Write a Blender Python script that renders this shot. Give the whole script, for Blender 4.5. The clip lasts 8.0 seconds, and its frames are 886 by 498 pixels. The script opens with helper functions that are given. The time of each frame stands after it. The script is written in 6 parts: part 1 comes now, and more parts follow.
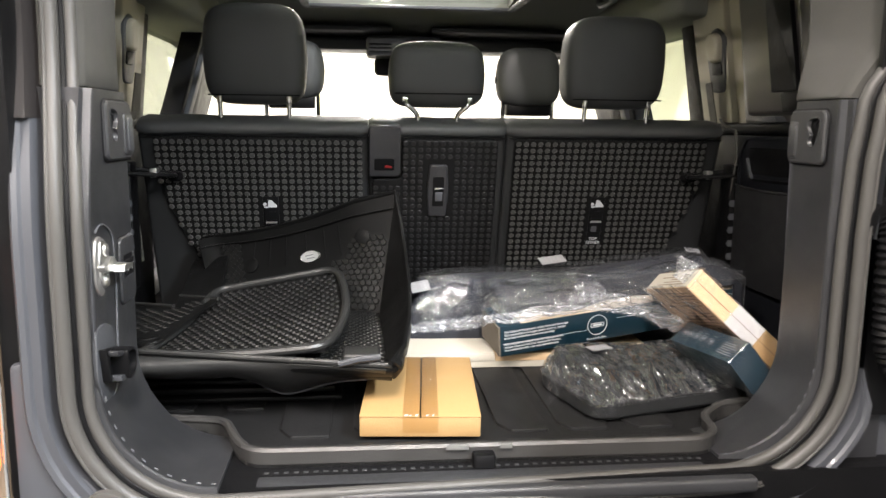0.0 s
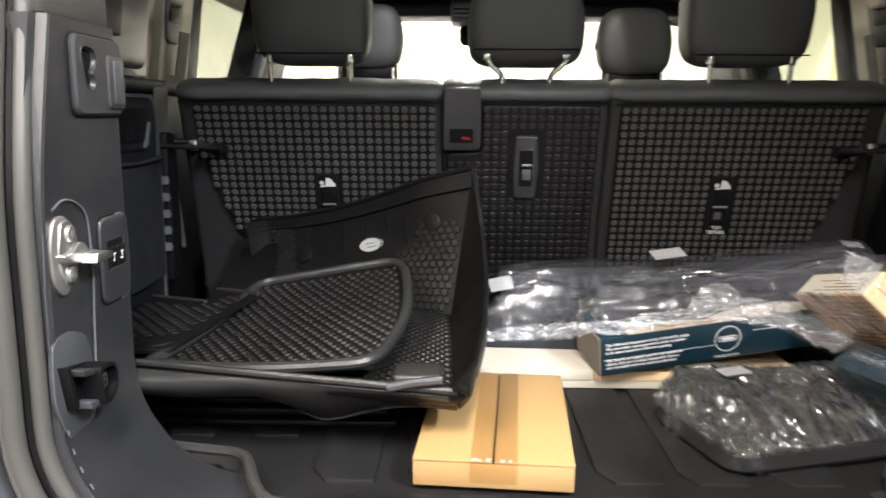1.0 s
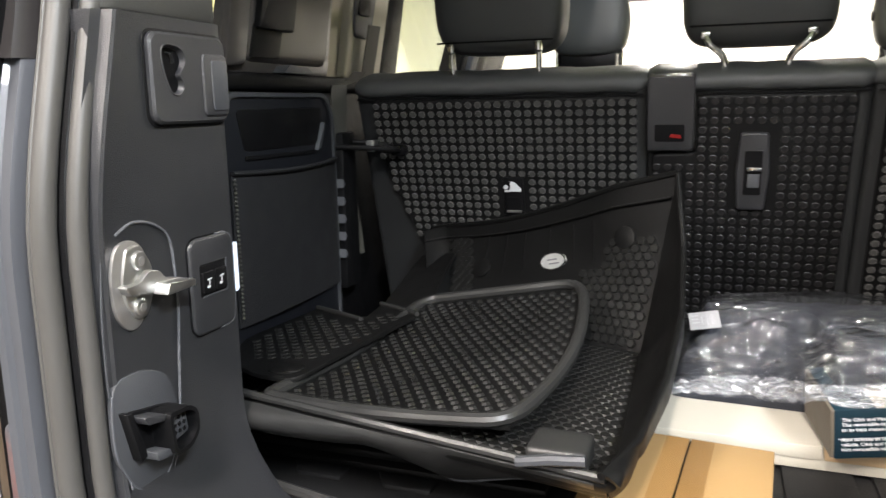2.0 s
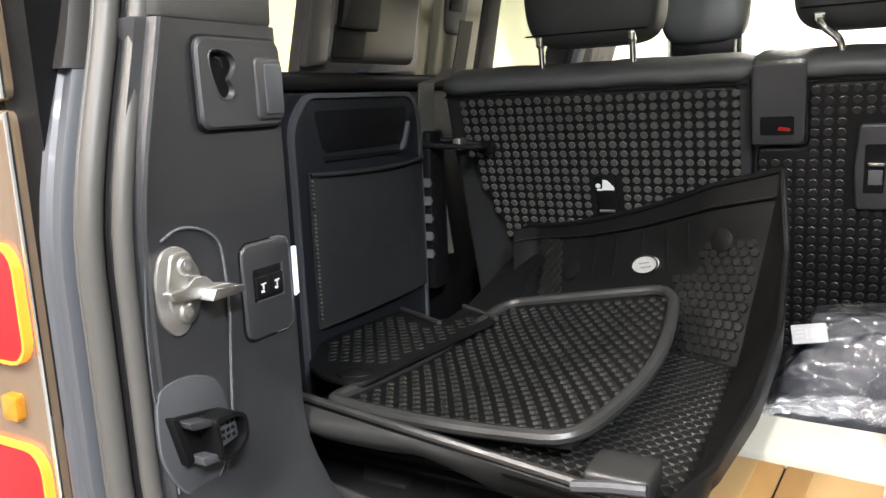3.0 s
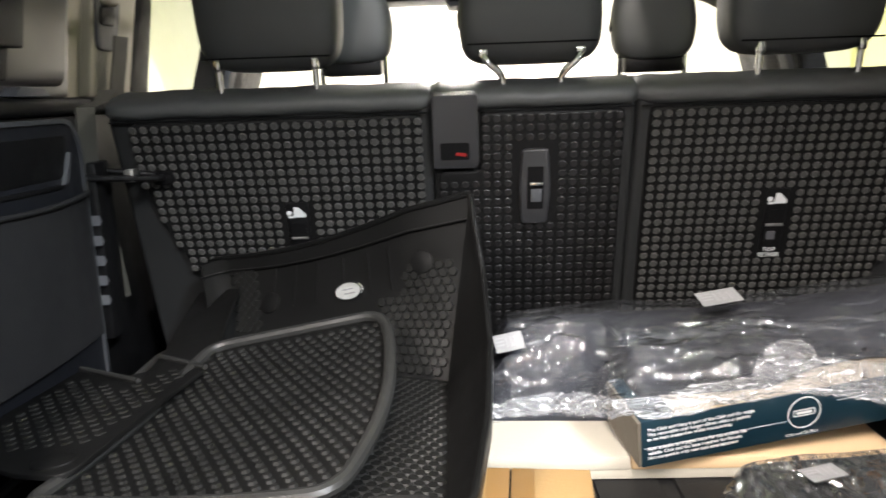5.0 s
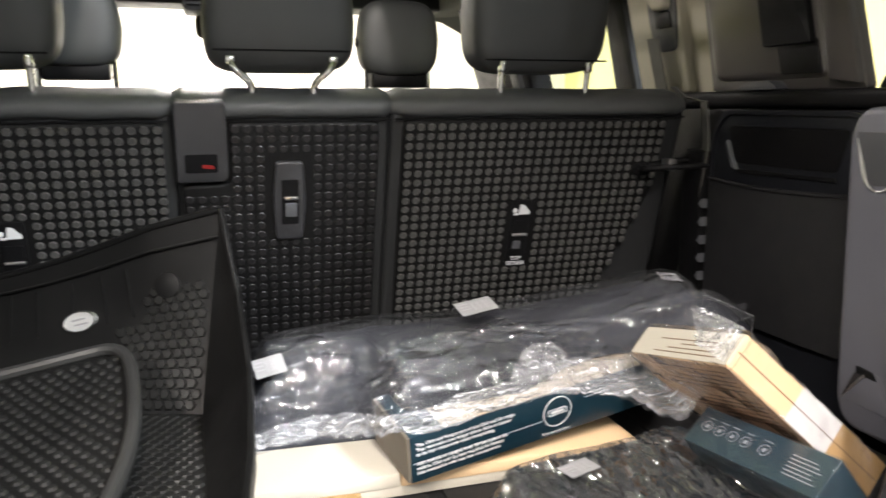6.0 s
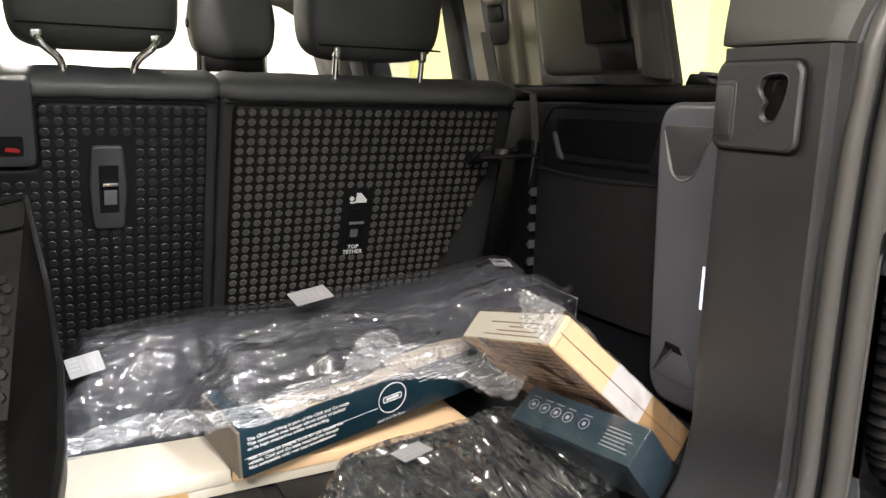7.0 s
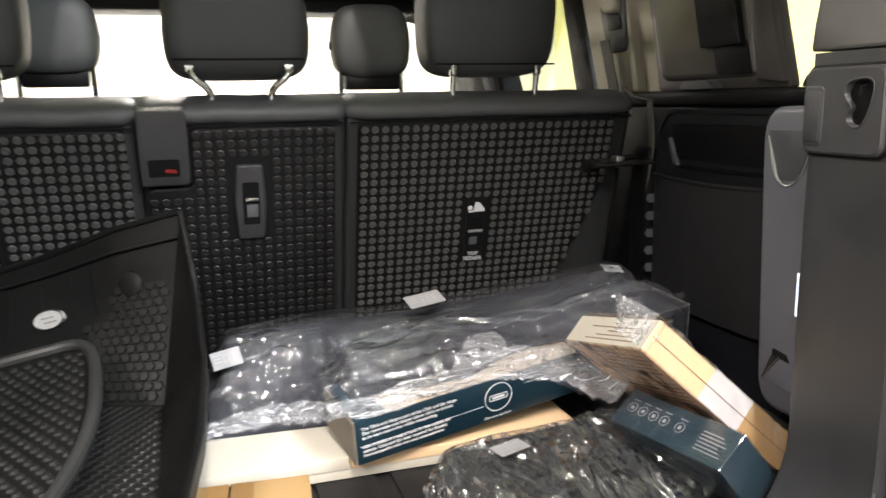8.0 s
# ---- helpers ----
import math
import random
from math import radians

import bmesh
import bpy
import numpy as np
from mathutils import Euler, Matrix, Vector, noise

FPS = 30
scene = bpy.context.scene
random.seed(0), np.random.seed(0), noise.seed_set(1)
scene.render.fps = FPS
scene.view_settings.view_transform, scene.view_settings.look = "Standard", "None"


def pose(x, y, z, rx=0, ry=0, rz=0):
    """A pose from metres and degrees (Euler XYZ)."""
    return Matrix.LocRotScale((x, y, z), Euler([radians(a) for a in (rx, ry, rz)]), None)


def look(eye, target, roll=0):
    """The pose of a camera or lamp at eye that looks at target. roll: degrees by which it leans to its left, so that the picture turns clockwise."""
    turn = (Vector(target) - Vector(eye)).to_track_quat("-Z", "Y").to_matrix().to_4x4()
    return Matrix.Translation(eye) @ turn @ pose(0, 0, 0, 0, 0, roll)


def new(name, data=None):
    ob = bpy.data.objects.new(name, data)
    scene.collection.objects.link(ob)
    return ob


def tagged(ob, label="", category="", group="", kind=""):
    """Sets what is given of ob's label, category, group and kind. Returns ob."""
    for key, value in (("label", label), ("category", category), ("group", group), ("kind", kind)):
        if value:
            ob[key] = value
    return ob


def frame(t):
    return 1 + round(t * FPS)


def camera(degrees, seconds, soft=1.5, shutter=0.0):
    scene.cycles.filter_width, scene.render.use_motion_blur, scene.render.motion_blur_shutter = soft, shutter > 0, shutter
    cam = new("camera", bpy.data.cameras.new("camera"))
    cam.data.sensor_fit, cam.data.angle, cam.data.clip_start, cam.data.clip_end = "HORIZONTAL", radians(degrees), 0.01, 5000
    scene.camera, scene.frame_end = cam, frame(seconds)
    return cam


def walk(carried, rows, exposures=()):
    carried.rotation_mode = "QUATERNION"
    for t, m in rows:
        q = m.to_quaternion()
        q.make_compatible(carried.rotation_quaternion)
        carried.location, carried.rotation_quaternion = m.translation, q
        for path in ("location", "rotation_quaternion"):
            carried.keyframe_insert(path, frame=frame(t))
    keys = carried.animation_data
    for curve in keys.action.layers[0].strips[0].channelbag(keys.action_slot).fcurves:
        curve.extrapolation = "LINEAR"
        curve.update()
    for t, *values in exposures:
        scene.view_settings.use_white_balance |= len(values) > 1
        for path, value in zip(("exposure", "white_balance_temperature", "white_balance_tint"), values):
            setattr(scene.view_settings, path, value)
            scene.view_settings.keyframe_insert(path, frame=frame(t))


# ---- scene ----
cam = camera(60.2, 8.0, 1.5, 0.35)
PATH = [
    (0, (-0.165, 0.068, 1.234), (0.042, 2.032, 0.92), 0.6),
    (0.5, (-0.137, 0.209, 1.212), (0.003, 2.175, 0.877), 0.6),
    (1, (-0.129, 0.334, 1.193), (-0.161, 2.303, 0.845), 0.3),
    (1.5, (-0.113, 0.433, 1.203), (-0.468, 2.369, 0.846), -0.2),
    (2, (-0.052, 0.527, 1.202), (-0.718, 2.376, 0.83), -1.0),
    (3.3, (-0.011, 0.584, 1.206), (-0.986, 2.289, 0.83), -2.5),
    (3.5, (-0.013, 0.582, 1.208), (-0.925, 2.321, 0.831), -2.4),
    (4, (-0.037, 0.576, 1.221), (-0.679, 2.431, 0.838), -2.0),
    (4.2, (-0.053, 0.579, 1.229), (-0.568, 2.474, 0.845), -2.0),
    (5.3, (-0.118, 0.596, 1.237), (0.023, 2.552, 0.844), -1.5),
    (5.5, (-0.122, 0.604, 1.236), (0.176, 2.55, 0.883), -1.1),
    (6, (-0.115, 0.625, 1.232), (0.466, 2.502, 0.86), -0.2),
    (6.5, (-0.094, 0.627, 1.23), (0.736, 2.405, 0.846), 0.7),
    (7, (-0.099, 0.621, 1.228), (0.846, 2.34, 0.836), 1.4),
    (7.5, (-0.094, 0.614, 1.228), (0.741, 2.392, 0.85), 0.6),
    (8, (-0.068, 0.554, 1.24), (0.515, 2.429, 0.861), -1.1),
]
walk(cam, [(t, look(eye, target, roll)) for t, eye, target, roll in PATH], [(0.0, 0.2), (1.0, 0.2), (1.5, 0.1), (2.0, 0.15), (3.5, 0.5), (4.2, 0.26), (5.5, 0.45), (7.0, 0.22), (8.0, 0.3)])

# ---- light ----
world = bpy.data.worlds.new("garage_world")
scene.world = world
world.use_nodes = True
world.node_tree.nodes["Background"].inputs[0].default_value = (0.9, 0.95, 1.0, 1)
world.node_tree.nodes["Background"].inputs[1].default_value = 0.05
scene.view_settings.exposure = 0.0


def ceiling_lamp(x, y, z, w, d, watts, colour=(1.0, 0.93, 0.905)):
    lamp = bpy.data.lights.new("ceiling_lamp_light", "AREA")
    lamp.shape, lamp.size, lamp.size_y, lamp.energy, lamp.color = "RECTANGLE", w, d, watts, colour
    ob = new("ceiling_lamp_light", lamp)
    ob.location = (x, y, z)
    return ob


COOL, WARM = (0.90, 0.95, 1.0), (1.0, 0.91, 0.85)
LAMPS = [(-2.2, -2.6, 28, WARM), (-0.75, -2.6, 28, WARM), (0.75, -2.6, 36, COOL), (2.2, -2.6, 45, COOL), (-1.5, -0.7, 150, WARM), (0.0, -0.7, 150, WARM), (1.5, -0.7, 290, COOL), (-2.7, 1.2, 25, WARM), (2.7, 1.2, 25, WARM), (-1.4, 4.0, 90, WARM), (1.4, 4.0, 90, WARM), (0.0, 5.8, 400, WARM)]
for lx, ly, watts, tone in LAMPS:
    ceiling_lamp(lx, ly, 2.93, 0.16, 1.2, watts, tone)

# ---- materials ----


def material(name, colour, rough=0.5, metal=0.0, var=0.18, scale=30, bump=0.08, fine=500, rvar=0.08, spec=0.5, coat=0.0, stain=0.0):
    m = bpy.data.materials.new(name)
    m.use_nodes = True
    nt = m.node_tree
    b = nt.nodes["Principled BSDF"]
    tc = nt.nodes.new("ShaderNodeTexCoord")
    n1 = nt.nodes.new("ShaderNodeTexNoise")
    n1.inputs["Scale"].default_value = scale
    n1.inputs["Detail"].default_value = 5
    n2 = nt.nodes.new("ShaderNodeTexNoise")
    n2.inputs["Scale"].default_value = fine
    n2.inputs["Detail"].default_value = 3
    nt.links.new(tc.outputs["Object"], n1.inputs["Vector"])
    nt.links.new(tc.outputs["Object"], n2.inputs["Vector"])
    mix = nt.nodes.new("ShaderNodeMix")
    mix.data_type = "RGBA"
    mix.inputs[6].default_value = (*[c * (1 - var) for c in colour], 1)
    mix.inputs[7].default_value = (*[min(1, c * (1 + var)) for c in colour], 1)
    nt.links.new(n1.outputs["Fac"], mix.inputs[0])
    nt.links.new(mix.outputs[2], b.inputs["Base Color"])
    mr = nt.nodes.new("ShaderNodeMapRange")
    mr.inputs[1].default_value, mr.inputs[2].default_value = 0.3, 0.7
    mr.inputs[3].default_value, mr.inputs[4].default_value = max(0.02, rough - rvar), min(1, rough + rvar)
    nt.links.new(n1.outputs["Fac"], mr.inputs[0])
    nt.links.new(mr.outputs[0], b.inputs["Roughness"])
    b.inputs["Metallic"].default_value = metal
    b.inputs["Specular IOR Level"].default_value = spec
    b.inputs["Coat Weight"].default_value = coat
    if bump:
        bp = nt.nodes.new("ShaderNodeBump")
        bp.inputs["Strength"].default_value = bump
        bp.inputs["Distance"].default_value = 0.002
        nt.links.new(n2.outputs["Fac"], bp.inputs["Height"])
        nt.links.new(bp.outputs["Normal"], b.inputs["Normal"])
    return m


def glow(name, colour, strength):
    m = bpy.data.materials.new(name)
    m.use_nodes = True
    b = m.node_tree.nodes["Principled BSDF"]
    b.inputs["Base Color"].default_value = (*colour, 1)
    b.inputs["Emission Color"].default_value = (*colour, 1)
    b.inputs["Emission Strength"].default_value = strength
    return m


def clear(name, tint=(0.97, 0.97, 0.97), rough=0.03, base=0.0, haze=0.0, bump=0.0, scale=60, crease=0.0, stretch=(1, 1, 1), turn=0.0, freq=20, width=0.03):
    """Thin clear sheet: see-through, with a gloss that grows towards grazing angles."""
    m = bpy.data.materials.new(name)
    m.use_nodes = True
    nt = m.node_tree
    nt.nodes.remove(nt.nodes["Principled BSDF"])
    out = nt.nodes["Material Output"]
    tr = nt.nodes.new("ShaderNodeBsdfTransparent")
    tr.inputs[0].default_value = (*tint, 1)
    gl = nt.nodes.new("ShaderNodeBsdfGlossy")
    gl.inputs["Roughness"].default_value = rough
    fr = nt.nodes.new("ShaderNodeLayerWeight")
    fr.inputs["Blend"].default_value = 0.5
    pw = nt.nodes.new("ShaderNodeMath")
    pw.operation = "POWER"
    pw.inputs[1].default_value = 4.0
    ad = nt.nodes.new("ShaderNodeMath")
    ad.operation = "MULTIPLY_ADD"
    ad.inputs[1].default_value, ad.inputs[2].default_value = 0.9 - base, 0.04 + base
    mx = nt.nodes.new("ShaderNodeMixShader")
    nt.links.new(fr.outputs["Facing"], pw.inputs[0])
    nt.links.new(pw.outputs[0], ad.inputs[0])
    nt.links.new(ad.outputs[0], mx.inputs[0])
    under = tr
    if haze:
        df = nt.nodes.new("ShaderNodeBsdfDiffuse")
        df.inputs[0].default_value = (0.82, 0.84, 0.88, 1)
        hz = nt.nodes.new("ShaderNodeMixShader")
        hz.inputs[0].default_value = haze
        if crease:
            # white lines along folds: whitened creases, and glints painted into the haze
            ct = nt.nodes.new("ShaderNodeTexCoord")
            total = None
            for k in range(2):
                mp = nt.nodes.new("ShaderNodeMapping")
                mp.inputs["Scale"].default_value = stretch
                mp.inputs["Rotation"].default_value = (0.3 * k, 0.4 * k, turn + 0.7 * k)
                mp.inputs["Location"].default_value = (3.1 * k, 1.7 * k, 0.4 * k)
                cn_ = nt.nodes.new("ShaderNodeTexNoise")
                cn_.inputs["Scale"].default_value = freq * (1 + 0.7 * k)
                cn_.inputs["Detail"].default_value = 1
                cn_.inputs["Distortion"].default_value = 0.8
                sb_ = nt.nodes.new("ShaderNodeMath")
                sb_.operation = "SUBTRACT"
                sb_.inputs[1].default_value = 0.5
                ab = nt.nodes.new("ShaderNodeMath")
                ab.operation = "ABSOLUTE"
                m1 = nt.nodes.new("ShaderNodeMapRange")
                m1.inputs[1].default_value, m1.inputs[2].default_value, m1.inputs[3].default_value, m1.inputs[4].default_value = 0.0, width, crease, 0.0
                mk_ = nt.nodes.new("ShaderNodeTexNoise")
                mk_.inputs["Scale"].default_value = 26
                m2 = nt.nodes.new("ShaderNodeMapRange")
                m2.inputs[1].default_value, m2.inputs[2].default_value = 0.46, 0.62
                ml_ = nt.nodes.new("ShaderNodeMath")
                ml_.operation = "MULTIPLY"
                nt.links.new(ct.outputs["Object"], mp.inputs["Vector"])
                nt.links.new(mp.outputs[0], cn_.inputs["Vector"])
                nt.links.new(mp.outputs[0], mk_.inputs["Vector"])
                nt.links.new(cn_.outputs["Fac"], sb_.inputs[0])
                nt.links.new(sb_.outputs[0], ab.inputs[0])
                nt.links.new(ab.outputs[0], m1.inputs[0])
                nt.links.new(mk_.outputs["Fac"], m2.inputs[0])
                nt.links.new(m1.outputs[0], ml_.inputs[0])
                nt.links.new(m2.outputs[0], ml_.inputs[1])
                sm_ = nt.nodes.new("ShaderNodeMath")
                sm_.inputs[1].default_value = haze
                nt.links.new(ml_.outputs[0], sm_.inputs[0])
                if total is not None:
                    nt.links.new(total.outputs[0], sm_.inputs[1])
                total = sm_
            nt.links.new(total.outputs[0], hz.inputs[0])
        nt.links.new(tr.outputs[0], hz.inputs[1])
        nt.links.new(df.outputs[0], hz.inputs[2])
        under = hz
    nt.links.new(under.outputs[0], mx.inputs[1])
    nt.links.new(gl.outputs[0], mx.inputs[2])
    nt.links.new(mx.outputs[0], out.inputs[0])
    if bump:
        # sharp crests at three sizes: folded noise, stretched along the pull of the film
        tc = nt.nodes.new("ShaderNodeTexCoord")
        total = None
        for k, (mul, gain) in enumerate(((1.0, 1.0), (2.1, 0.34), (4.3, 0.06))):
            lay = nt.nodes.new("ShaderNodeMapping")
            lay.inputs["Scale"].default_value = stretch
            lay.inputs["Rotation"].default_value = (0.25 * k, 0.35 * k, turn + 0.6 * k)
            lay.inputs["Location"].default_value = (1.3 * k, 0.7 * k, 2.1 * k)
            n = nt.nodes.new("ShaderNodeTexNoise")
            n.inputs["Scale"].default_value = scale * mul
            n.inputs["Detail"].default_value = 0.0
            n.inputs["Distortion"].default_value = 0.5
            lo_ = nt.nodes.new("ShaderNodeMath")
            lo_.operation = "SUBTRACT"
            lo_.inputs[1].default_value = 0.5
            ab_ = nt.nodes.new("ShaderNodeMath")
            ab_.operation = "ABSOLUTE"
            ga = nt.nodes.new("ShaderNodeMath")
            ga.operation = "MULTIPLY_ADD"
            ga.inputs[1].default_value, ga.inputs[2].default_value = gain, 0.0
            nt.links.new(tc.outputs["Object"], lay.inputs["Vector"])
            nt.links.new(lay.outputs[0], n.inputs["Vector"])
            nt.links.new(n.outputs["Fac"], lo_.inputs[0])
            nt.links.new(lo_.outputs[0], ab_.inputs[0])
            nt.links.new(ab_.outputs[0], ga.inputs[0])
            if total is not None:
                nt.links.new(total.outputs[0], ga.inputs[2])
            total = ga
        bp = nt.nodes.new("ShaderNodeBump")
        bp.inputs["Strength"].default_value = 1.0
        bp.inputs["Distance"].default_value = bump
        nt.links.new(total.outputs[0], bp.inputs["Height"])
        nt.links.new(bp.outputs["Normal"], gl.inputs["Normal"])
        nt.links.new(bp.outputs["Normal"], fr.inputs["Normal"])
    return m


LEATHER = material("black_leather", (0.052, 0.055, 0.056), 0.48, var=0.12, scale=25, bump=0.25, fine=700, spec=0.45)
LEATHER_DARK = material("black_leather_shell", (0.020, 0.021, 0.022), 0.5, var=0.12, scale=25, bump=0.25, fine=700, spec=0.3)
# Stud tops share the pad's rubber; their sheen is put into a lighter colour.
STUD_LIT = material("lit_rubber_studs", (0.055, 0.055, 0.053), 0.42, var=0.15, scale=30, bump=0.05, spec=0.45)
STUD_UNLIT = material("unlit_rubber_studs", (0.011, 0.011, 0.0115), 0.46, var=0.15, scale=30, bump=0.05, spec=0.32)
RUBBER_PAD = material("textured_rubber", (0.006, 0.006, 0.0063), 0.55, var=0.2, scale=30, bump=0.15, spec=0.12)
TRIM = material("dark_grey_plastic", (0.023, 0.0235, 0.026), 0.42, var=0.1, scale=20, bump=0.3, fine=900, spec=0.6)
TRIM_UPPER = material("grey_grained_plastic", (0.05, 0.049, 0.045), 0.55, var=0.1, scale=20, bump=0.3, fine=900, spec=0.3)
PANEL_NAVY = material("dark_pocket_plastic", (0.0080, 0.0088, 0.0115), 0.42, var=0.15, scale=25, bump=0.25, fine=900, spec=0.32)
PANEL_SLATE = material("brown_grey_smooth_plastic", (0.043, 0.039, 0.038), 0.30, var=0.1, scale=10, bump=0.04, rvar=0.02, spec=0.55)
TRIM_MID = material("mid_grey_plastic", (0.075, 0.078, 0.086), 0.45, var=0.1, scale=20, bump=0.25, fine=900, spec=0.4)
TRIM_BLACK = material("black_plastic", (0.005, 0.005, 0.0055), 0.45, var=0.15, scale=25, bump=0.25, fine=900, spec=0.13)
CLOTH_GREY = material("grey_headlining", (0.20, 0.205, 0.185), 0.9, var=0.1, scale=12, bump=0.4, fine=900)
PILLAR = material("grey_pillar_trim", (0.29, 0.268, 0.21), 0.5, var=0.08, scale=12, bump=0.2, fine=800)
GLOSS_DARK = material("dark_gloss_panel", (0.018, 0.016, 0.016), 0.42, var=0.15, scale=10, bump=0.02, rvar=0.015, spec=0.3)
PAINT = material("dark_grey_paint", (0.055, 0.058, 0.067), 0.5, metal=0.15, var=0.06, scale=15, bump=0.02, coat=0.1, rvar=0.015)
# Dark body paint tinted tan to carry the garage's reflection.
PAINT_TAN_REFLECTION = material("gloss_paint_tan_reflection", (0.20, 0.145, 0.10), 0.14, metal=0.5, var=0.1, scale=8, bump=0.01, coat=0.8, rvar=0.015)
SEAL = material("grey_rubber_seal", (0.055, 0.053, 0.050), 0.45, var=0.08, scale=18, bump=0.06, rvar=0.02, spec=0.35)
MAT_RUBBER = material("moulded_rubber", (0.005, 0.005, 0.005), 0.42, var=0.25, scale=18, bump=0.2, fine=600, spec=0.16)
MAT_STUD = material("polished_rubber_tread", (0.008, 0.008, 0.0077), 0.36, var=0.2, scale=18, bump=0.05, spec=0.3)
NUB = material("shiny_rubber_nubs", (0.010, 0.010, 0.0097), 0.32, var=0.2, scale=18, bump=0.03, spec=0.5)
LINER = material("liner_rubber", (0.011, 0.011, 0.0114), 0.45, var=0.3, scale=14, bump=0.25, spec=0.24)
TRIM_SOFT = material("soft_grey_plastic", (0.045, 0.047, 0.052), 0.45, var=0.1, scale=20, bump=0.25, fine=900, spec=0.4)
# Beige card darkened to brown: the end flap's shadow is in the colour.
CARD_SHADED = material("shaded_card_end", (0.10, 0.085, 0.065), 0.6, var=0.1, scale=30, bump=0.1)
CREAM_CARD = material("cream_card_insert", (0.30, 0.25, 0.18), 0.6, var=0.1, scale=30, bump=0.1)
LOCKER = material("grey_violet_plastic", (0.085, 0.086, 0.102), 0.42, var=0.08, scale=12, bump=0.2, fine=900)
# Lighter copy of the mat rubber; the lit sheen is in its colour.
LIP = material("shiny_lightened_rubber", (0.02, 0.02, 0.0195), 0.36, var=0.25, scale=20, bump=0.15, spec=0.5)
CHROME = material("chrome", (0.75, 0.75, 0.74), 0.14, metal=1.0, var=0.05, bump=0.0)
STEEL = material("zinc_steel", (0.50, 0.50, 0.49), 0.4, metal=1.0, var=0.2, scale=60, bump=0.1, fine=300)
STEEL_DULL = material("dull_zinc_plate", (0.36, 0.35, 0.34), 0.45, metal=0.85, var=0.2, scale=60, bump=0.1, fine=300)
KRAFT = material("kraft_cardboard", (0.315, 0.195, 0.080), 0.65, var=0.08, scale=14, bump=0.2, fine=350)
KRAFT_PALE = material("pale_cardboard", (0.56, 0.40, 0.24), 0.65, var=0.08, scale=16, bump=0.2, fine=350)
WHITE_CARD = material("white_cardboard", (0.41, 0.385, 0.325), 0.6, var=0.04, scale=12, bump=0.12, fine=300)
TEAL_CARD = material("dark_teal_card", (0.0055, 0.020, 0.031), 0.36, var=0.1, scale=12, bump=0.05)
PRINT_GREY = material("grey_print", (0.25, 0.25, 0.26), 0.6, var=0.05, bump=0.0)
LINER_RIM = material("liner_rim_rubber", (0.035, 0.034, 0.033), 0.4, var=0.2, scale=20, bump=0.2)
LINER_PALE = material("pale_rim_rubber", (0.11, 0.11, 0.105), 0.55, var=0.3, scale=60, bump=0.2)
WHITE_INK = material("white_print", (0.58, 0.60, 0.61), 0.6, var=0.02, bump=0.0)
# Printed card, darkened for the shade on the carton's low side.
CARD_PRINTED_SHADED = material("shaded_printed_card", (0.34, 0.21, 0.12), 0.6, var=0.1, scale=16, bump=0.2, fine=350)
DARK_INK = material("brown_print", (0.13, 0.075, 0.042), 0.7, var=0.05, bump=0.0)
LABEL_PAPER = material("greyed_paper_label", (0.20, 0.20, 0.21), 0.6, var=0.03, bump=0.02)
PAPER = material("white_paper_label", (0.44, 0.44, 0.45), 0.6, var=0.03, bump=0.02)
FABRIC = material("black_fabric", (0.01, 0.011, 0.016), 0.7, var=0.2, scale=40, bump=0.5, fine=900, spec=0.3)
WEB = material("seat_belt_webbing", (0.055, 0.054, 0.047), 0.6, var=0.1, bump=0.4, fine=1200, spec=0.3)
MESHNET = material("black_mesh_net", (0.0115, 0.0115, 0.013), 0.7, var=0.12, bump=0.6, fine=700, spec=0.3)
RED = material("red_plastic", (0.2, 0.008, 0.008), 0.35, var=0.05, bump=0.0)
SILVER_BADGE = material("silver_badge", (0.78, 0.78, 0.76), 0.4, metal=0.7, var=0.1, scale=120, bump=0.05)
WALL_PAINT = material("cream_wall_paint", (0.72, 0.70, 0.33), 0.7, var=0.04, scale=3, bump=0.05, fine=120)
WALL_WHITE = material("white_wall_paint", (0.86, 0.86, 0.82), 0.7, var=0.04, scale=3, bump=0.05, fine=120)
# Grey chosen for the unseen rear walls, to shape what gloss reflects.
WALL_UNSEEN = material("unseen_wall_grey", (0.36, 0.36, 0.36), 0.7, var=0.06, scale=3, bump=0.05, fine=120)
CEIL_PAINT = material("garage_ceiling_paint", (0.4, 0.44, 0.36), 0.8, var=0.05, scale=3, bump=0.05, fine=120)
CONCRETE = material("garage_concrete", (0.17, 0.165, 0.155), 0.5, var=0.2, scale=4, bump=0.2, fine=80)
TAIL_RED = glow("tail_light_red", (1.0, 0.17, 0.015), 1.5)
TAIL_AMBER = material("amber_lens", (0.30, 0.13, 0.01), 0.25, var=0.2, scale=40, bump=0.0)
TAIL_LENS = glow("lit_red_lens", (0.32, 0.004, 0.008), 0.22)
LAMP_GLOW = glow("lamp_diffuser", (1.0, 0.98, 0.94), 6.0)
CARGO_LENS = glow("cargo_lamp_lens", (0.78, 0.85, 1.0), 0.6)
GLASS = clear("window_glass", (0.93, 0.96, 0.93), 0.0, 0.0)
FILM = clear("clear_plastic_film", (0.92, 0.935, 0.97), 0.09, 0.012, 0.016, 0.022, 6, 0.08, (0.6, 1.8, 1.4), 0.5, 9, 0.010)
FILM_FOLDS = clear("folded_clear_film", (0.95, 0.955, 0.975), 0.07, 0.022, 0.006, 0.045, 11, 0.10, (0.5, 2.4, 1.8), 0.4, 13, 0.014)
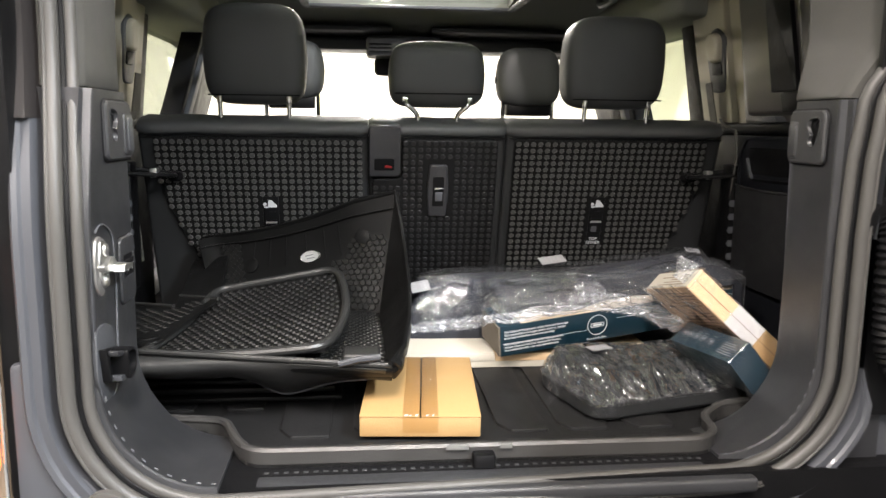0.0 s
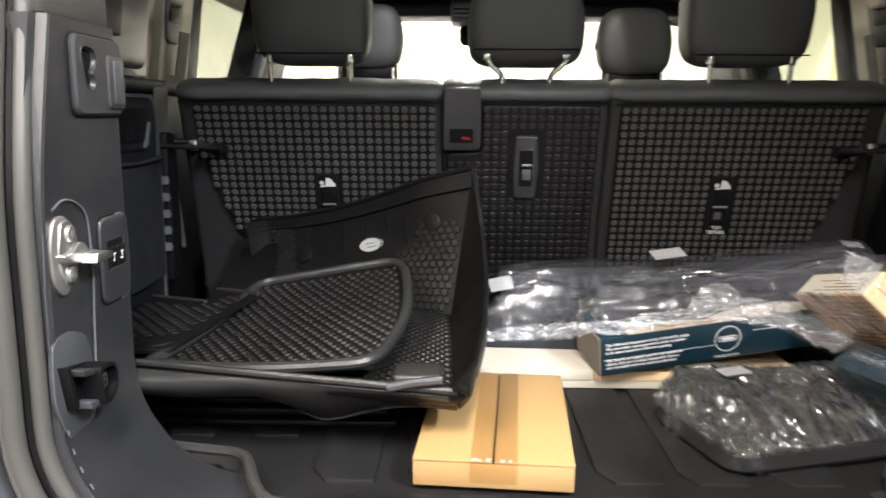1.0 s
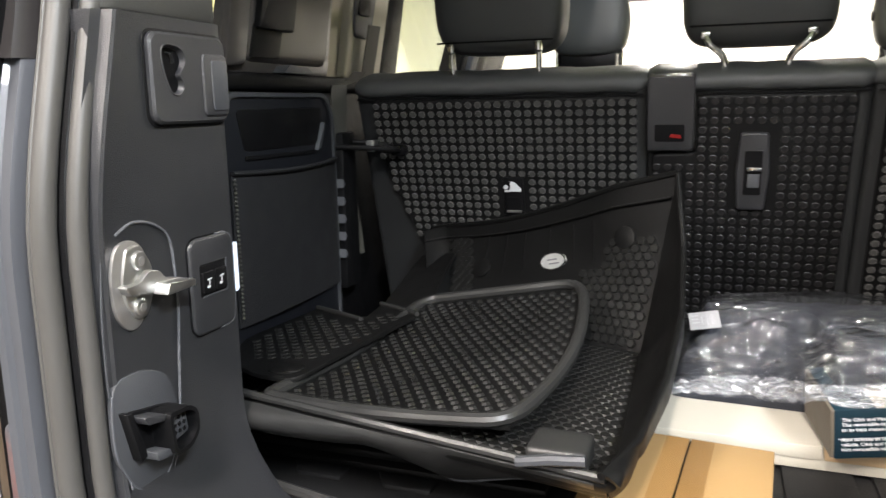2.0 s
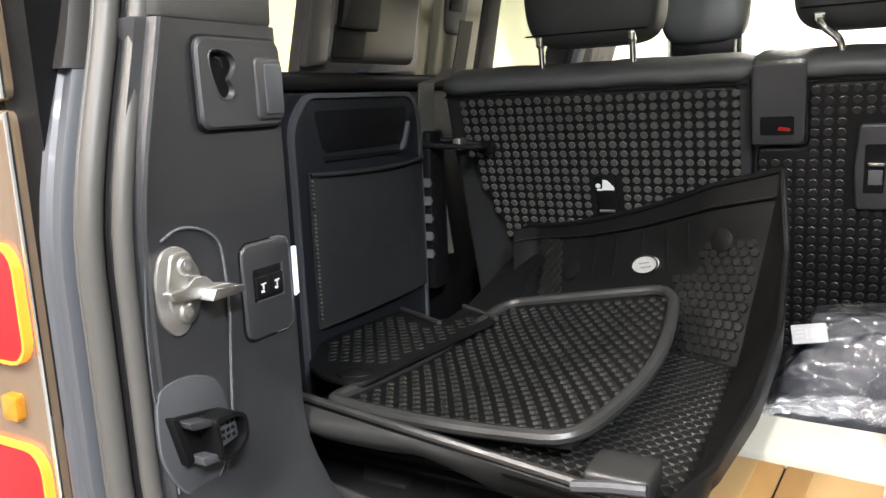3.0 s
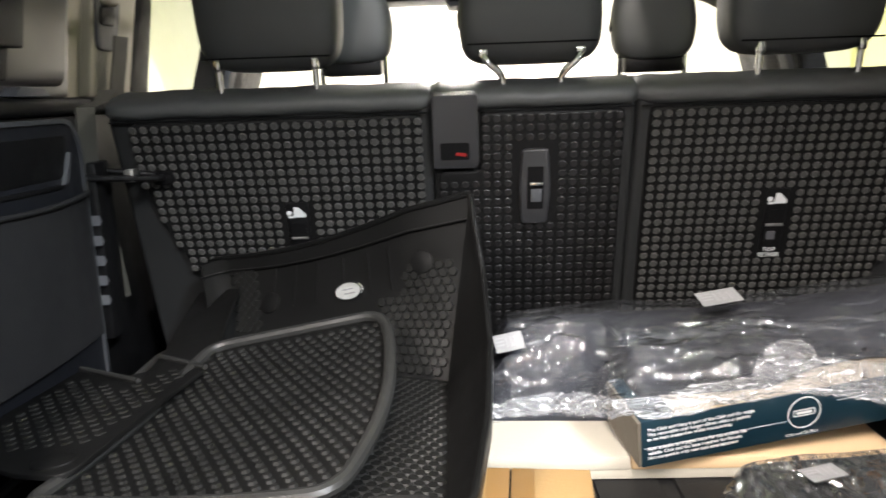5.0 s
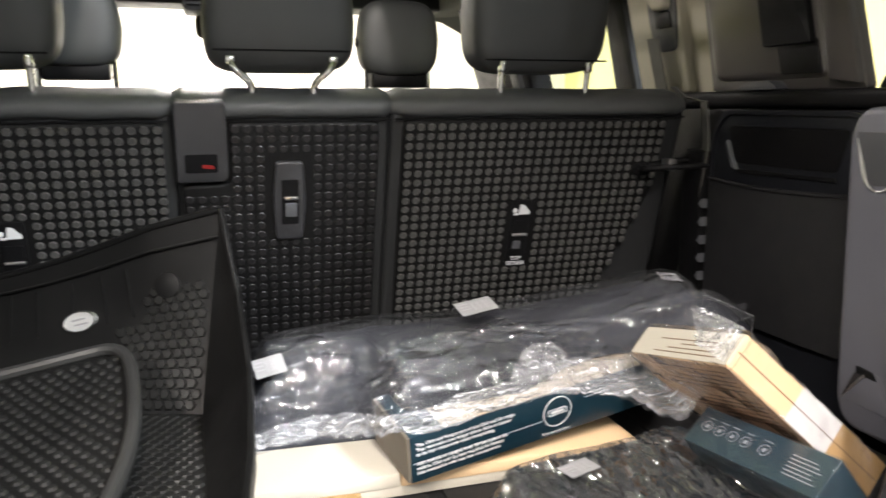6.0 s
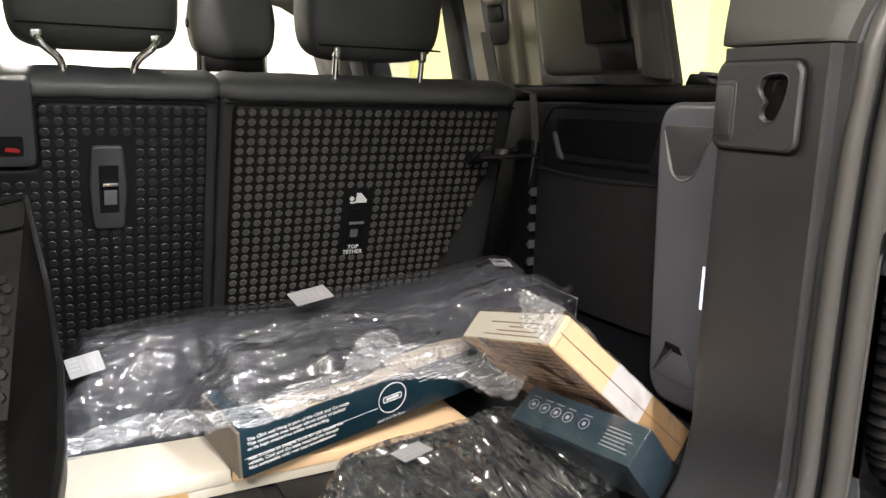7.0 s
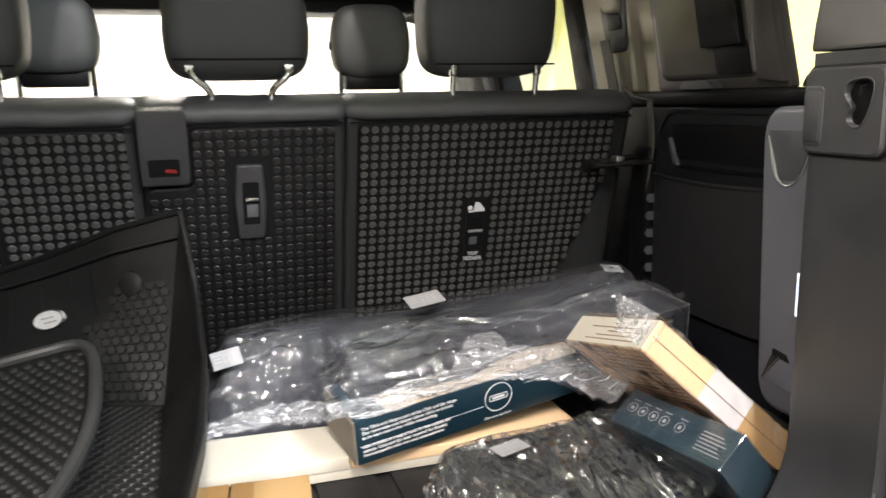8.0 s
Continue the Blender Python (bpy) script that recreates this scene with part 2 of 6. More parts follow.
# Haze and white lines here carry painted reflections besides the milky film layers.
FILM_MILKY = clear("bunched_milky_film", (0.95, 0.955, 0.965), 0.10, 0.08, 0.15, 0.06, 14, 0.55, (0.4, 3.4, 2.4), 0.3, 18, 0.030)
FILM_TIGHT = clear("glossy_shrink_wrap", (0.97, 0.97, 0.98), 0.04, 0.20, 0.010, 0.075, 13, 0.30, (2.6, 0.9, 1.0), 0.35, 22, 0.012)
FILM_FLAT = clear("flat_tight_film", (0.96, 0.97, 0.99), 0.12, 0.05, 0.012, 0.012, 9)
SLEEVE = clear("clear_sleeve", (0.96, 0.95, 0.94), 0.06, 0.05, 0.02, 0.02, 14, 0.10, (1, 1, 1), 0.0, 10, 0.03)
TAPE = clear("clear_tape", (0.95, 0.90, 0.82), 0.18, 0.02)

# ---- mesh helpers ----


def add_mesh(name, bm, mat, sharp=35):
    me = bpy.data.meshes.new(name)
    bmesh.ops.recalc_face_normals(bm, faces=bm.faces[:])
    bm.to_mesh(me)
    bm.free()
    me.polygons.foreach_set("use_smooth", [True] * len(me.polygons))
    me.set_sharp_from_angle(angle=radians(sharp))
    me.materials.append(mat)
    return me


def part(name, bm, mat, parent, label="", sharp=35):
    """One mesh, given in world coordinates, as a part of a thing or of a part."""
    root = parent
    while root.parent:
        root = root.parent
    bmesh.ops.translate(bm, verts=bm.verts[:], vec=-root.location)
    ob = new(name, add_mesh(name, bm, mat, sharp))
    ob.parent = parent
    if label:
        ob["label"] = label
    return ob


def thing(name, base, label, category, group=""):
    e = new(name)
    e.location = base
    e.empty_display_size = 0.05
    return tagged(e, label, category, group)


def structure(name, bm, mat, label="", sharp=35):
    return tagged(new(name, add_mesh(name, bm, mat, sharp)), label, kind="structure")


def frame_of(o, ex, ey):
    """A matrix whose axes run along ex, near ey, and square to both."""
    ex = Vector(ex).normalized()
    ez = ex.cross(Vector(ey)).normalized()
    ey = ez.cross(ex)
    m = Matrix((ex, ey, ez)).transposed().to_4x4()
    m.translation = o
    return m


def join(*parts):
    bm = parts[0]
    for other in parts[1:]:
        me = bpy.data.meshes.new("tmp")
        other.to_mesh(me)
        other.free()
        bm.from_mesh(me)
        bpy.data.meshes.remove(me)
    return bm


def box(lo, hi, r=0.0, seg=2, m=None):
    bm = bmesh.new()
    lo, hi = Vector(lo), Vector(hi)
    s = hi - lo
    bmesh.ops.create_cube(bm, size=1, matrix=Matrix.Translation((lo + hi) / 2) @ Matrix.Diagonal((abs(s.x), abs(s.y), abs(s.z), 1)))
    if r:
        bmesh.ops.bevel(bm, geom=bm.edges[:], offset=min(r, 0.49 * min(abs(s.x), abs(s.y), abs(s.z))), segments=seg, profile=0.5, affect="EDGES")
    if m is not None:
        bm.transform(m)
    return bm


def rrect(x0, y0, x1, y1, r, n=4):
    r = min(r, 0.499 * (x1 - x0), 0.499 * (y1 - y0))
    pts = []
    for cx, cy, a0 in ((x1 - r, y0 + r, -90), (x1 - r, y1 - r, 0), (x0 + r, y1 - r, 90), (x0 + r, y0 + r, 180)):
        for i in range(n + 1):
            a = radians(a0 + 90 * i / n)
            pts.append((cx + r * math.cos(a), cy + r * math.sin(a)))
    return pts


def rounded(pts, r, n=3):
    """A polygon with its corners rounded off; r may be one radius or one for each corner."""
    out = []
    k = len(pts)
    for i in range(k):
        p, a, b = Vector(pts[i]), Vector(pts[i - 1]), Vector(pts[(i + 1) % k])
        ri = r[i] if isinstance(r, (list, tuple)) else r
        if ri <= 0:
            out.append(tuple(p))
            continue
        d1, d2 = (a - p), (b - p)
        q1, q2 = p + d1.normalized() * min(ri, 0.45 * d1.length), p + d2.normalized() * min(ri, 0.45 * d2.length)
        for j in range(n + 1):
            t = j / n
            out.append(tuple((1 - t) ** 2 * q1 + 2 * t * (1 - t) * p + t * t * q2))
    return out


def slab(pts, z0, z1, m=None, r=0.0, seg=2):
    """A flat polygon raised from z0 to z1 of the matrix m, its top edge rounded by r."""
    bm = bmesh.new()
    low = [bm.verts.new((x, y, z0)) for x, y in pts]
    f = bm.faces.new(low)
    ext = bmesh.ops.extrude_face_region(bm, geom=[f])
    up = [v for v in ext["geom"] if isinstance(v, bmesh.types.BMVert)]
    for v in up:
        v.co.z = z1
    if r:
        rim = [e for e in bm.edges if abs(e.verts[0].co.z - z1) < 1e-7 and abs(e.verts[1].co.z - z1) < 1e-7]
        bmesh.ops.bevel(bm, geom=rim, offset=r, segments=seg, profile=0.5, affect="EDGES", clamp_overlap=True)
    if m is not None:
        bm.transform(m)
    return bm


def ring_slab(outer, inner, z0, z1, m=None):
    """A frame between two outlines of equal count, from z0 to z1."""
    bm = bmesh.new()
    n = len(outer)
    rows = [[bm.verts.new((x, y, z)) for x, y in loop] for loop, z in ((outer, z0), (outer, z1), (inner, z1), (inner, z0))]
    for k in range(4):
        a, b = rows[k], rows[(k + 1) % 4]
        for i in range(n):
            bm.faces.new((a[i], a[(i + 1) % n], b[(i + 1) % n], b[i]))
    if m is not None:
        bm.transform(m)
    return bm


def tube(points, r, n=10, closed=False, flat=1.0):
    """A round bar along the points; r may be one radius or one for each point."""
    pts = [Vector(p) for p in points]
    bm = bmesh.new()
    k = len(pts)
    up = Vector((0.123, 0.31, 0.94))
    rows = []
    side = None
    for i, p in enumerate(pts):
        a = pts[i - 1] if (i or closed) else p
        b = pts[(i + 1) % k] if (i < k - 1 or closed) else p
        d = (b - a).normalized()
        if side is None:
            side = d.cross(up).normalized()
        side = (side - d * side.dot(d)).normalized()
        o = d.cross(side)
        ri = r[i] if isinstance(r, (list, tuple)) else r
        rows.append([bm.verts.new(p + (side * math.cos(2 * math.pi * j / n) + o * math.sin(2 * math.pi * j / n) * flat) * ri) for j in range(n)])
    for i in range(k if closed else k - 1):
        a, b = rows[i], rows[(i + 1) % k]
        for j in range(n):
            bm.faces.new((a[j], a[(j + 1) % n], b[(j + 1) % n], b[j]))
    if not closed:
        bm.faces.new(rows[0])
        bm.faces.new(rows[-1][::-1])
    return bm


def smooth_path(points, per=6):
    """A curve through the points."""
    p = [Vector(q) for q in points]
    p = [2 * p[0] - p[1]] + p + [2 * p[-1] - p[-2]]
    out = []
    for i in range(1, len(p) - 2):
        for j in range(per):
            t = j / per
            out.append(0.5 * (2 * p[i] + (p[i + 1] - p[i - 1]) * t + (2 * p[i - 1] - 5 * p[i] + 4 * p[i + 1] - p[i + 2]) * t * t + (3 * p[i] - p[i - 1] - 3 * p[i + 1] + p[i + 2]) * t ** 3))
    out.append(p[-2])
    return out


def sheet(f, nu, nv, thick=0.0):
    """A surface f(u, v) over the unit square; with thick, closed into a skin of that thickness."""
    bm = bmesh.new()
    g = [[bm.verts.new(f(i / nu, j / nv)) for j in range(nv + 1)] for i in range(nu + 1)]
    for i in range(nu):
        for j in range(nv):
            bm.faces.new((g[i][j], g[i + 1][j], g[i + 1][j + 1], g[i][j + 1]))
    if thick:
        bm.normal_update()
        bmesh.ops.solidify(bm, geom=bm.faces[:], thickness=thick)
    return bm


def strap(points, width, thick, across):
    """A flat band along the points, its width along the vector across."""
    bm = bmesh.new()
    w = Vector(across).normalized() * width / 2
    rows = []
    pts = [Vector(p) for p in points]
    for i, p in enumerate(pts):
        d = (pts[min(i + 1, len(pts) - 1)] - pts[max(i - 1, 0)]).normalized()
        n = d.cross(w).normalized() * thick / 2
        rows.append([bm.verts.new(p + s) for s in (w + n, w - n, -w - n, -w + n)])
    for a, b in zip(rows, rows[1:]):
        for j in range(4):
            bm.faces.new((a[j], a[(j + 1) % 4], b[(j + 1) % 4], b[j]))
    bm.faces.new(rows[0])
    bm.faces.new(rows[-1][::-1])
    return bm


def stamp(verts, faces, places):
    """Many copies of a small shape, one for each matrix, as one bmesh."""
    base = np.array([(*v, 1.0) for v in verts]).T
    allv, allf = [], []
    for k, m in enumerate(places):
        allv.append((np.array(m) @ base)[:3].T)
        allf += [tuple(i + k * len(verts) for i in f) for f in faces]
    me = bpy.data.meshes.new("tmp")
    me.from_pydata(np.concatenate(allv).tolist(), [], allf)
    bm = bmesh.new()
    bm.from_mesh(me)
    bpy.data.meshes.remove(me)
    return bm


def frustum(n, r0, r1, h, turn=0.0, sx=1.0):
    """Corners and faces of a low raised stud with n sides."""
    v = [(r * sx * math.cos(turn + 2 * math.pi * i / n), r * math.sin(turn + 2 * math.pi * i / n), z) for r, z in ((r0, 0), (r1, h)) for i in range(n)]
    f = [tuple(range(n, 2 * n))] + [(i, (i + 1) % n, n + (i + 1) % n, n + i) for i in range(n)]
    return v, f


def inside(p, poly):
    x, y = p
    c = False
    for (x0, y0), (x1, y1) in zip(poly, poly[1:] + poly[:1]):
        if (y0 > y) != (y1 > y) and x < (x1 - x0) * (y - y0) / (y1 - y0) + x0:
            c = not c
    return c


def lettering(body, size, m, bold=0.0):
    """Words in the built-in font, as a thin mesh on the plane of m, starting at its origin."""
    cu = bpy.data.curves.new("words", "FONT")
    cu.body, cu.size, cu.extrude, cu.offset, cu.resolution_u = body, size, 0.0001, bold, 2
    ob = new("words", cu)
    me = bpy.data.meshes.new_from_object(ob.evaluated_get(bpy.context.evaluated_depsgraph_get()))
    bm = bmesh.new()
    bm.from_mesh(me)
    bpy.data.meshes.remove(me)
    bpy.data.objects.remove(ob)
    bpy.data.curves.remove(cu)
    bm.transform(m)
    return bm

# ---- the garage round the car ----
structure("ground", box((-6, -6, -0.2), (6, 10, 0.0)), CONCRETE, "smooth grey concrete garage floor")
structure("wall_west", box((-3.7, 0.5, 0), (-3.5, 8, 3.0)), WALL_PAINT, "cream painted garage wall")
structure("wall_east", box((3.5, 0.5, 0), (3.7, 8, 3.0)), WALL_PAINT, "cream painted garage wall")
# Unseen rear walls, darkened to give reflections contrast.
structure("wall_west_rear", box((-3.7, -5, 0), (-3.5, 0.498, 3.0)), WALL_UNSEEN, "unseen rear garage wall, grey so that reflections keep contrast")
structure("wall_east_rear", box((3.5, -5, 0), (3.7, 0.498, 3.0)), WALL_UNSEEN, "unseen rear garage wall, grey so that reflections keep contrast")
structure("wall_north", box((-3.7, 8.0, 0), (3.7, 8.2, 3.0)), WALL_WHITE, "bright white garage wall ahead of the car")
structure("wall_south", box((-3.7, -5.2, 0), (3.7, -5.0, 3.0)), WALL_UNSEEN, "unseen wall behind the camera, grey so that reflections keep contrast")
structure("ceiling", box((-3.7, -5.2, 3.0), (3.7, 8.2, 3.2)), CEIL_PAINT, "pale green painted garage ceiling")
for lx, ly, watts, tone in LAMPS:
    lamp = thing("ceiling_lamp", (lx, ly, 2.95), "long white strip lamp mounted on the garage ceiling", "lamp", "garage ceiling lamps")
    part("housing", box((lx - 0.1, ly - 0.62, 2.955), (lx + 0.1, ly + 0.62, 3.0), 0.008), WHITE_CARD, lamp)
    part("diffuser", box((lx - 0.08, ly - 0.6, 2.94), (lx + 0.08, ly + 0.6, 2.955), 0.005), LAMP_GLOW, lamp, "glowing white diffuser")

# ---- car shell ----
LX, RX, SILL, ARC = -0.472, 0.441, 0.80, 0.13


def aperture(off, top=1.70, n=12):
    """The tailgate opening's outline in x and z, widened by off, from the top left down and round to the top right."""
    r = ARC + off
    pts = [(LX - off - 0.014 * lean(z), z) for z in (top, 1.5, 1.40, 1.34, 1.30, 1.27, 1.24, 1.21, 1.18, 1.15, 1.12, 1.09)]
    for i in range(n + 1):
        a = radians(180 + 90 * i / n)
        pts.append((LX + ARC + r * math.cos(a), SILL + ARC + r * math.sin(a)))
    for i in range(n + 1):
        a = radians(270 + 90 * i / n)
        pts.append((RX - ARC + r * math.cos(a), SILL + ARC + r * math.sin(a)))
    return pts + [(RX + off + flare(z), z) for z in (1.1, 1.20, 1.24, 1.27, 1.29, 1.31, 1.33, 1.35, 1.37, 1.40, 1.45, top)]


def step(t):
    t = min(1, max(0, t))
    return t * t * (3 - 2 * t)


def lean(z):
    """The latch side of the opening leans forward towards the top."""
    return step((z - 1.09) / 0.27)


def flare(z):
    """The hinge side widens above the belt line."""
    return 0.012 * step((z - 1.15) / 0.13) + 0.050 * step((z - 1.265) / 0.10)


def set_in(x, z):
    """The hinge side of the opening sits a little further in."""
    return 0.040 * step((x - 0.02) / 0.40) + (0.060 * lean(z) if x < 0 else 0.0)


def sweep(profile, narrow=0.038):
    """A strip whose profile, in offset and depth, follows the opening; beside the hinges it stays narrow."""
    bm = bmesh.new()
    rows = []
    for off, y in profile:
        row = []
        for (x, z), (xn, zn) in zip(aperture(off), aperture(min(off, narrow))):
            k = step((z - 0.86) / 0.07) if x > 0.3 else 0.0
            row.append(bm.verts.new((x + (xn - x) * k, y + set_in(x, z), z + (zn - z) * k)))
        rows.append(row)
    for a, b in zip(rows, rows[1:]):
        for i in range(len(a) - 1):
            bm.faces.new((a[i], a[i + 1], b[i + 1], b[i]))
    return bm


def ring_path(off, y):
    pts = [Vector((x, y + set_in(x, z), z)) for x, z in aperture(off)]
    return pts


body_frame = structure("tailgate_opening", sweep([(0.008, 0.965), (0.016, 0.950), (0.038, 0.952), (0.043, 0.946), (0.0455, 0.928), (0.048, 0.9235), (0.058, 0.9245), (0.061, 0.921), (0.067, 0.920), (0.071, 0.925), (0.072, 0.97)]), PAINT, "dark grey painted body flange round the tailgate opening", 25)
cover = bmesh.new()
rows = [[cover.verts.new((x, y + set_in(x, z), z)) for x, z in aperture(off) if x < 0 and z > 1.23] for off, y in ((0.043, 0.945), (0.045, 0.926), (0.050, 0.917), (0.090, 0.914), (0.098, 0.930))]
for a, b in zip(rows, rows[1:]):
    for i in range(len(a) - 1):
        cover.faces.new((a[i], a[i + 1], b[i + 1], b[i]))
structure("body_flange_cover", cover, GLOSS_DARK, "glossy black cover over the upper body flange", 40)
structure("seal_inner", tube(ring_path(0.0095, 0.946), 0.0075, 12), SEAL, "soft grey rubber door seal round the opening")
structure("seal_middle", tube(ring_path(0.0180, 0.944), 0.0055, 10), TRIM_BLACK, "dark groove of the rubber door seal")
structure("seal_outer", tube(ring_path(0.0265, 0.932), 0.0092, 14), SEAL, "outer lip of the grey rubber door seal")
structure("seal_fin", tube(ring_path(0.0315, 0.9250), 0.0024, 8), SEAL, "thin raised fin along the door seal")

# Short pale tubes stand in for small reflections along the seal edge.
marks = [p for p in aperture(-0.006, n=22) if p[1] < 0.93 and (p[0] < -0.30 or p[0] > 0.30)]
glint_dashes = [tube([Vector((xa, 0.958 + set_in(xa, za), za)).lerp(Vector((xb, 0.958 + set_in(xb, zb), zb)), t) for t in (0.2, 0.8)], 0.0009, 6) for (xa, za), (xb, zb) in zip(marks[::2], marks[1::2]) if math.hypot(xa - xb, za - zb) < 0.03]
structure("trim_edge_glints", join(*glint_dashes), TRIM_MID, "pale dashes standing in for small reflections along the seal edge")

# floor pan, scuff plate and bumper
structure("floor", box((-0.72, 0.96, 0.74), (0.72, 3.4, 0.795)), TRIM_BLACK, "black carpeted load floor under the rubber liner")
sill = box((LX + 0.10, 0.945, 0.772), (RX - 0.10, 1.022, 0.792), 0.006, 3)
structure("trim_sill", sill, TRIM, "dark grey plastic scuff plate on the load sill")
structure("trim_sill_inset", box((-0.300, 0.966, 0.790), (0.285, 0.996, 0.7955), 0.003, 2), TRIM, "ribbed black inset of the scuff plate")
ridge = stamp([(-0.5, -0.5, 0), (0.5, -0.5, 0), (0.5, 0.5, 0), (-0.5, 0.5, 0), (-0.35, -0.35, 1), (0.35, -0.35, 1), (0.35, 0.35, 1), (-0.35, 0.35, 1)],
              [(4, 5, 6, 7), (0, 1, 5, 4), (1, 2, 6, 5), (2, 3, 7, 6), (3, 0, 4, 7)],
              [Matrix.Translation((-0.29 + 0.0125 * i, 1.0055, 0.7925)) @ Matrix.Diagonal((0.008, 0.007, 0.003, 1)) for i in range(47)])
structure("trim_sill_teeth", ridge, TRIM, "row of small grip teeth along the scuff plate")
structure("body_corner_left", slab(rounded([(-0.558, 0.70), (-0.30, 0.70), (-0.30, 0.725), (-0.42, 0.765), (-0.51, 0.86), (-0.522, 0.97), (-0.558, 0.97)], 0.01), 0, 0.02, frame_of((0, 0.948, 0), (1, 0, 0), (0, 0, 1)), 0.006, 2), PAINT, "dark grey painted corner below the opening")
structure("body_corner_right", slab(rounded([(0.30, 0.70), (0.80, 0.70), (0.80, 0.905), (0.478, 0.905), (0.470, 0.86), (0.43, 0.79), (0.38, 0.750), (0.30, 0.725)], 0.008), 0, 0.02, frame_of((0, 1.016, 0), (1, 0, 0), (0, 0, 1)), 0.006, 2), PAINT, "dark grey painted corner beside the opening")
bumper = thing("rear_bumper", (0, 0.8, 0.45), "dark grey painted rear bumper below the tailgate opening", "bumper")
part("bumper_skin", box((-0.95, 0.74, 0.45), (0.95, 0.94, 0.715), 0.03, 4), PAINT, bumper)
for bx in (0.385, 0.43, 0.475):
    part("bumper_slot", slab(rrect(bx - 0.018, 0.80, bx + 0.018, 0.855, 0.009), 0.714, 0.719, None, 0.002), TRIM_BLACK, bumper, "black rubber grip pad")
stop = thing("buffer_stop", (-0.458, 0.902, 0.802), "round grey rubber buffer on the body flange", "buffer")
bm = bmesh.new()
mb = frame_of((-0.452, 0.897, 0.805), (1, 0, 0), (0, 0, 1))
part("buffer_base", slab([(0.026 * math.cos(2 * math.pi * i / 24), 0.026 * math.sin(2 * math.pi * i / 24)) for i in range(24)], -0.006, 0.004, mb, 0.002), SEAL, stop)
part("buffer_knob", slab([(0.017 * math.cos(2 * math.pi * i / 24), 0.017 * math.sin(2 * math.pi * i / 24)) for i in range(24)], 0.003, 0.016, mb, 0.006, 3), SEAL, stop)

# outer body: quarter panels, tail lights, roof
QP = [(-0.95, 0.45), (-0.567, 0.45), (-0.567, 1.212), (-0.95, 1.212)]
# Left panels have the tan garage reflection in their paint colour.
structure("body_rear_left", slab(rounded(QP, 0.01), 0, 0.09, frame_of((0, 1.015, 0), (1, 0, 0), (0, 0, 1)), 0.012, 3), PAINT_TAN_REFLECTION, "glossy dark rear quarter panel, tan reflection put into its colour")
structure("body_rear_left_upper", slab(rounded([(-0.95, 1.218), (-0.567, 1.218), (-0.567, 1.95), (-0.95, 1.95)], 0.01), 0, 0.09, frame_of((0, 1.015, 0), (1, 0, 0), (0, 0, 1)), 0.012, 3), PAINT_TAN_REFLECTION, "glossy upper quarter panel, tan reflection put into its colour")
structure("body_rear_right", slab(rounded([(0.60, 0.45), (0.95, 0.45), (0.95, 1.95), (0.60, 1.95)], 0.01), 0, 0.09, frame_of((0, 1.045, 0), (1, 0, 0), (0, 0, 1)), 0.012, 3), PAINT, "dark grey rear quarter panel")
# Chrome tubes added in place of the highlight along the panel edge.
structure("trim_edge_highlight", join(tube([(-0.5685, 0.928, 0.45), (-0.5685, 0.928, 1.210)], 0.0022, 8), tube([(-0.5685, 0.928, 1.220), (-0.5685, 0.934, 1.95)], 0.0022, 8)), CHROME, "added chrome bar for the highlight on the quarter panel's edge")
structure("body_gap_left", box((-0.580, 0.936, 0.45), (-0.541, 1.02, 1.95)), TRIM_BLACK, "black gap strip beside the opening")
structure("body_gap_right", box((0.478, 0.9795, 0.86), (0.64, 0.9885, 1.95)), TRIM_BLACK, "black recess beside the opening")
for z0, z1 in ((1.015, 1.112), (0.835, 0.945)):
    tl = thing("tail_light", (-0.60, 0.89, z0), "lit square red tail light with a rounded frame", "tail light", "tail lights")
    ml = frame_of((0, 0.927, 0), (1, 0, 0), (0, 0, 1))
    part("lens_ring", ring_slab(rrect(-0.69, z0, -0.572, z1, 0.02), rrect(-0.6875, z0 + 0.0025, -0.5745, z1 - 0.0025, 0.018), 0, 0.0092, ml), TAIL_RED, tl, "glowing red light ring")
    part("lens", slab(rrect(-0.6877, z0 + 0.0023, -0.5743, z1 - 0.0023, 0.018), 0, 0.008, ml, 0.0005), TAIL_LENS, tl, "dark red lens")
mk = thing("side_marker", (-0.6, 0.9, 0.962), "small amber marker lamp between the tail lights", "lamp")
part("lens", slab(rrect(-0.614, 0.966, -0.594, 0.988, 0.004), 0, 0.01, frame_of((0, 0.927, 0), (1, 0, 0), (0, 0, 1)), 0.002), TAIL_AMBER, mk, "amber lens")
for sx, nm in ((-1, "left"), (1, "right")):
    structure("body_side_" + nm, join(box((sx * 0.80, 0.97, 0.30), (sx * 0.84, 4.6, 1.245)), box((sx * 0.70, 1.1, 0.30), (sx * 0.80, 4.6, 0.80))), PAINT, "dark grey lower body side of the car")
structure("body_front", box((-0.84, 3.75, 0.30), (0.84, 4.6, 1.12), 0.04, 3), PAINT, "dark grey bonnet of the car")
structure("dashboard", box((-0.70, 3.15, 0.6), (0.70, 3.75, 1.17), 0.05, 3), TRIM_BLACK, "black dashboard under the windscreen")

# open tailgate, swung aside to the right
gate = thing("tailgate", (0.70, 0.55, 0.60), "open side-hinged tailgate, dark grey inside, swung out", "tailgate")
part("gate_panel", slab(rrect(-0.35, 0.62, 0.86, 1.72, 0.08, 6), 0, 0.10, frame_of((0.66, 0, 0), (0, 1, 0), (0, 0, 1)), 0.015, 3), TRIM_BLACK, gate)
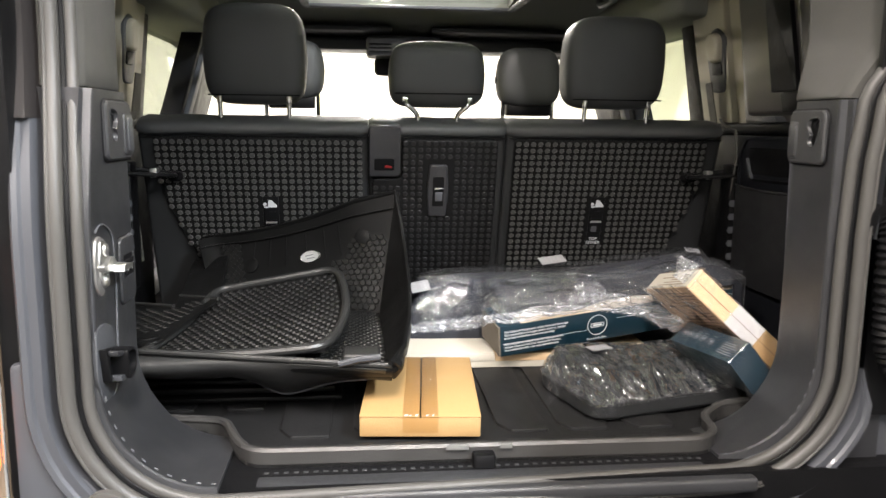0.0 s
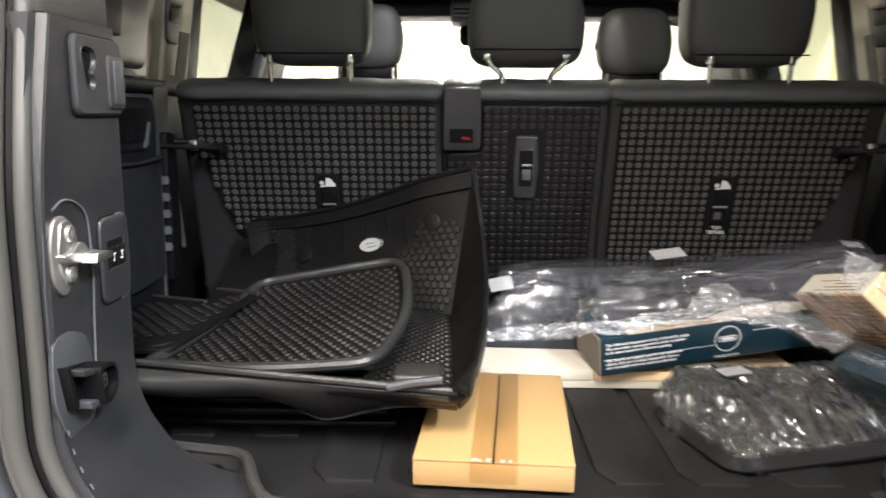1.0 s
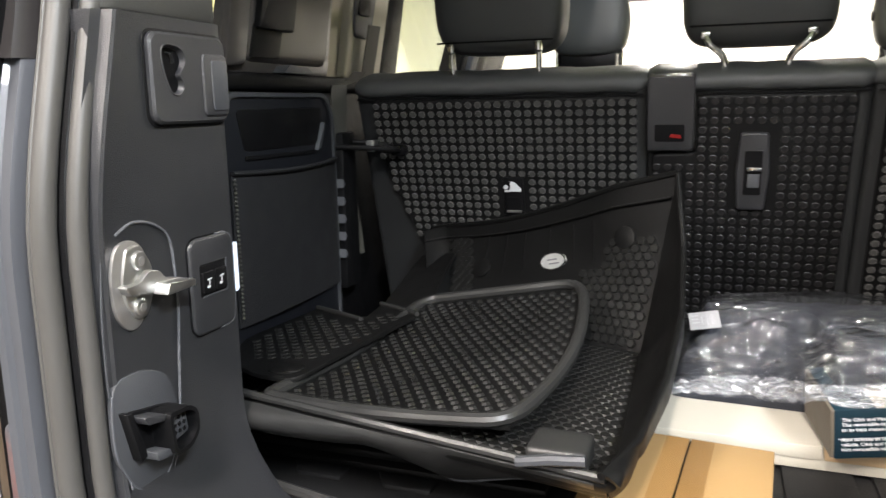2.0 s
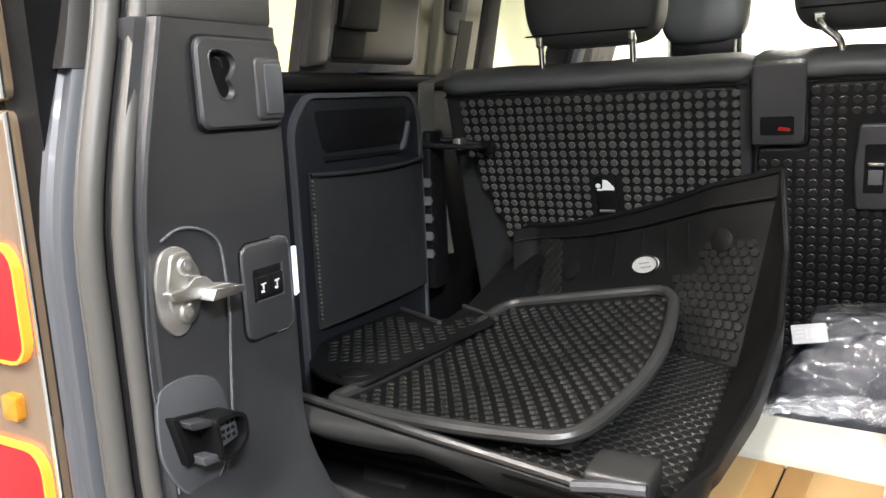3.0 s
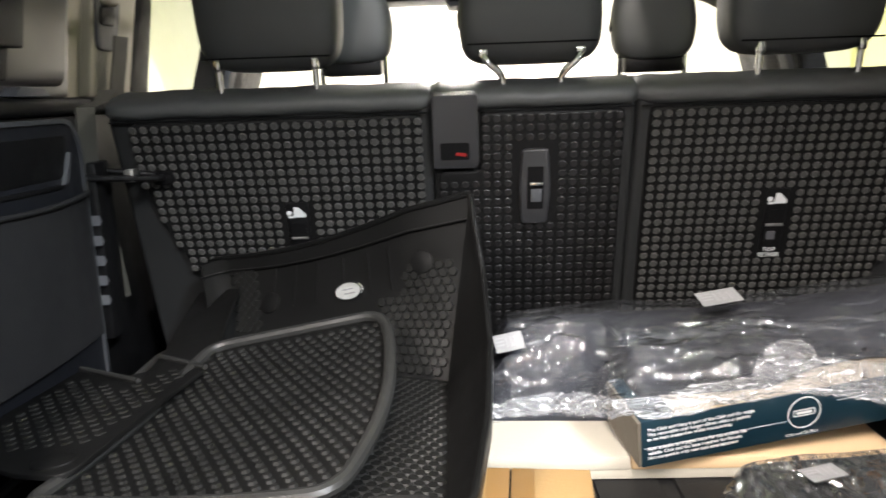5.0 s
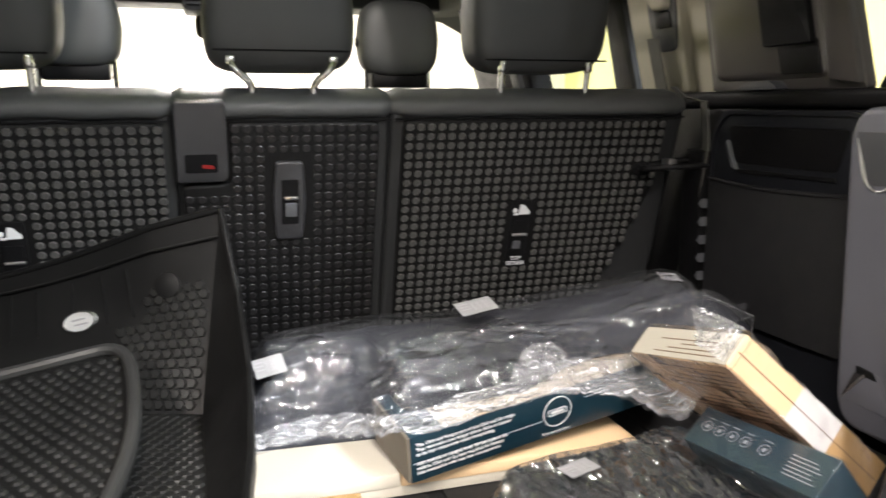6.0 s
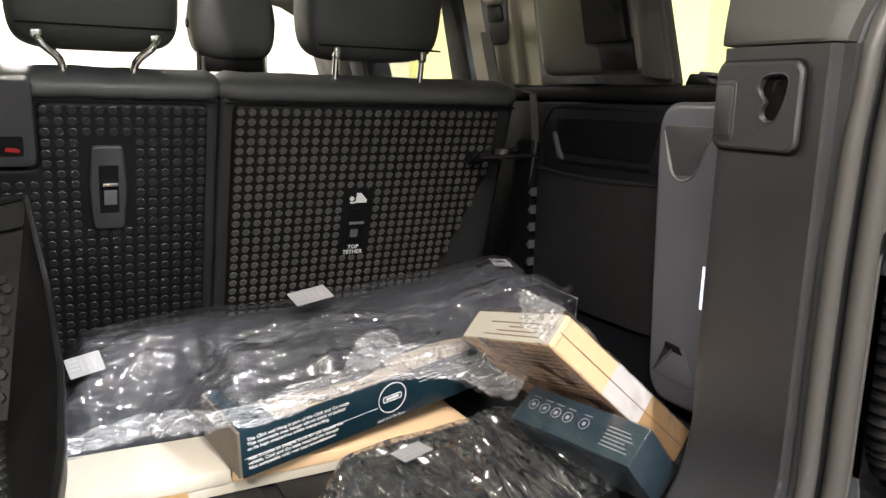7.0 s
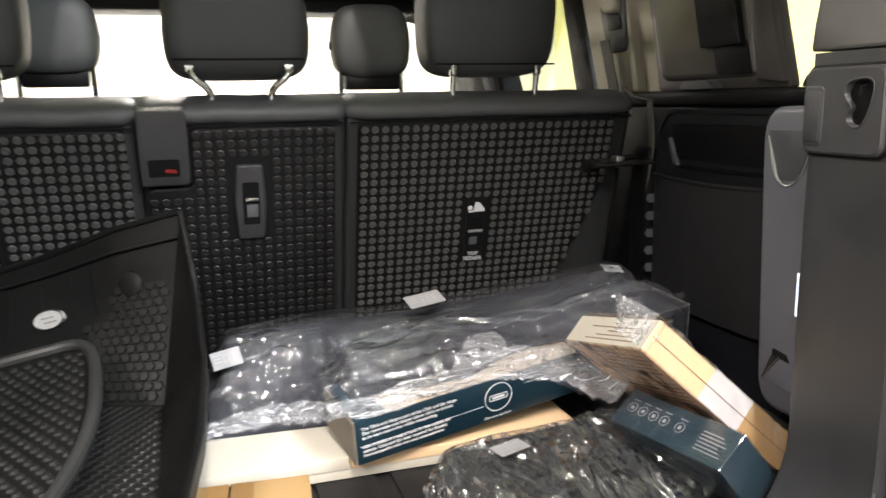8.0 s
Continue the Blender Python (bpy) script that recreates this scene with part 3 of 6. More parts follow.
part("gate_liner", slab(rrect(-0.28, 0.72, 0.80, 1.20, 0.05, 5), 0, 0.02, frame_of((0.658, 0.0, 0), (0, -1, 0), (0, 0, 1)) @ Matrix.Scale(-1, 4, (1, 0, 0)), 0.006, 2), TRIM, gate)
hose = thing("cable_conduit", (0.50, 0.96, 0.91), "black corrugated rubber cable conduit to the tailgate", "cable conduit")
hp = smooth_path([(0.500, 0.975, 1.135), (0.500, 0.960, 1.115), (0.499, 0.957, 1.07), (0.502, 0.957, 1.01), (0.508, 0.957, 0.96), (0.535, 0.950, 0.925), (0.655, 0.90, 0.91)], 22)
part("bellows", tube(hp, [0.0165 + 0.0020 * math.sin(i * 1.45) for i in range(len(hp))], 14), TRIM_BLACK, hose)
part("collar", tube([(0.498, 0.979, 1.125), (0.498, 0.962, 1.122)], 0.028, 20), TRIM_BLACK, hose)
hinge = part("hinge", box((0.525, 0.930, 1.185), (0.60, 0.948, 1.245), 0.004), PAINT, gate, "dark grey steel hinge plate")
part("hinge_arm", box((0.545, 0.86, 1.195), (0.66, 0.932, 1.235), 0.006), PAINT, hinge)

# roof and headlining
ROOF = [(0.955, 1.70), (1.3, 1.70), (2.2, 1.67), (2.75, 1.615), (3.0, 1.585), (3.13, 1.535)]


def roof_z(y):
    for (a, za), (b, zb) in zip(ROOF, ROOF[1:]):
        if y <= b:
            return za + (zb - za) * (y - a) / (b - a)
    return ROOF[-1][1]


GX0, GX1, GY0, GY1 = -0.335, 0.315, 1.35, 2.66
bm = bmesh.new()
ys = [0.955, 1.3, GY0, 1.8, 2.2, GY1, 2.75, 3.0, 3.13]
xs = [-0.80, -0.66, -0.5, GX0, 0.0, GX1, 0.5, 0.66, 0.80]
g = [[bm.verts.new((x, y, roof_z(y) - max(0, abs(x) - 0.45) ** 2 * 0.9)) for x in xs] for y in ys]
for i in range(len(ys) - 1):
    for j in range(len(xs) - 1):
        if GY0 - 0.01 < ys[i] < GY1 - 0.01 and GX0 - 0.01 < xs[j] < GX1 - 0.01:
            continue
        bm.faces.new((g[i][j], g[i + 1][j], g[i + 1][j + 1], g[i][j + 1]))
bm.normal_update()
bmesh.ops.solidify(bm, geom=bm.faces[:], thickness=0.035)
structure("ceiling_headlining", bm, CLOTH_GREY, "soft grey fabric headlining of the car roof")
rz = roof_z(GY1)
structure("trim_roof_glass", join(box((GX0 - 0.015, GY1 - 0.035, rz - 0.012), (GX1 + 0.015, GY1 + 0.004, rz - 0.001), 0.004), box((GX0 - 0.02, GY0, roof_z(GY0) - 0.09), (GX0 + 0.005, GY1 - 0.04, rz - 0.004), 0.004), box((GX1 - 0.005, GY0, roof_z(GY0) - 0.09), (GX1 + 0.02, GY1 - 0.04, rz - 0.004), 0.004)), TRIM_MID, "grey frame of the glass roof")
w = structure("window_roof", sheet(lambda u, v: Vector((GX0 + u * (GX1 - GX0), GY0 + v * (GY1 - GY0), roof_z(GY0 + v * (GY1 - GY0)) + 0.02)), 2, 6, 0.005), GLASS, "tinted fixed glass roof panel")
w.visible_shadow = False
structure("trim_front_header", join(box((-0.62, 2.98, 1.515), (0.62, 3.16, 1.56), 0.015, 3), box((-0.62, 2.84, 1.565), (-0.06, 3.02, 1.585), 0.01), box((0.08, 2.84, 1.565), (0.62, 3.02, 1.585), 0.01)), TRIM, "dark grey windscreen header and folded sun visors")
con = thing("overhead_console", (0.0, 2.85, 1.52), "grey overhead console with slatted vents at the windscreen", "console")
part("console_body", box((-0.150, 2.90, 1.488), (0.12, 3.08, 1.560), 0.015, 3), TRIM_MID, con)
for k in range(3):
    part("vent_slat", box((-0.140, 2.895, 1.498 + 0.013 * k), (-0.06, 2.902, 1.504 + 0.013 * k), 0.001), TRIM_BLACK, con)
mir = thing("interior_mirror", (-0.1, 3.05, 1.43), "dark interior rear-view mirror on its stalk", "mirror")
part("mirror_housing", box((-0.120, 3.03, 1.425), (0.130, 3.075, 1.495), 0.02, 4), TRIM_BLACK, mir)
part("mirror_stalk", tube([(-0.005, 3.06, 1.48), (-0.03, 3.10, 1.53)], 0.03, 10), TRIM_MID, mir)
for hx, hy in ((0.56, 2.35), (-0.56, 2.35), (0.56, 1.6)):
    gh = thing("grab_handle", (hx, hy, roof_z(hy) - 0.06), "grey roof grab handle by the side window", "handle", "roof grab handles")
    z = roof_z(hy) - 0.012
    part("grip", tube(smooth_path([(hx, hy - 0.10, z + 0.01), (hx, hy - 0.085, z - 0.03), (hx, hy, z - 0.04), (hx, hy + 0.085, z - 0.03), (hx, hy + 0.10, z + 0.01)], 5), 0.011, 10), TRIM_MID, gh)
    part("mount", box((hx - 0.018, hy - 0.115, z - 0.006), (hx + 0.018, hy - 0.08, z + 0.02), 0.005), CHROME, gh, "bright mount")

# ---- side walls of the load space ----


def X(side, x):
    return side * x


def side_frame(side, x):
    """Local x runs forward along the car, local y up, local z into the load space."""
    m = Matrix(((0, 0, -side, side * x), (1, 0, 0, 0), (0, 1, 0, 0), (0, 0, 0, 1)))
    return m


for side, nm in ((-1, "left"), (1, "right")):
    fr = side_frame(side, 0.0)
    W = side_frame(side, 0.66)
    # lower wall with its ledge
    structure("wall_" + nm, join(box((side * 0.66, 1.12, 0.74), (side * 0.70, 1.92, 1.225), 0.006), box((side * 0.655, 1.12, 1.225), (side * 0.80, 1.95, 1.250), 0.008, 3)), TRIM_BLACK, "black plastic side wall and ledge of the load space")
    # inner pocket panel, proud of the wall
    panel_out = rounded([(1.325, 0.80), (1.640, 0.80), (1.640, 1.19), (1.615, 1.222), (1.36, 1.222), (1.325, 1.185)], [0.01, 0.01, 0.02, 0.015, 0.015, 0.02])
    sp = thing("side_pocket_panel", (side * 0.645, 1.48, 0.80), "black moulded side panel with a stretch mesh pocket", "trim panel", "side pocket panels")
    part("panel", slab(panel_out, 0, 0.022, W, 0.006, 3), PANEL_NAVY, sp)
    # Left lip is a lighter grey: the light on it is in the colour.
    part("panel_lip", ring_slab(panel_out, [(1.4825 + (a - 1.4825) * 0.965, 1.01 + (b - 1.01) * 0.972) for a, b in panel_out], 0.018, 0.0255, W), PANEL_NAVY if side > 0 else TRIM_SOFT, sp)
    part("hand_recess", slab(rounded([(1.39, 1.145), (1.585, 1.145), (1.605, 1.20), (1.375, 1.20)], 0.01), 0.020, 0.0235, W, 0.001), TRIM_BLACK, sp)
    part("recess_edge", slab(rounded([(1.39, 1.133), (1.58, 1.131), (1.578, 1.137), (1.392, 1.139)], 0.002), 0.02, 0.0245, W, 0.002), TRIM_BLACK, sp)
    # Light grey wedge paints the light caught on this edge.
    part("edge_glint", slab(rounded([(1.578, 1.136), (1.588, 1.139), (1.605, 1.176), (1.601, 1.178)], 0.001), 0.02, 0.028, W, 0.003), TRIM_MID, sp, "triangular edge, its caught light put into a light grey")
    # mesh pocket bulging a little
    pk = sheet(lambda u, v: W @ Vector((1.352 + 0.283 * u, 0.915 + (0.207 - 0.004 * math.sin(math.pi * u)) * v, 0.026 + 0.016 * math.sin(math.pi * u) ** 0.6 * (0.4 + 0.6 * v))), 24, 12, 0.003)
    pocket = part("mesh_pocket", pk, MESHNET, sp, "black stretch mesh pocket")
    part("pocket_hem", tube([W @ Vector((1.352 + 0.283 * u / 24, 1.120 - 0.004 * math.sin(math.pi * u / 24), 0.029 + 0.016 * math.sin(math.pi * u / 24) ** 0.6)) for u in range(25)], 0.003, 8), MESHNET, pocket)
    st = [Matrix.Translation(W @ Vector((1.353, 0.93 + 0.0055 * i, 0.03))) @ Matrix.Scale(0.0022, 4) for i in range(34)]
    part("pocket_stitching", stamp(*frustum(6, 1, 0.6, 1.2), [m @ fr.to_3x3().to_4x4() for m in st]), WEB, pocket)
    # vent louvres beside the seat
    vent = thing("side_vent", (side * 0.65, 1.66, 0.94), "black vent with a row of small bright louvre teeth", "vent", "side vents")
    part("vent_body", box((side * 0.625, 1.648, 0.90), (side * 0.66, 1.70, 1.16), 0.006), TRIM_BLACK, vent)
    for k in range(5):
        part("louvre", slab([(1.641, 0.955 + 0.029 * k), (1.650, 0.960 + 0.029 * k), (1.643, 0.969 + 0.029 * k)], 0.015, 0.036, W), TRIM_MID, vent)
    # upper side: quarter window, dark panel, pillar, door window
    U = side_frame(side, 0.72)
    structure("trim_quarter_" + nm, slab(rounded([(1.393, 1.250), (1.70, 1.250), (1.81, 1.68), (1.525, 1.68)], 0.006), 0.030, 0.045, U, 0.006, 2), PANEL_SLATE, "brown-grey plastic trim below the quarter window")
    structure("pillar_rear_" + nm, join(slab(rounded([(1.765, 1.250), (1.912, 1.250), (2.055, 1.60), (2.06, 1.68), (1.90, 1.68)], 0.008), 0.026, 0.043, U, 0.008, 3), slab([(1.69, 1.250), (1.78, 1.250), (1.91, 1.68), (1.79, 1.68)], 0.018, 0.027, U)), PILLAR, "grey moulded pillar trim with the belt guide")
    dp = thing("side_blanking_panel", (side * 0.68, 1.55, 1.26), "dark brown-grey blanking panel set into the side trim", "trim panel", "side blanking panels")
    part("panel", slab(rounded([(1.452, 1.264), (1.690, 1.264), (1.795, 1.63), (1.545, 1.63)], 0.022), 0.040, 0.052, U, 0.012, 3), PANEL_SLATE, dp)
    part("recess", slab(rounded([(1.462, 1.271), (1.537, 1.271), (1.553, 1.318), (1.476, 1.318)], 0.004), 0.05, 0.0535, U, 0.001), TRIM_BLACK, dp)
    part("latch_box", slab(rounded([(1.477, 1.311), (1.570, 1.311), (1.645, 1.58), (1.555, 1.58)], 0.004), 0.05, 0.062, U, 0.004), TRIM_BLACK, dp)
    part("panel_rim", slab(rounded([(1.398, 1.256), (1.448, 1.262), (1.540, 1.62), (1.500, 1.62)], 0.006), 0.044, 0.055, U, 0.005, 2), PANEL_SLATE, dp)
    cl = thing("coat_hook", (side * 0.67, 1.58, 1.25), "grey plastic luggage hook on the ledge", "hook", "ledge hooks")
    part("hook_body", slab(rounded([(1.528, 1.251), (1.615, 1.251), (1.600, 1.261), (1.545, 1.264)], 0.005), 0.042, 0.066, U, 0.004), TRIM_SOFT, cl)
    if side > 0:
        lc = thing("ledge_clip", (0.70, 1.367, 1.25), "small black plastic clip on the ledge under the quarter window", "clip")
        part("clip_body", slab(rounded([(1.345, 1.2505), (1.392, 1.2505), (1.384, 1.266), (1.358, 1.264)], 0.004), 0.0, 0.03, U, 0.003), TRIM_BLACK, lc)
        part("clip_tab", slab(rounded([(1.352, 1.262), (1.378, 1.264), (1.374, 1.269), (1.356, 1.267)], 0.002), 0.006, 0.022, U, 0.001), TRIM_SOFT, lc)
    # glass panes
    w = structure("window_quarter_" + nm, box((side * 0.745, 1.06, 1.25), (side * 0.75, 1.41, 1.68)), GLASS, "clear quarter window")
    w.visible_shadow = False
    for y0 in (1.19, 1.31):
        wire = new("aerial_wire", add_mesh("aerial_wire", tube([(side * 0.7435, y0, 1.262), (side * 0.7435, y0 - 0.07, 1.66)], 0.0007, 5), TRIM_MID))
        wire.parent = w
    w = structure("window_door_" + nm, box((side * 0.785, 1.92, 1.20), (side * 0.79, 3.1, 1.66)), GLASS, "clear rear door window")
    w.visible_shadow = False
    structure("window_frame_" + nm, join(slab(rounded([(1.960, 1.20), (2.045, 1.20), (2.215, 1.66), (2.15, 1.66)], 0.004), -0.040, 0.012, U, 0.006), box((side * 0.70, 1.9, 1.18), (side * 0.80, 3.2, 1.235), 0.01)), TRIM_BLACK, "black rear door window frame and sill")
    tilt = Matrix.Shear("XY", 4, (-side * 0.31, 0.0))
    mp = Matrix.Translation((side * 0.73, 0, 1.275)) @ tilt @ Matrix.Translation((-side * 0.73, 0, -1.275)) @ side_frame(side, 0.73)
    structure("pillar_middle_" + nm, slab(rounded([(2.535, 0.80), (2.582, 0.80), (2.562, 1.55), (2.515, 1.55)], 0.01), -0.05, 0.012, mp, 0.008, 3), TRIM_BLACK, "black middle pillar")
    structure("pillar_middle_trim_" + nm, slab(rounded([(2.585, 0.80), (2.640, 0.80), (2.615, 1.55), (2.565, 1.55)], 0.008), -0.04, 0.024, mp, 0.008, 3), TRIM_MID, "grey trim on the middle pillar")
    structure("pillar_front_shade_" + nm, slab(rounded([(2.645, 0.80), (2.95, 0.80), (2.93, 1.55), (2.620, 1.55)], 0.008), -0.05, 0.010, mp, 0.006, 2), TRIM_BLACK, "black front part of the middle pillar")
    structure("trim_roof_rail_" + nm, join(box((side * 0.69, 0.97, 1.60), (side * 0.84, 1.96, 1.72), 0.02, 3), box((side * 0.605, 1.93, 1.510), (side * 0.84, 3.15, 1.72), 0.02, 3)), CLOTH_GREY, "grey roof rail trim")
    # belt guide and webbing
    bg = thing("belt_guide", (side * 0.67, 1.84, 1.30), "dark plastic seat belt guide loop with grey webbing", "seat belt", "rear seat belts")
    part("guide_surround", slab(rounded([(1.803, 1.322), (1.872, 1.322), (1.905, 1.40), (1.907, 1.462), (1.874, 1.478), (1.826, 1.455)], 0.018), 0.040, 0.0475, U, 0.003, 3), TRIM_SOFT, bg, "dark oval surround")
    part("guide_cover", slab(rounded([(1.828, 1.392), (1.872, 1.392), (1.893, 1.42), (1.896, 1.455), (1.870, 1.467), (1.836, 1.45)], 0.014), 0.044, 0.062, U, 0.009, 4), PILLAR, bg)
    part("guide_slot", slab(rounded([(1.818, 1.362), (1.868, 1.362), (1.876, 1.396), (1.828, 1.390)], 0.008), 0.044, 0.0505, U, 0.002), TRIM_BLACK, bg, "black belt slot")
    part("webbing", strap([U @ Vector(p) for p in smooth_path([(1.850, 1.345, 0.066), (1.835, 1.30, 0.064), (1.822, 1.262, 0.062), (1.815, 1.235, 0.062)], 5)], 0.040, 0.0025, (0.10, 1, 0.0)), WEB, bg)
    part("webbing_tail", strap([Vector((side * 0.652, 1.775, 1.26)), Vector((side * 0.645, 1.735, 1.243)), Vector((side * 0.640, 1.672, 1.235)), Vector((side * 0.636, 1.655, 1.17)), Vector((side * 0.632, 1.668, 1.09)), Vector((side * 0.632, 1.70, 0.95))], 0.034, 0.0025, (0.35, 1, 0)), WEB, bg)
    # seat anchor loop
    al = thing("seat_catch", (side * 0.60, 1.68, 1.12), "black bent rod seat catch with a bright clip", "catch", "seat catches")
    rod = smooth_path([(side * 0.660, 1.640, 1.139), (side * 0.63, 1.648, 1.137), (side * 0.575, 1.675, 1.133), (side * 0.553, 1.690, 1.131), (side * 0.556, 1.705, 1.132), (side * 0.59, 1.700, 1.139), (side * 0.65, 1.68, 1.146)], 5)
    part("rod", tube(rod, 0.0048, 10), TRIM_BLACK, al)
    part("clip", box((side * 0.594, 1.668, 1.128), (side * 0.580, 1.690, 1.146), 0.002), STEEL, al, "bright steel clip")
    part("socket", slab(rrect(side * 0.552 - 0.016, -0.123, side * 0.552 + 0.016, -0.104, 0.008), 0.0, 0.016, frame_of((0, 1.685, 1.24), (1, 0, 0), (0, -0.287, 0.958)), 0.003), TRIM_BLACK, al)

# ---- tailgate pillar trims ----


def keyhole_outline(cy, cz):
    """A slanting straight side towards the seal and two lobes towards the cabin."""
    pts = rounded([(cy - 0.0155, cz + 0.016), (cy - 0.008, cz + 0.0205), (cy + 0.010, cz + 0.0185), (cy + 0.0155, cz + 0.009), (cy + 0.011, cz + 0.001), (cy + 0.0055, cz - 0.0035), (cy + 0.0105, cz - 0.009), (cy + 0.0105, cz - 0.016), (cy + 0.003, cz - 0.0205), (cy - 0.006, cz - 0.018), (cy - 0.013, cz - 0.002)], 0.008, 4)
    return pts


def dense(pts, step_len):
    """The outline with its long edges divided."""
    out = []
    for (xa, ya), (xb, yb) in zip(pts, pts[1:] + pts[:1]):
        k = max(1, round(math.hypot(xb - xa, yb - ya) / step_len))
        out += [(xa + (xb - xa) * i / k, ya + (yb - ya) * i / k) for i in range(k)]
    return out


def ray_to(c, p, poly):
    """Where the ray from c towards p leaves the outline poly."""
    dx, dy = p[0] - c[0], p[1] - c[1]
    best = 0.0
    for (xa, ya), (xb, yb) in zip(poly, poly[1:] + poly[:1]):
        ex, ey = xb - xa, yb - ya
        det = dx * -ey + dy * ex
        if abs(det) < 1e-12:
            continue
        k = ((xa - c[0]) * -ey + (ya - c[1]) * ex) / det
        w = (dx * (ya - c[1]) - dy * (xa - c[0])) / det
        if k > 0 and -1e-6 <= w <= 1 + 1e-6:
            best = max(best, k)
    return (c[0] + dx * best, c[1] + dy * best)


for side, x0, nm in ((-1, -LX, "left"), (1, RX, "right")):
    T = side_frame(side, x0)
    tops = [1.2745, 1.25, 1.225, 1.20, 1.175, 1.15, 1.125, 1.10]
    prof = [(x0, z) for z in tops]
    for i in range(11):
        a = radians(90 * i / 10)
        prof.append((x0 - ARC + ARC * math.cos(a), SILL + ARC - ARC * math.sin(a)))
    prof += [(x0 - ARC, 0.765), (x0 + 0.09, 0.765), (x0 + 0.09, 1.2745)]
    bm = bmesh.new()
    rows = []
    ya = 0.945 if side < 0 else 0.990
    yb = 1.130 if side < 0 else 1.114
    last = len(prof) - 3
    for y, grow in ((ya, 0.010), (ya + 0.009, 0.0085), (ya + 0.011, 0.0), (ya + 0.014, -0.0012), (ya + 0.017, 0.0), (yb - 0.020, 0.0), (yb - 0.008, 0.003), (yb, 0.012)):
        rows.append([bm.verts.new((side * (px + (grow if px > x0 - ARC + 0.001 and k < last else 0)), y + (0.047 * lean(pz) * min(1, max(0, (1.05 - y) / 0.07)) if side < 0 else 0.0), pz - (grow if 12 < k < last else 0))) for k, (px, pz) in enumerate(prof)])
    n = len(prof)
    for a, b in zip(rows, rows[1:]):
        for i in range(n):
            bm.faces.new((a[i], a[(i + 1) % n], b[(i + 1) % n], b[i]))
    bm.faces.new(rows[0][::-1])
    bm.faces.new(rows[-1])
    structure("pillar_trim_" + nm, bm, TRIM, "dark grey plastic trim of the tailgate pillar", 30)
    zs = [1.2765, 1.279, 1.30, 1.32, 1.34, 1.36, 1.40, 1.50, 1.69]
    bm = bmesh.new()
    rows = []
    for z in zs:
        sunk = 0.0015 if z < 1.278 else 0.0
        ox = x0 + sunk + (0.010 * lean(z) if side < 0 else flare(z) - 0.012)
        oi = ox if side < 0 else x0 + sunk + 0.35 * (flare(z) - 0.012)
        yf, yr = (0.945 + 0.060 * lean(z) - 0.004, 1.130 + 0.10 * (z - 1.2765)) if side < 0 else (1.0, 1.114 + 0.10 * (z - 1.2765))
        rows.append([bm.verts.new((side * px, py, z)) for px, py in ((ox + 0.010, yf), (ox + 0.002, yf + 0.010), (ox, yf + 0.016), (oi, yr - 0.012), (oi + 0.003, yr - 0.003), (oi + 0.012, yr), (oi + 0.09, yr), (ox + 0.09, yf))])
    for a, b in zip(rows, rows[1:]):
        for i in range(8):
            bm.faces.new((a[i], a[(i + 1) % 8], b[(i + 1) % 8], b[i]))
    bm.faces.new(rows[0][::-1])
    bm.faces.new(rows[-1])
    structure("pillar_trim_upper_" + nm, bm, TRIM_UPPER, "dark grey upper trim of the tailgate pillar", 40)
    # hook plate: sunk figure-eight hook and a flap
    hpl = thing("hook_plate", (side * x0, 1.07, 1.187), "dark grey plate with a keyhole bag hook and flap", "hook plate", "pillar hook plates")
    p0, p1 = (1.0205, 1.1180) if side < 0 else (1.0215, 1.1065)
    k0 = 1.0475
    part("plate_groove", slab(rrect(p0 - 0.0025, 1.1875, p1 + 0.0025, 1.2645, 0.012, 5), -0.004, 0.0012, T, 0.0006), TRIM_BLACK, hpl)
    hole0 = keyhole_outline(k0, 1.2325)
    skirt = dense(rrect(p0, 1.1900, p1, 1.2620, 0.010, 5), 0.004)
    frame_out = [(a + (0.0022 if a < k0 else -0.0022) * min(1, abs(a - k0) / 0.02), b + (0.0022 if b < 1.2260 else -0.0022) * min(1, abs(b - 1.2260) / 0.02)) for a, b in skirt]
    hole = [ray_to((k0 - 0.001, 1.2325), q, hole0) for q in skirt]
    inner = [(k0 + (a - k0) * 0.86, 1.2325 + (b - 1.2325) * 0.90) for a, b in hole]
    bm = bmesh.new()
    loops = [[bm.verts.new(T @ Vector((a, b, h))) for a, b in lp] for lp, h in ((skirt, 0.0008), (skirt, 0.0040), (frame_out, 0.0060), (hole, 0.0060), ([(k0 + (a - k0) * 0.95, 1.2325 + (b - 1.2325) * 0.96) for a, b in hole], 0.0045), (inner, 0.0014))]
    for la, lb in zip(loops, loops[1:]):
        for i in range(len(la)):
            bm.faces.new((la[i], la[(i + 1) % len(la)], lb[(i + 1) % len(lb)], lb[i]))
    part("plate", bm, TRIM, hpl, "", 30)
    part("keyhole", slab(inner, 0.0012, 0.0016, T), TRIM_BLACK, hpl, "black keyhole opening")
    part("keyhole_lip", tube([T @ Vector((a, b, 0.0060)) for a, b in hole0], 0.0008, 6, True), TRIM, hpl)
    part("hook_pin", tube([T @ Vector((k0 - 0.004, 1.246, 0.0015)), T @ Vector((k0 - 0.002, 1.245, 0.0052)), T @ Vector((k0 - 0.001, 1.238, 0.0056))], 0.0016, 8), TRIM_BLACK, hpl, "small hook pin")
    f0, f1 = (p1 - 0.0355, p1 - 0.0020) if side < 0 else (p1 - 0.0240, p1 - 0.0015)
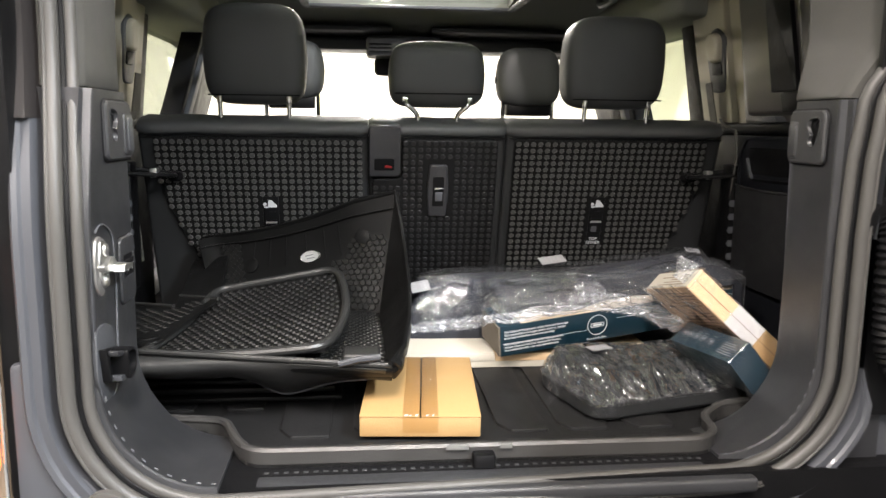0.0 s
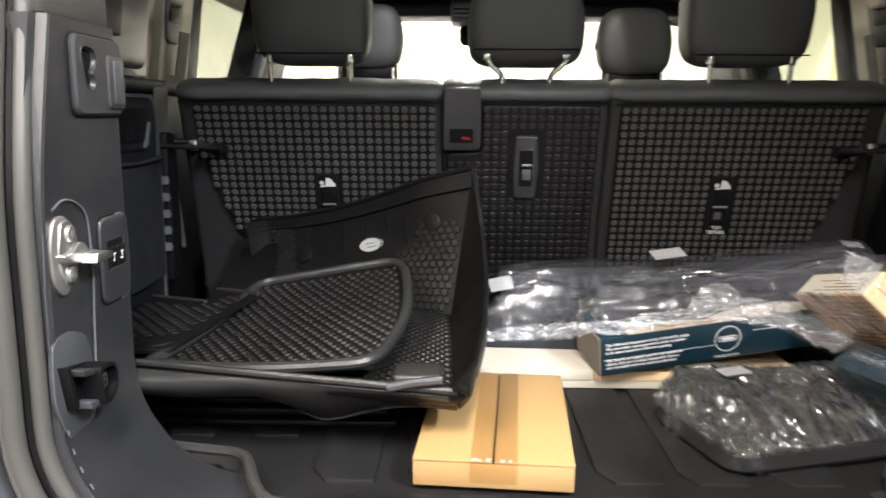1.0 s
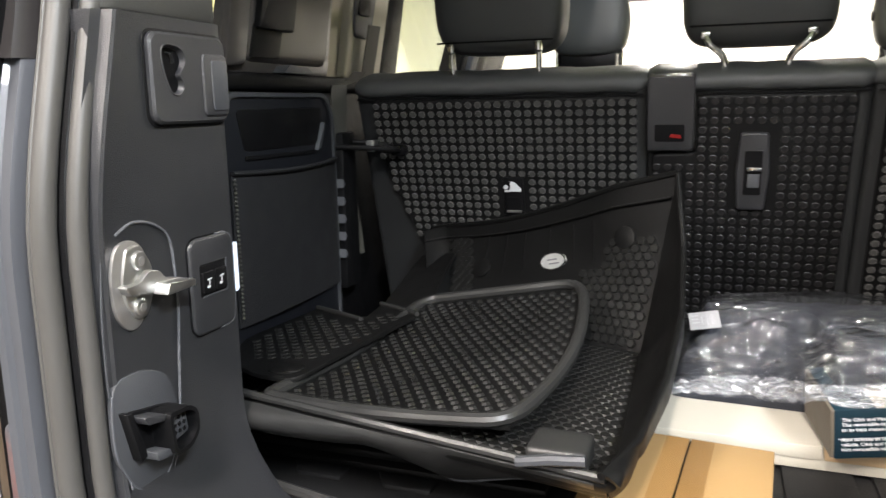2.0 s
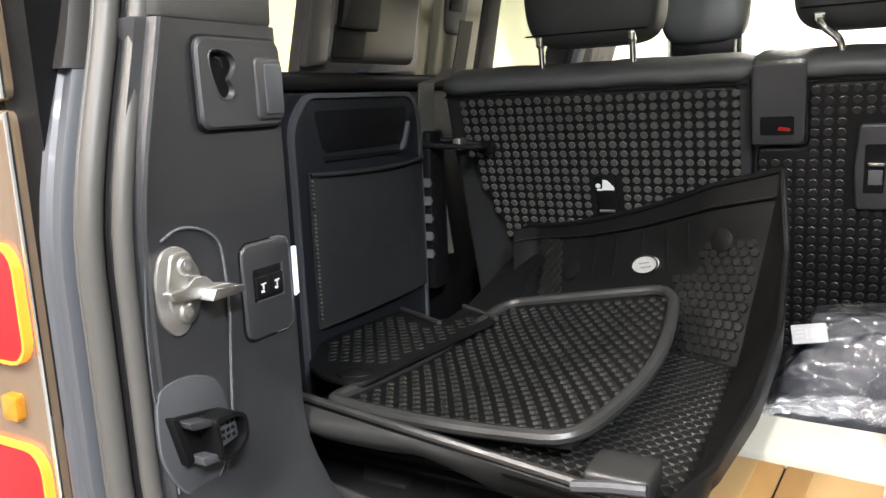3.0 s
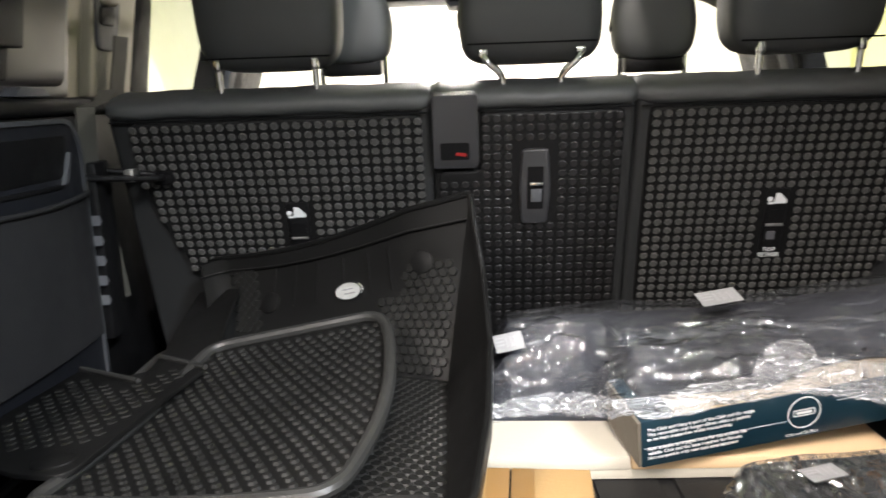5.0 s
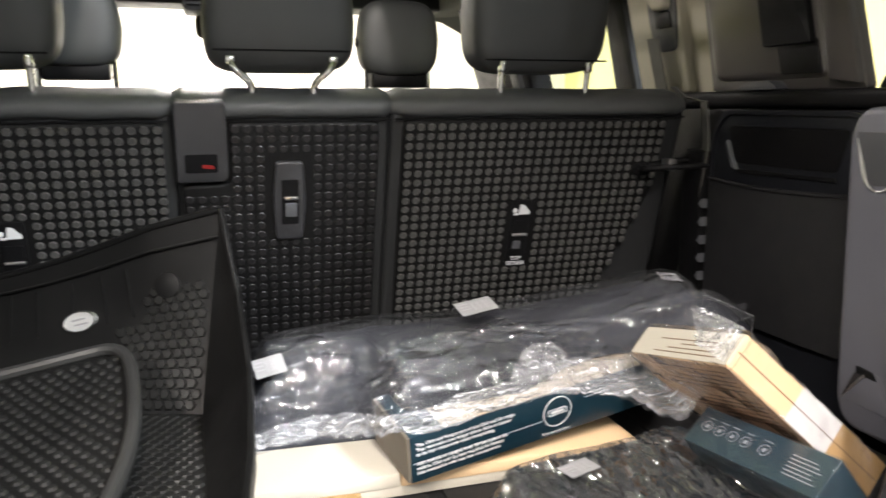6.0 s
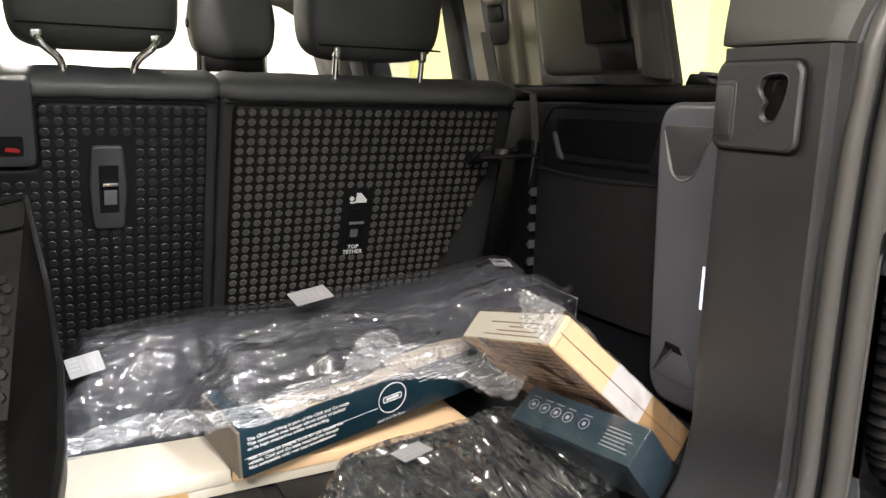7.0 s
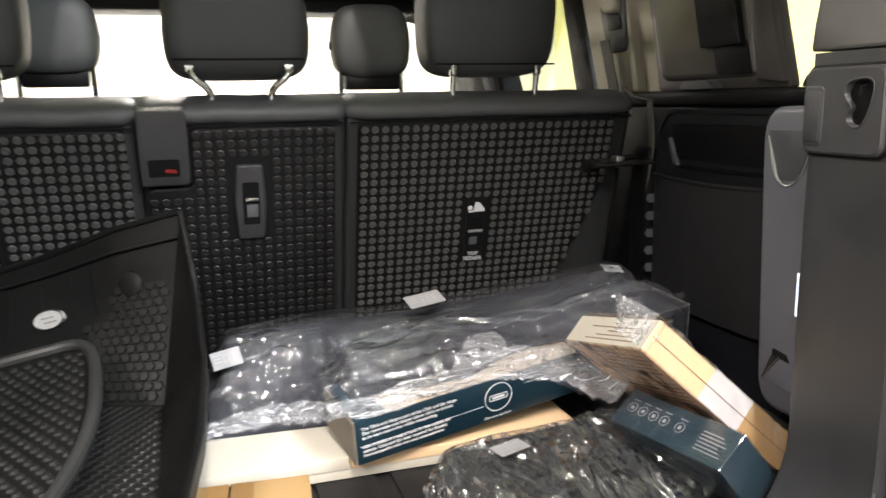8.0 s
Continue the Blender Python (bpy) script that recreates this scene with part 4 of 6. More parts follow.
    part("flap_bezel", slab(rrect(f0, 1.1955, f1, 1.2475, 0.005, 4), 0.004, 0.0082 if side < 0 else 0.0068, T, 0.002, 3), TRIM, hpl)
    # Left flap is lightened in colour for the light it gets.
    part("flap", slab(rrect(f0 + (0.010 if side < 0 else 0.003), 1.2000, f1 - 0.0015, 1.2425, 0.003, 3), 0.006, 0.0094 if side < 0 else 0.0080, T, 0.0009, 2), TRIM_SOFT if side < 0 else TRIM, hpl)
    cg = thing("cargo_lamp", (side * (x0 + 0.02), 1.135, 1.025), "slim lit cargo lamp on the pillar edge", "lamp", "cargo lamps")
    if side > 0:
        lens = box((x0 + 0.009, yb - 0.001, 1.036), (x0 + 0.0108, yb + 0.002, 1.078), 0.0015)
    else:
        lens = slab([(-0.4745, 1.124), (-0.4795, 1.1345), (-0.4825, 1.1330), (-0.4778, 1.1225)], 1.032, 1.077, Matrix())
    part("lens", lens, CARGO_LENS, cg, "glowing white lens")

# left pillar: striker, switches, connector
T = side_frame(-1, -LX)
srk = thing("door_striker", (LX, 1.0, 1.03), "zinc-plated steel door striker with two bolts", "striker")
part("recess_edge", tube([T @ Vector(p) for p in smooth_path([(0.972, 1.110, 0.0006), (0.990, 1.117, 0.0008), (1.012, 1.113, 0.001), (1.029, 1.100, 0.0014), (1.033, 1.075, 0.0016), (1.034, 1.040, 0.0016), (1.030, 1.000, 0.0016), (1.026, 0.955, 0.0016), (1.021, 0.925, 0.0016), (1.010, 0.903, 0.0012), (0.992, 0.894, 0.0008)], 6)], 0.0013, 8), TRIM_MID, srk, "raised edge of the striker recess")
part("recess_line", tube([T @ Vector(p) for p in smooth_path([(0.956, 1.092, 0.0), (0.951, 1.05, 0.0006), (0.950, 1.01, 0.0006), (0.951, 0.99, 0.0)], 6)], 0.0009, 8), TRIM_SOFT, srk)
part("base_plate", slab(rounded([(0.968, 1.102), (0.985, 1.106), (1.000, 1.096), (1.001, 1.060), (0.990, 1.036), (0.975, 1.034), (0.963, 1.050), (0.961, 1.078)], 0.010, 4), 0.0, 0.003, T, 0.0012), STEEL_DULL, srk, "dull zinc base plate")
part("plate", slab(rounded([(0.977, 1.100), (0.992, 1.101), (1.004, 1.082), (1.004, 1.062), (0.995, 1.043), (0.983, 1.042), (0.972, 1.058), (0.970, 1.074)], 0.006, 4), 0.002, 0.0055, T, 0.002), STEEL, srk)
for y, z in ((0.988, 1.0885), (0.986, 1.0525)):
    part("bolt", slab([(y + 0.0072 * math.cos(2 * math.pi * i / 20), z + 0.0076 * math.sin(2 * math.pi * i / 20)) for i in range(20)], 0.005, 0.0088, T, 0.0018, 2), STEEL, srk)
    part("bolt_socket", slab([(y + 0.0036 * math.cos(2 * math.pi * i / 6), z + 0.0038 * math.sin(2 * math.pi * i / 6)) for i in range(6)], 0.0086, 0.0091, T), STEEL_DULL, srk)
part("striker_bar", join(slab(rounded([(0.966, 1.072), (0.972, 1.064), (0.998, 1.061), (1.030, 1.0615), (1.031, 1.0665), (1.012, 1.070), (1.004, 1.078), (0.994, 1.080), (0.982, 1.0725)], 0.003), 0.003, 0.011, T, 0.003, 3), slab(rounded([(0.996, 1.0600), (1.031, 1.0605), (1.031, 1.0662), (1.000, 1.0690)], 0.0015), 0.009, 0.024, T, 0.002, 3)), STEEL, srk, "forged striker tongue")
sw = thing("switch_panel", (LX, 1.08, 1.005), "dark switch panel with two white-marked switches", "switch panel")
part("panel_gap", slab(rrect(1.0500, 1.0050, 1.1145, 1.0935, 0.012, 5), -0.002, 0.0008, T), TRIM_BLACK, sw)
part("face", slab(rrect(1.0515, 1.0065, 1.1125, 1.0920, 0.011, 5), -0.001, 0.0034, T, 0.0026, 3), TRIM, sw)
# Paler grey tube paints the highlight along the panel's bevel.
part("edge_highlight", tube([T @ Vector((v.x, v.y, 0.0014)) for v in smooth_path([(1.090, 1.0925, 0), (1.106, 1.091, 0), (1.1128, 1.080, 0), (1.1128, 1.020, 0), (1.106, 1.0075, 0), (1.090, 1.0062, 0)], 5)], 0.0010, 8), TRIM_MID, sw, "pale bevel, its highlight put into the colour")
part("switch_bay", slab(rrect(1.0625, 1.0395, 1.1005, 1.0690, 0.002, 3), 0.002, 0.0038, T, 0.0004), TRIM_BLACK, sw)
part("bay_edge", join(slab([(1.0985, 1.0405), (1.1010, 1.0395), (1.1010, 1.0690), (1.0985, 1.0680)], 0.003, 0.0044, T), slab([(1.0640, 1.0392), (1.1010, 1.0392), (1.0985, 1.0410), (1.0660, 1.0410)], 0.003, 0.0044, T)), TRIM_SOFT, sw)
for y0, y1 in ((1.0640, 1.0805), (1.0815, 1.0980)):
    k = part("switch", slab(rrect(y0, 1.0430, y1, 1.0620, 0.0012, 3), 0.003, 0.0060, T, 0.001), TRIM_BLACK, sw)
    yc = (y0 + y1) / 2
    part("switch_mark", join(slab([(yc - 0.003, 1.0545), (yc + 0.0032, 1.0550), (yc + 0.0032, 1.0562), (yc - 0.003, 1.0557)], 0.006, 0.0063, T), slab([(yc - 0.0010, 1.0505), (yc + 0.0004, 1.0505), (yc + 0.0004, 1.0550), (yc - 0.0010, 1.0550)], 0.006, 0.0063, T), slab(rrect(yc - 0.0036, 1.0478, yc + 0.0006, 1.0500, 0.0008, 2), 0.006, 0.0063, T)), WHITE_INK, k, "white printed symbol")
cn = thing("trailer_connector", (LX, 0.99, 0.89), "grey recess plate with a black multi-pin connector", "connector")
out_c = rounded([(0.950, 0.978), (0.954, 1.000), (0.985, 1.002), (1.014, 0.990), (1.023, 0.962), (1.020, 0.928), (1.006, 0.904), (0.978, 0.903), (0.966, 0.910), (0.950, 0.942)], 0.012, 4)
part("plate", slab(out_c, -0.002, 0.0022, T, 0.0015), TRIM_SOFT, cn)
# Mid grey tube added for the highlight round the plate's edge.
part("plate_rim_highlight", tube([T @ Vector((a, b, 0.0016)) for a, b in out_c[len(out_c) // 2:] + out_c[:6]], 0.0010, 8), TRIM_MID, cn)
part("mount_flange", slab(rounded([(0.956, 0.976), (0.962, 0.975), (0.974, 0.936), (0.967, 0.933)], 0.001), 0.001, 0.011, T, 0.001), TRIM_BLACK, cn)
part("socket_floor", slab(rounded([(0.964, 0.974), (1.006, 0.966), (1.016, 0.930), (0.972, 0.934)], 0.003), 0.002, 0.006, T), TRIM_BLACK, cn)
part("latch_arm", slab(rounded([(0.963, 0.972), (0.985, 0.967), (0.987, 0.961), (0.966, 0.965)], 0.0015), 0.004, 0.021, T, 0.0015), TRIM, cn)
part("latch_arm", slab(rounded([(0.972, 0.940), (0.990, 0.936), (0.991, 0.930), (0.974, 0.932)], 0.0015), 0.004, 0.021, T, 0.0015), TRIM_SOFT, cn)
shell_o = rounded([(0.984, 0.968), (1.010, 0.966), (1.019, 0.958), (1.019, 0.940), (1.008, 0.930), (0.988, 0.930)], 0.006, 4)
shell_i = [(1.003 + (a - 1.003) * 0.82, 0.949 + (b - 0.949) * 0.80) for a, b in shell_o]
part("shell", ring_slab(shell_o, shell_i, 0.004, 0.026, T), TRIM_BLACK, cn)
part("plug", slab(rounded([(0.992, 0.960), (1.012, 0.960), (1.015, 0.941), (0.996, 0.938)], 0.003), 0.004, 0.018, T, 0.001), TRIM_SOFT, cn, "grey plug insert")
pins = [T @ Matrix.Translation((0.998 + 0.0055 * i, 0.945 + 0.0058 * j, 0.0178)) @ Matrix.Rotation(0.6 * (i + j), 4, "Z") for i in range(3) for j in range(3) if (i, j) != (0, 2)]
part("pins", stamp(*frustum(4, 0.0025, 0.0020, 0.0008), pins), TRIM_BLACK, cn)

# right: grey locker cover inside the pillar
L = side_frame(1, 0.535)
lk = thing("locker_cover", (0.58, 1.2, 0.88), "smooth mid grey locker cover with two finger recesses", "cover panel")
part("cover", slab(rounded([(1.05, 0.885), (1.245, 0.885), (1.262, 0.905), (1.276, 1.205), (1.262, 1.228), (1.05, 1.230)], [0.01, 0.015, 0.02, 0.02, 0.015, 0.01]), -0.10, 0.0, L, 0.014, 4), LOCKER, lk)
part("finger_recess", slab(rounded([(1.217, 1.150), (1.244, 1.148), (1.264, 1.203), (1.192, 1.203)], 0.004), -0.003, 0.0012, L, 0.0006), TRIM_SOFT, lk)
# Steel tube stands in for the highlight on the plastic recess edge.
part("recess_edge", tube([L @ Vector(p) for p in smooth_path([(1.194, 1.198, 0.001), (1.217, 1.150, 0.001), (1.244, 1.148, 0.001), (1.263, 1.196, 0.001)], 5)], [0.0005] * 6 + [0.0010] * 4 + [0.0018, 0.0022, 0.0020, 0.0016, 0.0010, 0.0005], 8), STEEL, lk, "bright steel bar standing in for the edge's highlight")
part("finger_recess", slab(rounded([(1.187, 0.914), (1.207, 0.955), (1.236, 0.957), (1.252, 0.917)], 0.004), -0.003, 0.0012, L, 0.0006), LOCKER, lk)
part("finger_slot", slab(rounded([(1.208, 0.948), (1.214, 0.956), (1.236, 0.958), (1.236, 0.950)], 0.002), -0.002, 0.0022, L, 0.0008), TRIM_BLACK, lk, "dark finger slot")
part("slot_shade", slab([(1.237, 0.950), (1.224, 0.950), (1.251, 0.918)], -0.002, 0.0019, L), GLOSS_DARK, lk)
# The lower recess gets its edge highlight as a steel tube too.
part("recess_edge", tube([L @ Vector(p) for p in ((1.224, 0.951, 0.0016), (1.240, 0.932, 0.0016), (1.252, 0.917, 0.0010))], [0.0011, 0.0009, 0.0004], 8), STEEL, lk, "bright steel bar standing in for the edge's highlight")

# ---- second-row seat backs ----
SEAT = frame_of((0, 1.685, 1.24), (1, 0, 0), (0, -0.287, 0.958))


def seat_poly(x0, x1, taper=0):
    """The pad's outline; taper cuts the lower corner on the side of the wheel arch."""
    b = -0.47
    if taper < 0:
        return [(x0 + 0.075, b), (x1, b), (x1, -0.031), (x0, -0.031), (x0 + 0.002, -0.13), (x0 + 0.012, -0.165), (x0 + 0.038, -0.235), (x0 + 0.062, -0.30)]
    if taper > 0:
        return [(x0, b), (x1 - 0.075, b), (x1 - 0.062, -0.30), (x1 - 0.038, -0.235), (x1 - 0.012, -0.165), (x1 - 0.002, -0.13), (x1, -0.031), (x0, -0.031)]
    return [(x0, b), (x1, b), (x1, -0.031), (-0.083, -0.031), (-0.083, -0.119), (x0, -0.119)]


def seat_back(x0, x1, px0, px1, taper, label, holes):
    s = thing("car_seat", ((x0 + x1) / 2, 1.82, 0.80), label, "car seat", "second-row seat backs")
    part("shell", slab(rounded([(x0, -0.46), (x1, -0.46), (x1, -0.02), (x0, -0.02)], 0.012), -0.08, -0.004, SEAT, 0.008, 3), LEATHER_DARK, s)
    # padded roll along the top
    def roll(u, v):
        a = radians(-60 + 300 * v)
        end = min(1, 14 * min(u, 1 - u) + 0.75)
        return SEAT @ Vector((x0 + (x1 - x0) * u, -0.0165 + 0.0175 * end * math.sin(a + 0.2) * (1 if math.sin(a) > 0 else 0.9) + 0.002 * noise.noise(Vector((u * 9 * (x1 - x0) / 0.3, x0, 0))), -0.034 + 0.038 * end * math.copysign(abs(math.cos(a + 0.2)) ** 0.6, math.cos(a + 0.2))))
    part("top_roll", sheet(roll, 30, 26), LEATHER, s, "padded black leather roll", 60)
    seam = [SEAT @ Vector((x0 + 0.004 + (x1 - x0 - 0.008) * i / 12, -0.0295, 0.0015)) for i in range(13)]
    part("seam", tube(seam, 0.0016, 6), TRIM_BLACK, s)
    poly = seat_poly(px0, px1, taper)
    edge = rounded(poly, [0.012] * len(poly), 3)
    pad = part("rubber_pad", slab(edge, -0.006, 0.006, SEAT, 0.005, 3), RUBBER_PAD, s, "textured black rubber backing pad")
    studs = []
    pitch, rise = 0.01585, 0.0143
    nx = int((px1 - px0 - 0.006) / pitch)
    off = ((px1 - px0) - nx * pitch) / 2
    for j in range(31):
        for i in range(nx + 1):
            a, b = px0 + off + pitch * i, -0.040 - rise * j
            if not inside((a, b), poly):
                continue
            if any(h0 - 0.004 < a < h1 + 0.004 and g0 - 0.004 < b < g1 + 0.004 for h0, g0, h1, g1 in holes):
                continue
            studs.append(SEAT @ Matrix.Translation((a, b, 0.0055)))
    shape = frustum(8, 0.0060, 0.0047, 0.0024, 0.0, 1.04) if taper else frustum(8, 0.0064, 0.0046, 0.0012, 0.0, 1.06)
    # lit copy of the studs on side seats, unlit dark copy in the middle
    tagged(part("studs", stamp(*shape, studs), STUD_LIT if taper else STUD_UNLIT, pad, "grid of small raised diamond studs", 10), kind="stuff")
    return s


def headrest(seat, xa, xb, z0, z1, bent=False):
    """A cushion on two chromed posts."""
    w, xc, zc, h = (xb - xa) / 2, (xa + xb) / 2, (z0 + z1) / 2, (z1 - z0) / 2
    depth = 0.050 if not bent else 0.055
    yc = 1.752

    def skin(u, v):
        th, ph = 2 * math.pi * u, math.pi * (v - 0.5)
        def sp(c, e):
            return math.copysign(abs(c) ** e, c)
        e1, e2 = 0.36, 0.42
        x = sp(math.cos(ph), e2) * sp(math.cos(th), e1)
        y = sp(math.cos(ph), e2) * sp(math.sin(th), e1)
        z = sp(math.sin(ph), e2)
        wide = 1.0 - 0.05 * max(0, z) - 0.03 * max(0, -z)
        lean = -0.012 * z if not bent else 0.0
        under = 0.0
        if bent and z < 0 and y < 0:
            under = 0.022 * (-z) ** 3 * (-y)
        return Vector((xc + w * wide * x, yc + depth * y + lean + under, zc + h * z * (1 - 0.05 * x * x * max(0, z))))
    hr = part("headrest", sheet(skin, 56, 36), LEATHER, seat, "black leather headrest", 80)
    bmesh_fix(hr)
    # piped seams down the sides and across the lower edge
    part("seam", tube([Vector((xa + 0.012 + (xb - xa - 0.024) * i / 12, yc - depth * (0.985 if not bent else 0.90), z0 + (0.028 if bent else 0.018))) for i in range(13)], 0.0014, 6), TRIM_BLACK, hr)
    px = 0.0700
    for sgn in (-1, 1):
        p0 = Vector((xc + sgn * px, 1.730, z0 + 0.006))
        if bent:
            pts = [(xc + sgn * 0.069, 1.714, z0 + 0.018), (xc + sgn * 0.068, 1.704, z0 + 0.012), (xc + sgn * 0.062, 1.700, z0 + 0.002), (xc + sgn * 0.048, 1.706, z0 - 0.010), (xc + sgn * 0.042, 1.712, z0 - 0.022), (xc + sgn * 0.041, 1.714, z0 - 0.04)]
            part("post", tube(smooth_path(pts, 5), 0.0052, 12), CHROME, hr, "bent chrome post")
            part("post_clip", box((xc + sgn * 0.069 - 0.007, 1.700, z0 + 0.010), (xc + sgn * 0.069 + 0.007, 1.716, z0 + 0.022), 0.003), CHROME, hr)
        else:
            part("post", tube([(xc + sgn * px, 1.708, z0 + 0.010), (xc + sgn * px, 1.712, z0 - 0.015), (xc + sgn * px, 1.720, z0 - 0.055)], 0.0048, 12), CHROME, hr, "chrome post")
            part("post_cap", box((xc + sgn * px - 0.0055, 1.700, z0 + 0.000), (xc + sgn * px + 0.0055, 1.714, z0 + 0.018), 0.0035, 3), CHROME, hr)
    return hr


def bmesh_fix(ob):
    """Weld the poles and seam of a closed skin."""
    bm = bmesh.new()
    bm.from_mesh(ob.data)
    bmesh.ops.remove_doubles(bm, verts=bm.verts[:], dist=0.0004)
    bmesh.ops.recalc_face_normals(bm, faces=bm.faces[:])
    bm.to_mesh(ob.data)
    bm.free()


TETHER_L, TETHER_R = (-0.379, -0.278, -0.345, -0.160), (0.341, -0.278, 0.373, -0.160)
LATCH = (-0.027, -0.205, 0.019, -0.086)


def tether(seat, box_, words):
    x0, b0, x1, b1 = box_
    t = part("tether_plate", slab(rrect(x0, b0, x1, b1, 0.004, 3), 0.0, 0.009, SEAT, 0.002), TRIM_BLACK, seat, "black top tether anchor plate")
    xc = (x0 + x1) / 2
    part("slot_lip", slab(rrect(xc - 0.011, b0 + 0.028, xc + 0.011, b1 - 0.034, 0.003, 3), 0.008, 0.0096, SEAT), TRIM_BLACK, t)
    part("anchor_bar", tube([SEAT @ Vector((xc - 0.012, (b0 + b1) / 2, 0.0105)), SEAT @ Vector((xc + 0.012, (b0 + b1) / 2, 0.0105))], 0.0022, 8), STEEL, t, "steel anchor bar")
    part("slot_glint", slab(rrect(xc - 0.009, b0 + 0.034, xc + 0.004, b0 + 0.048, 0.002, 2), 0.009, 0.0102, SEAT), TRIM_MID, t)
    # pictogram: seat, child and hook drawn as plain shapes
    pic = join(slab([(xc - 0.012 + 0.004 * math.cos(a), b1 - 0.017 + 0.004 * math.sin(a)) for a in [2 * math.pi * i / 10 for i in range(10)]], 0.009, 0.0096, SEAT),
               slab([(xc - 0.006, b1 - 0.024), (xc + 0.013, b1 - 0.024), (xc + 0.013, b1 - 0.019), (xc + 0.003, b1 - 0.008), (xc - 0.004, b1 - 0.007)], 0.009, 0.0096, SEAT),
               slab([(xc - 0.014, b1 - 0.025), (xc - 0.006, b1 - 0.025), (xc - 0.006, b1 - 0.022), (xc - 0.014, b1 - 0.022)], 0.009, 0.0096, SEAT))
    part("pictogram", pic, WHITE_INK, t, "white printed child seat symbol")
    if words:
        part("words", join(lettering("TOP", 0.0095, SEAT @ Matrix.Translation((xc - 0.010, b0 + 0.013, 0.0092)), 0.0002), lettering("TETHER", 0.0095, SEAT @ Matrix.Translation((xc - 0.0178, b0 + 0.004, 0.0092)), 0.0002)), WHITE_INK, t, "white words TOP TETHER")


left = seat_back(-0.622, -0.153, -0.588, -0.168, -1, "wide rear seat back, black leather with studded rubber backing", [TETHER_L])
tether(left, TETHER_L, True)
headrest(left, -0.492, -0.282, 1.278, 1.482)
mid = seat_back(-0.1525, 0.1405, -0.146, 0.123, 0, "narrow middle seat back with latch and buckle tower", [LATCH, (-0.15, -0.13, -0.083, 0.0)])
tw = part("buckle_tower", slab(rounded([(-0.1515, -0.112), (-0.086, -0.112), (-0.086, -0.002), (-0.1515, -0.002)], [0.002, 0.012, 0.006, 0.006]), -0.05, 0.012, SEAT, 0.005, 3), TRIM, mid, "smooth grey plastic belt buckle tower")
part("buckle_slot", slab(rrect(-0.141, -0.098, -0.099, -0.072, 0.003), 0.010, 0.0128, SEAT), TRIM_BLACK, tw)
part("buckle_button", slab(rounded([(-0.120, -0.091), (-0.103, -0.093), (-0.104, -0.088), (-0.118, -0.086)], 0.002), 0.0125, 0.0132, SEAT), RED, tw, "red buckle button")
lt = part("latch_plate", slab(rounded([(LATCH[0] + 0.004, LATCH[1]), (LATCH[2] - 0.004, LATCH[1]), (LATCH[2], -0.145), (LATCH[2] - 0.004, LATCH[3]), (LATCH[0] + 0.004, LATCH[3]), (LATCH[0], -0.145)], 0.006), 0.0, 0.012, SEAT, 0.003, 3), TRIM, mid, "dark grey seat release plate")
part("latch_pit", slab(rrect(-0.0155, -0.180, 0.0085, -0.112, 0.002), 0.0115, 0.0126, SEAT), TRIM_BLACK, lt)
part("latch_bar", box((-0.012, -0.142, 0.0125), (0.008, -0.136, 0.016), 0.001, 2, SEAT), CHROME, lt, "bright latch bar")
part("latch_lever", box((-0.010, -0.168, 0.0122), (0.006, -0.147, 0.0142), 0.001, 2, SEAT), TRIM_MID, lt)
headrest(mid, -0.110, 0.096, 1.276, 1.414, True)
right = seat_back(0.141, 0.622, 0.158, 0.588, 1, "rear seat back with top tether, black leather and studded rubber", [TETHER_R])
tether(right, TETHER_R, True)
headrest(right, 0.272, 0.494, 1.278, 1.474)
# seat cushions in front, closing the view below
for a, b in ((-0.62, 0.13), (0.145, 0.62)):
    c = thing("rear_seat_cushion", ((a + b) / 2, 2.05, 0.72), "black leather rear seat cushion", "car seat", "rear seat cushions")
    part("cushion", box((a, 1.84, 0.795), (b, 2.28, 0.95), 0.04, 3), LEATHER, c)

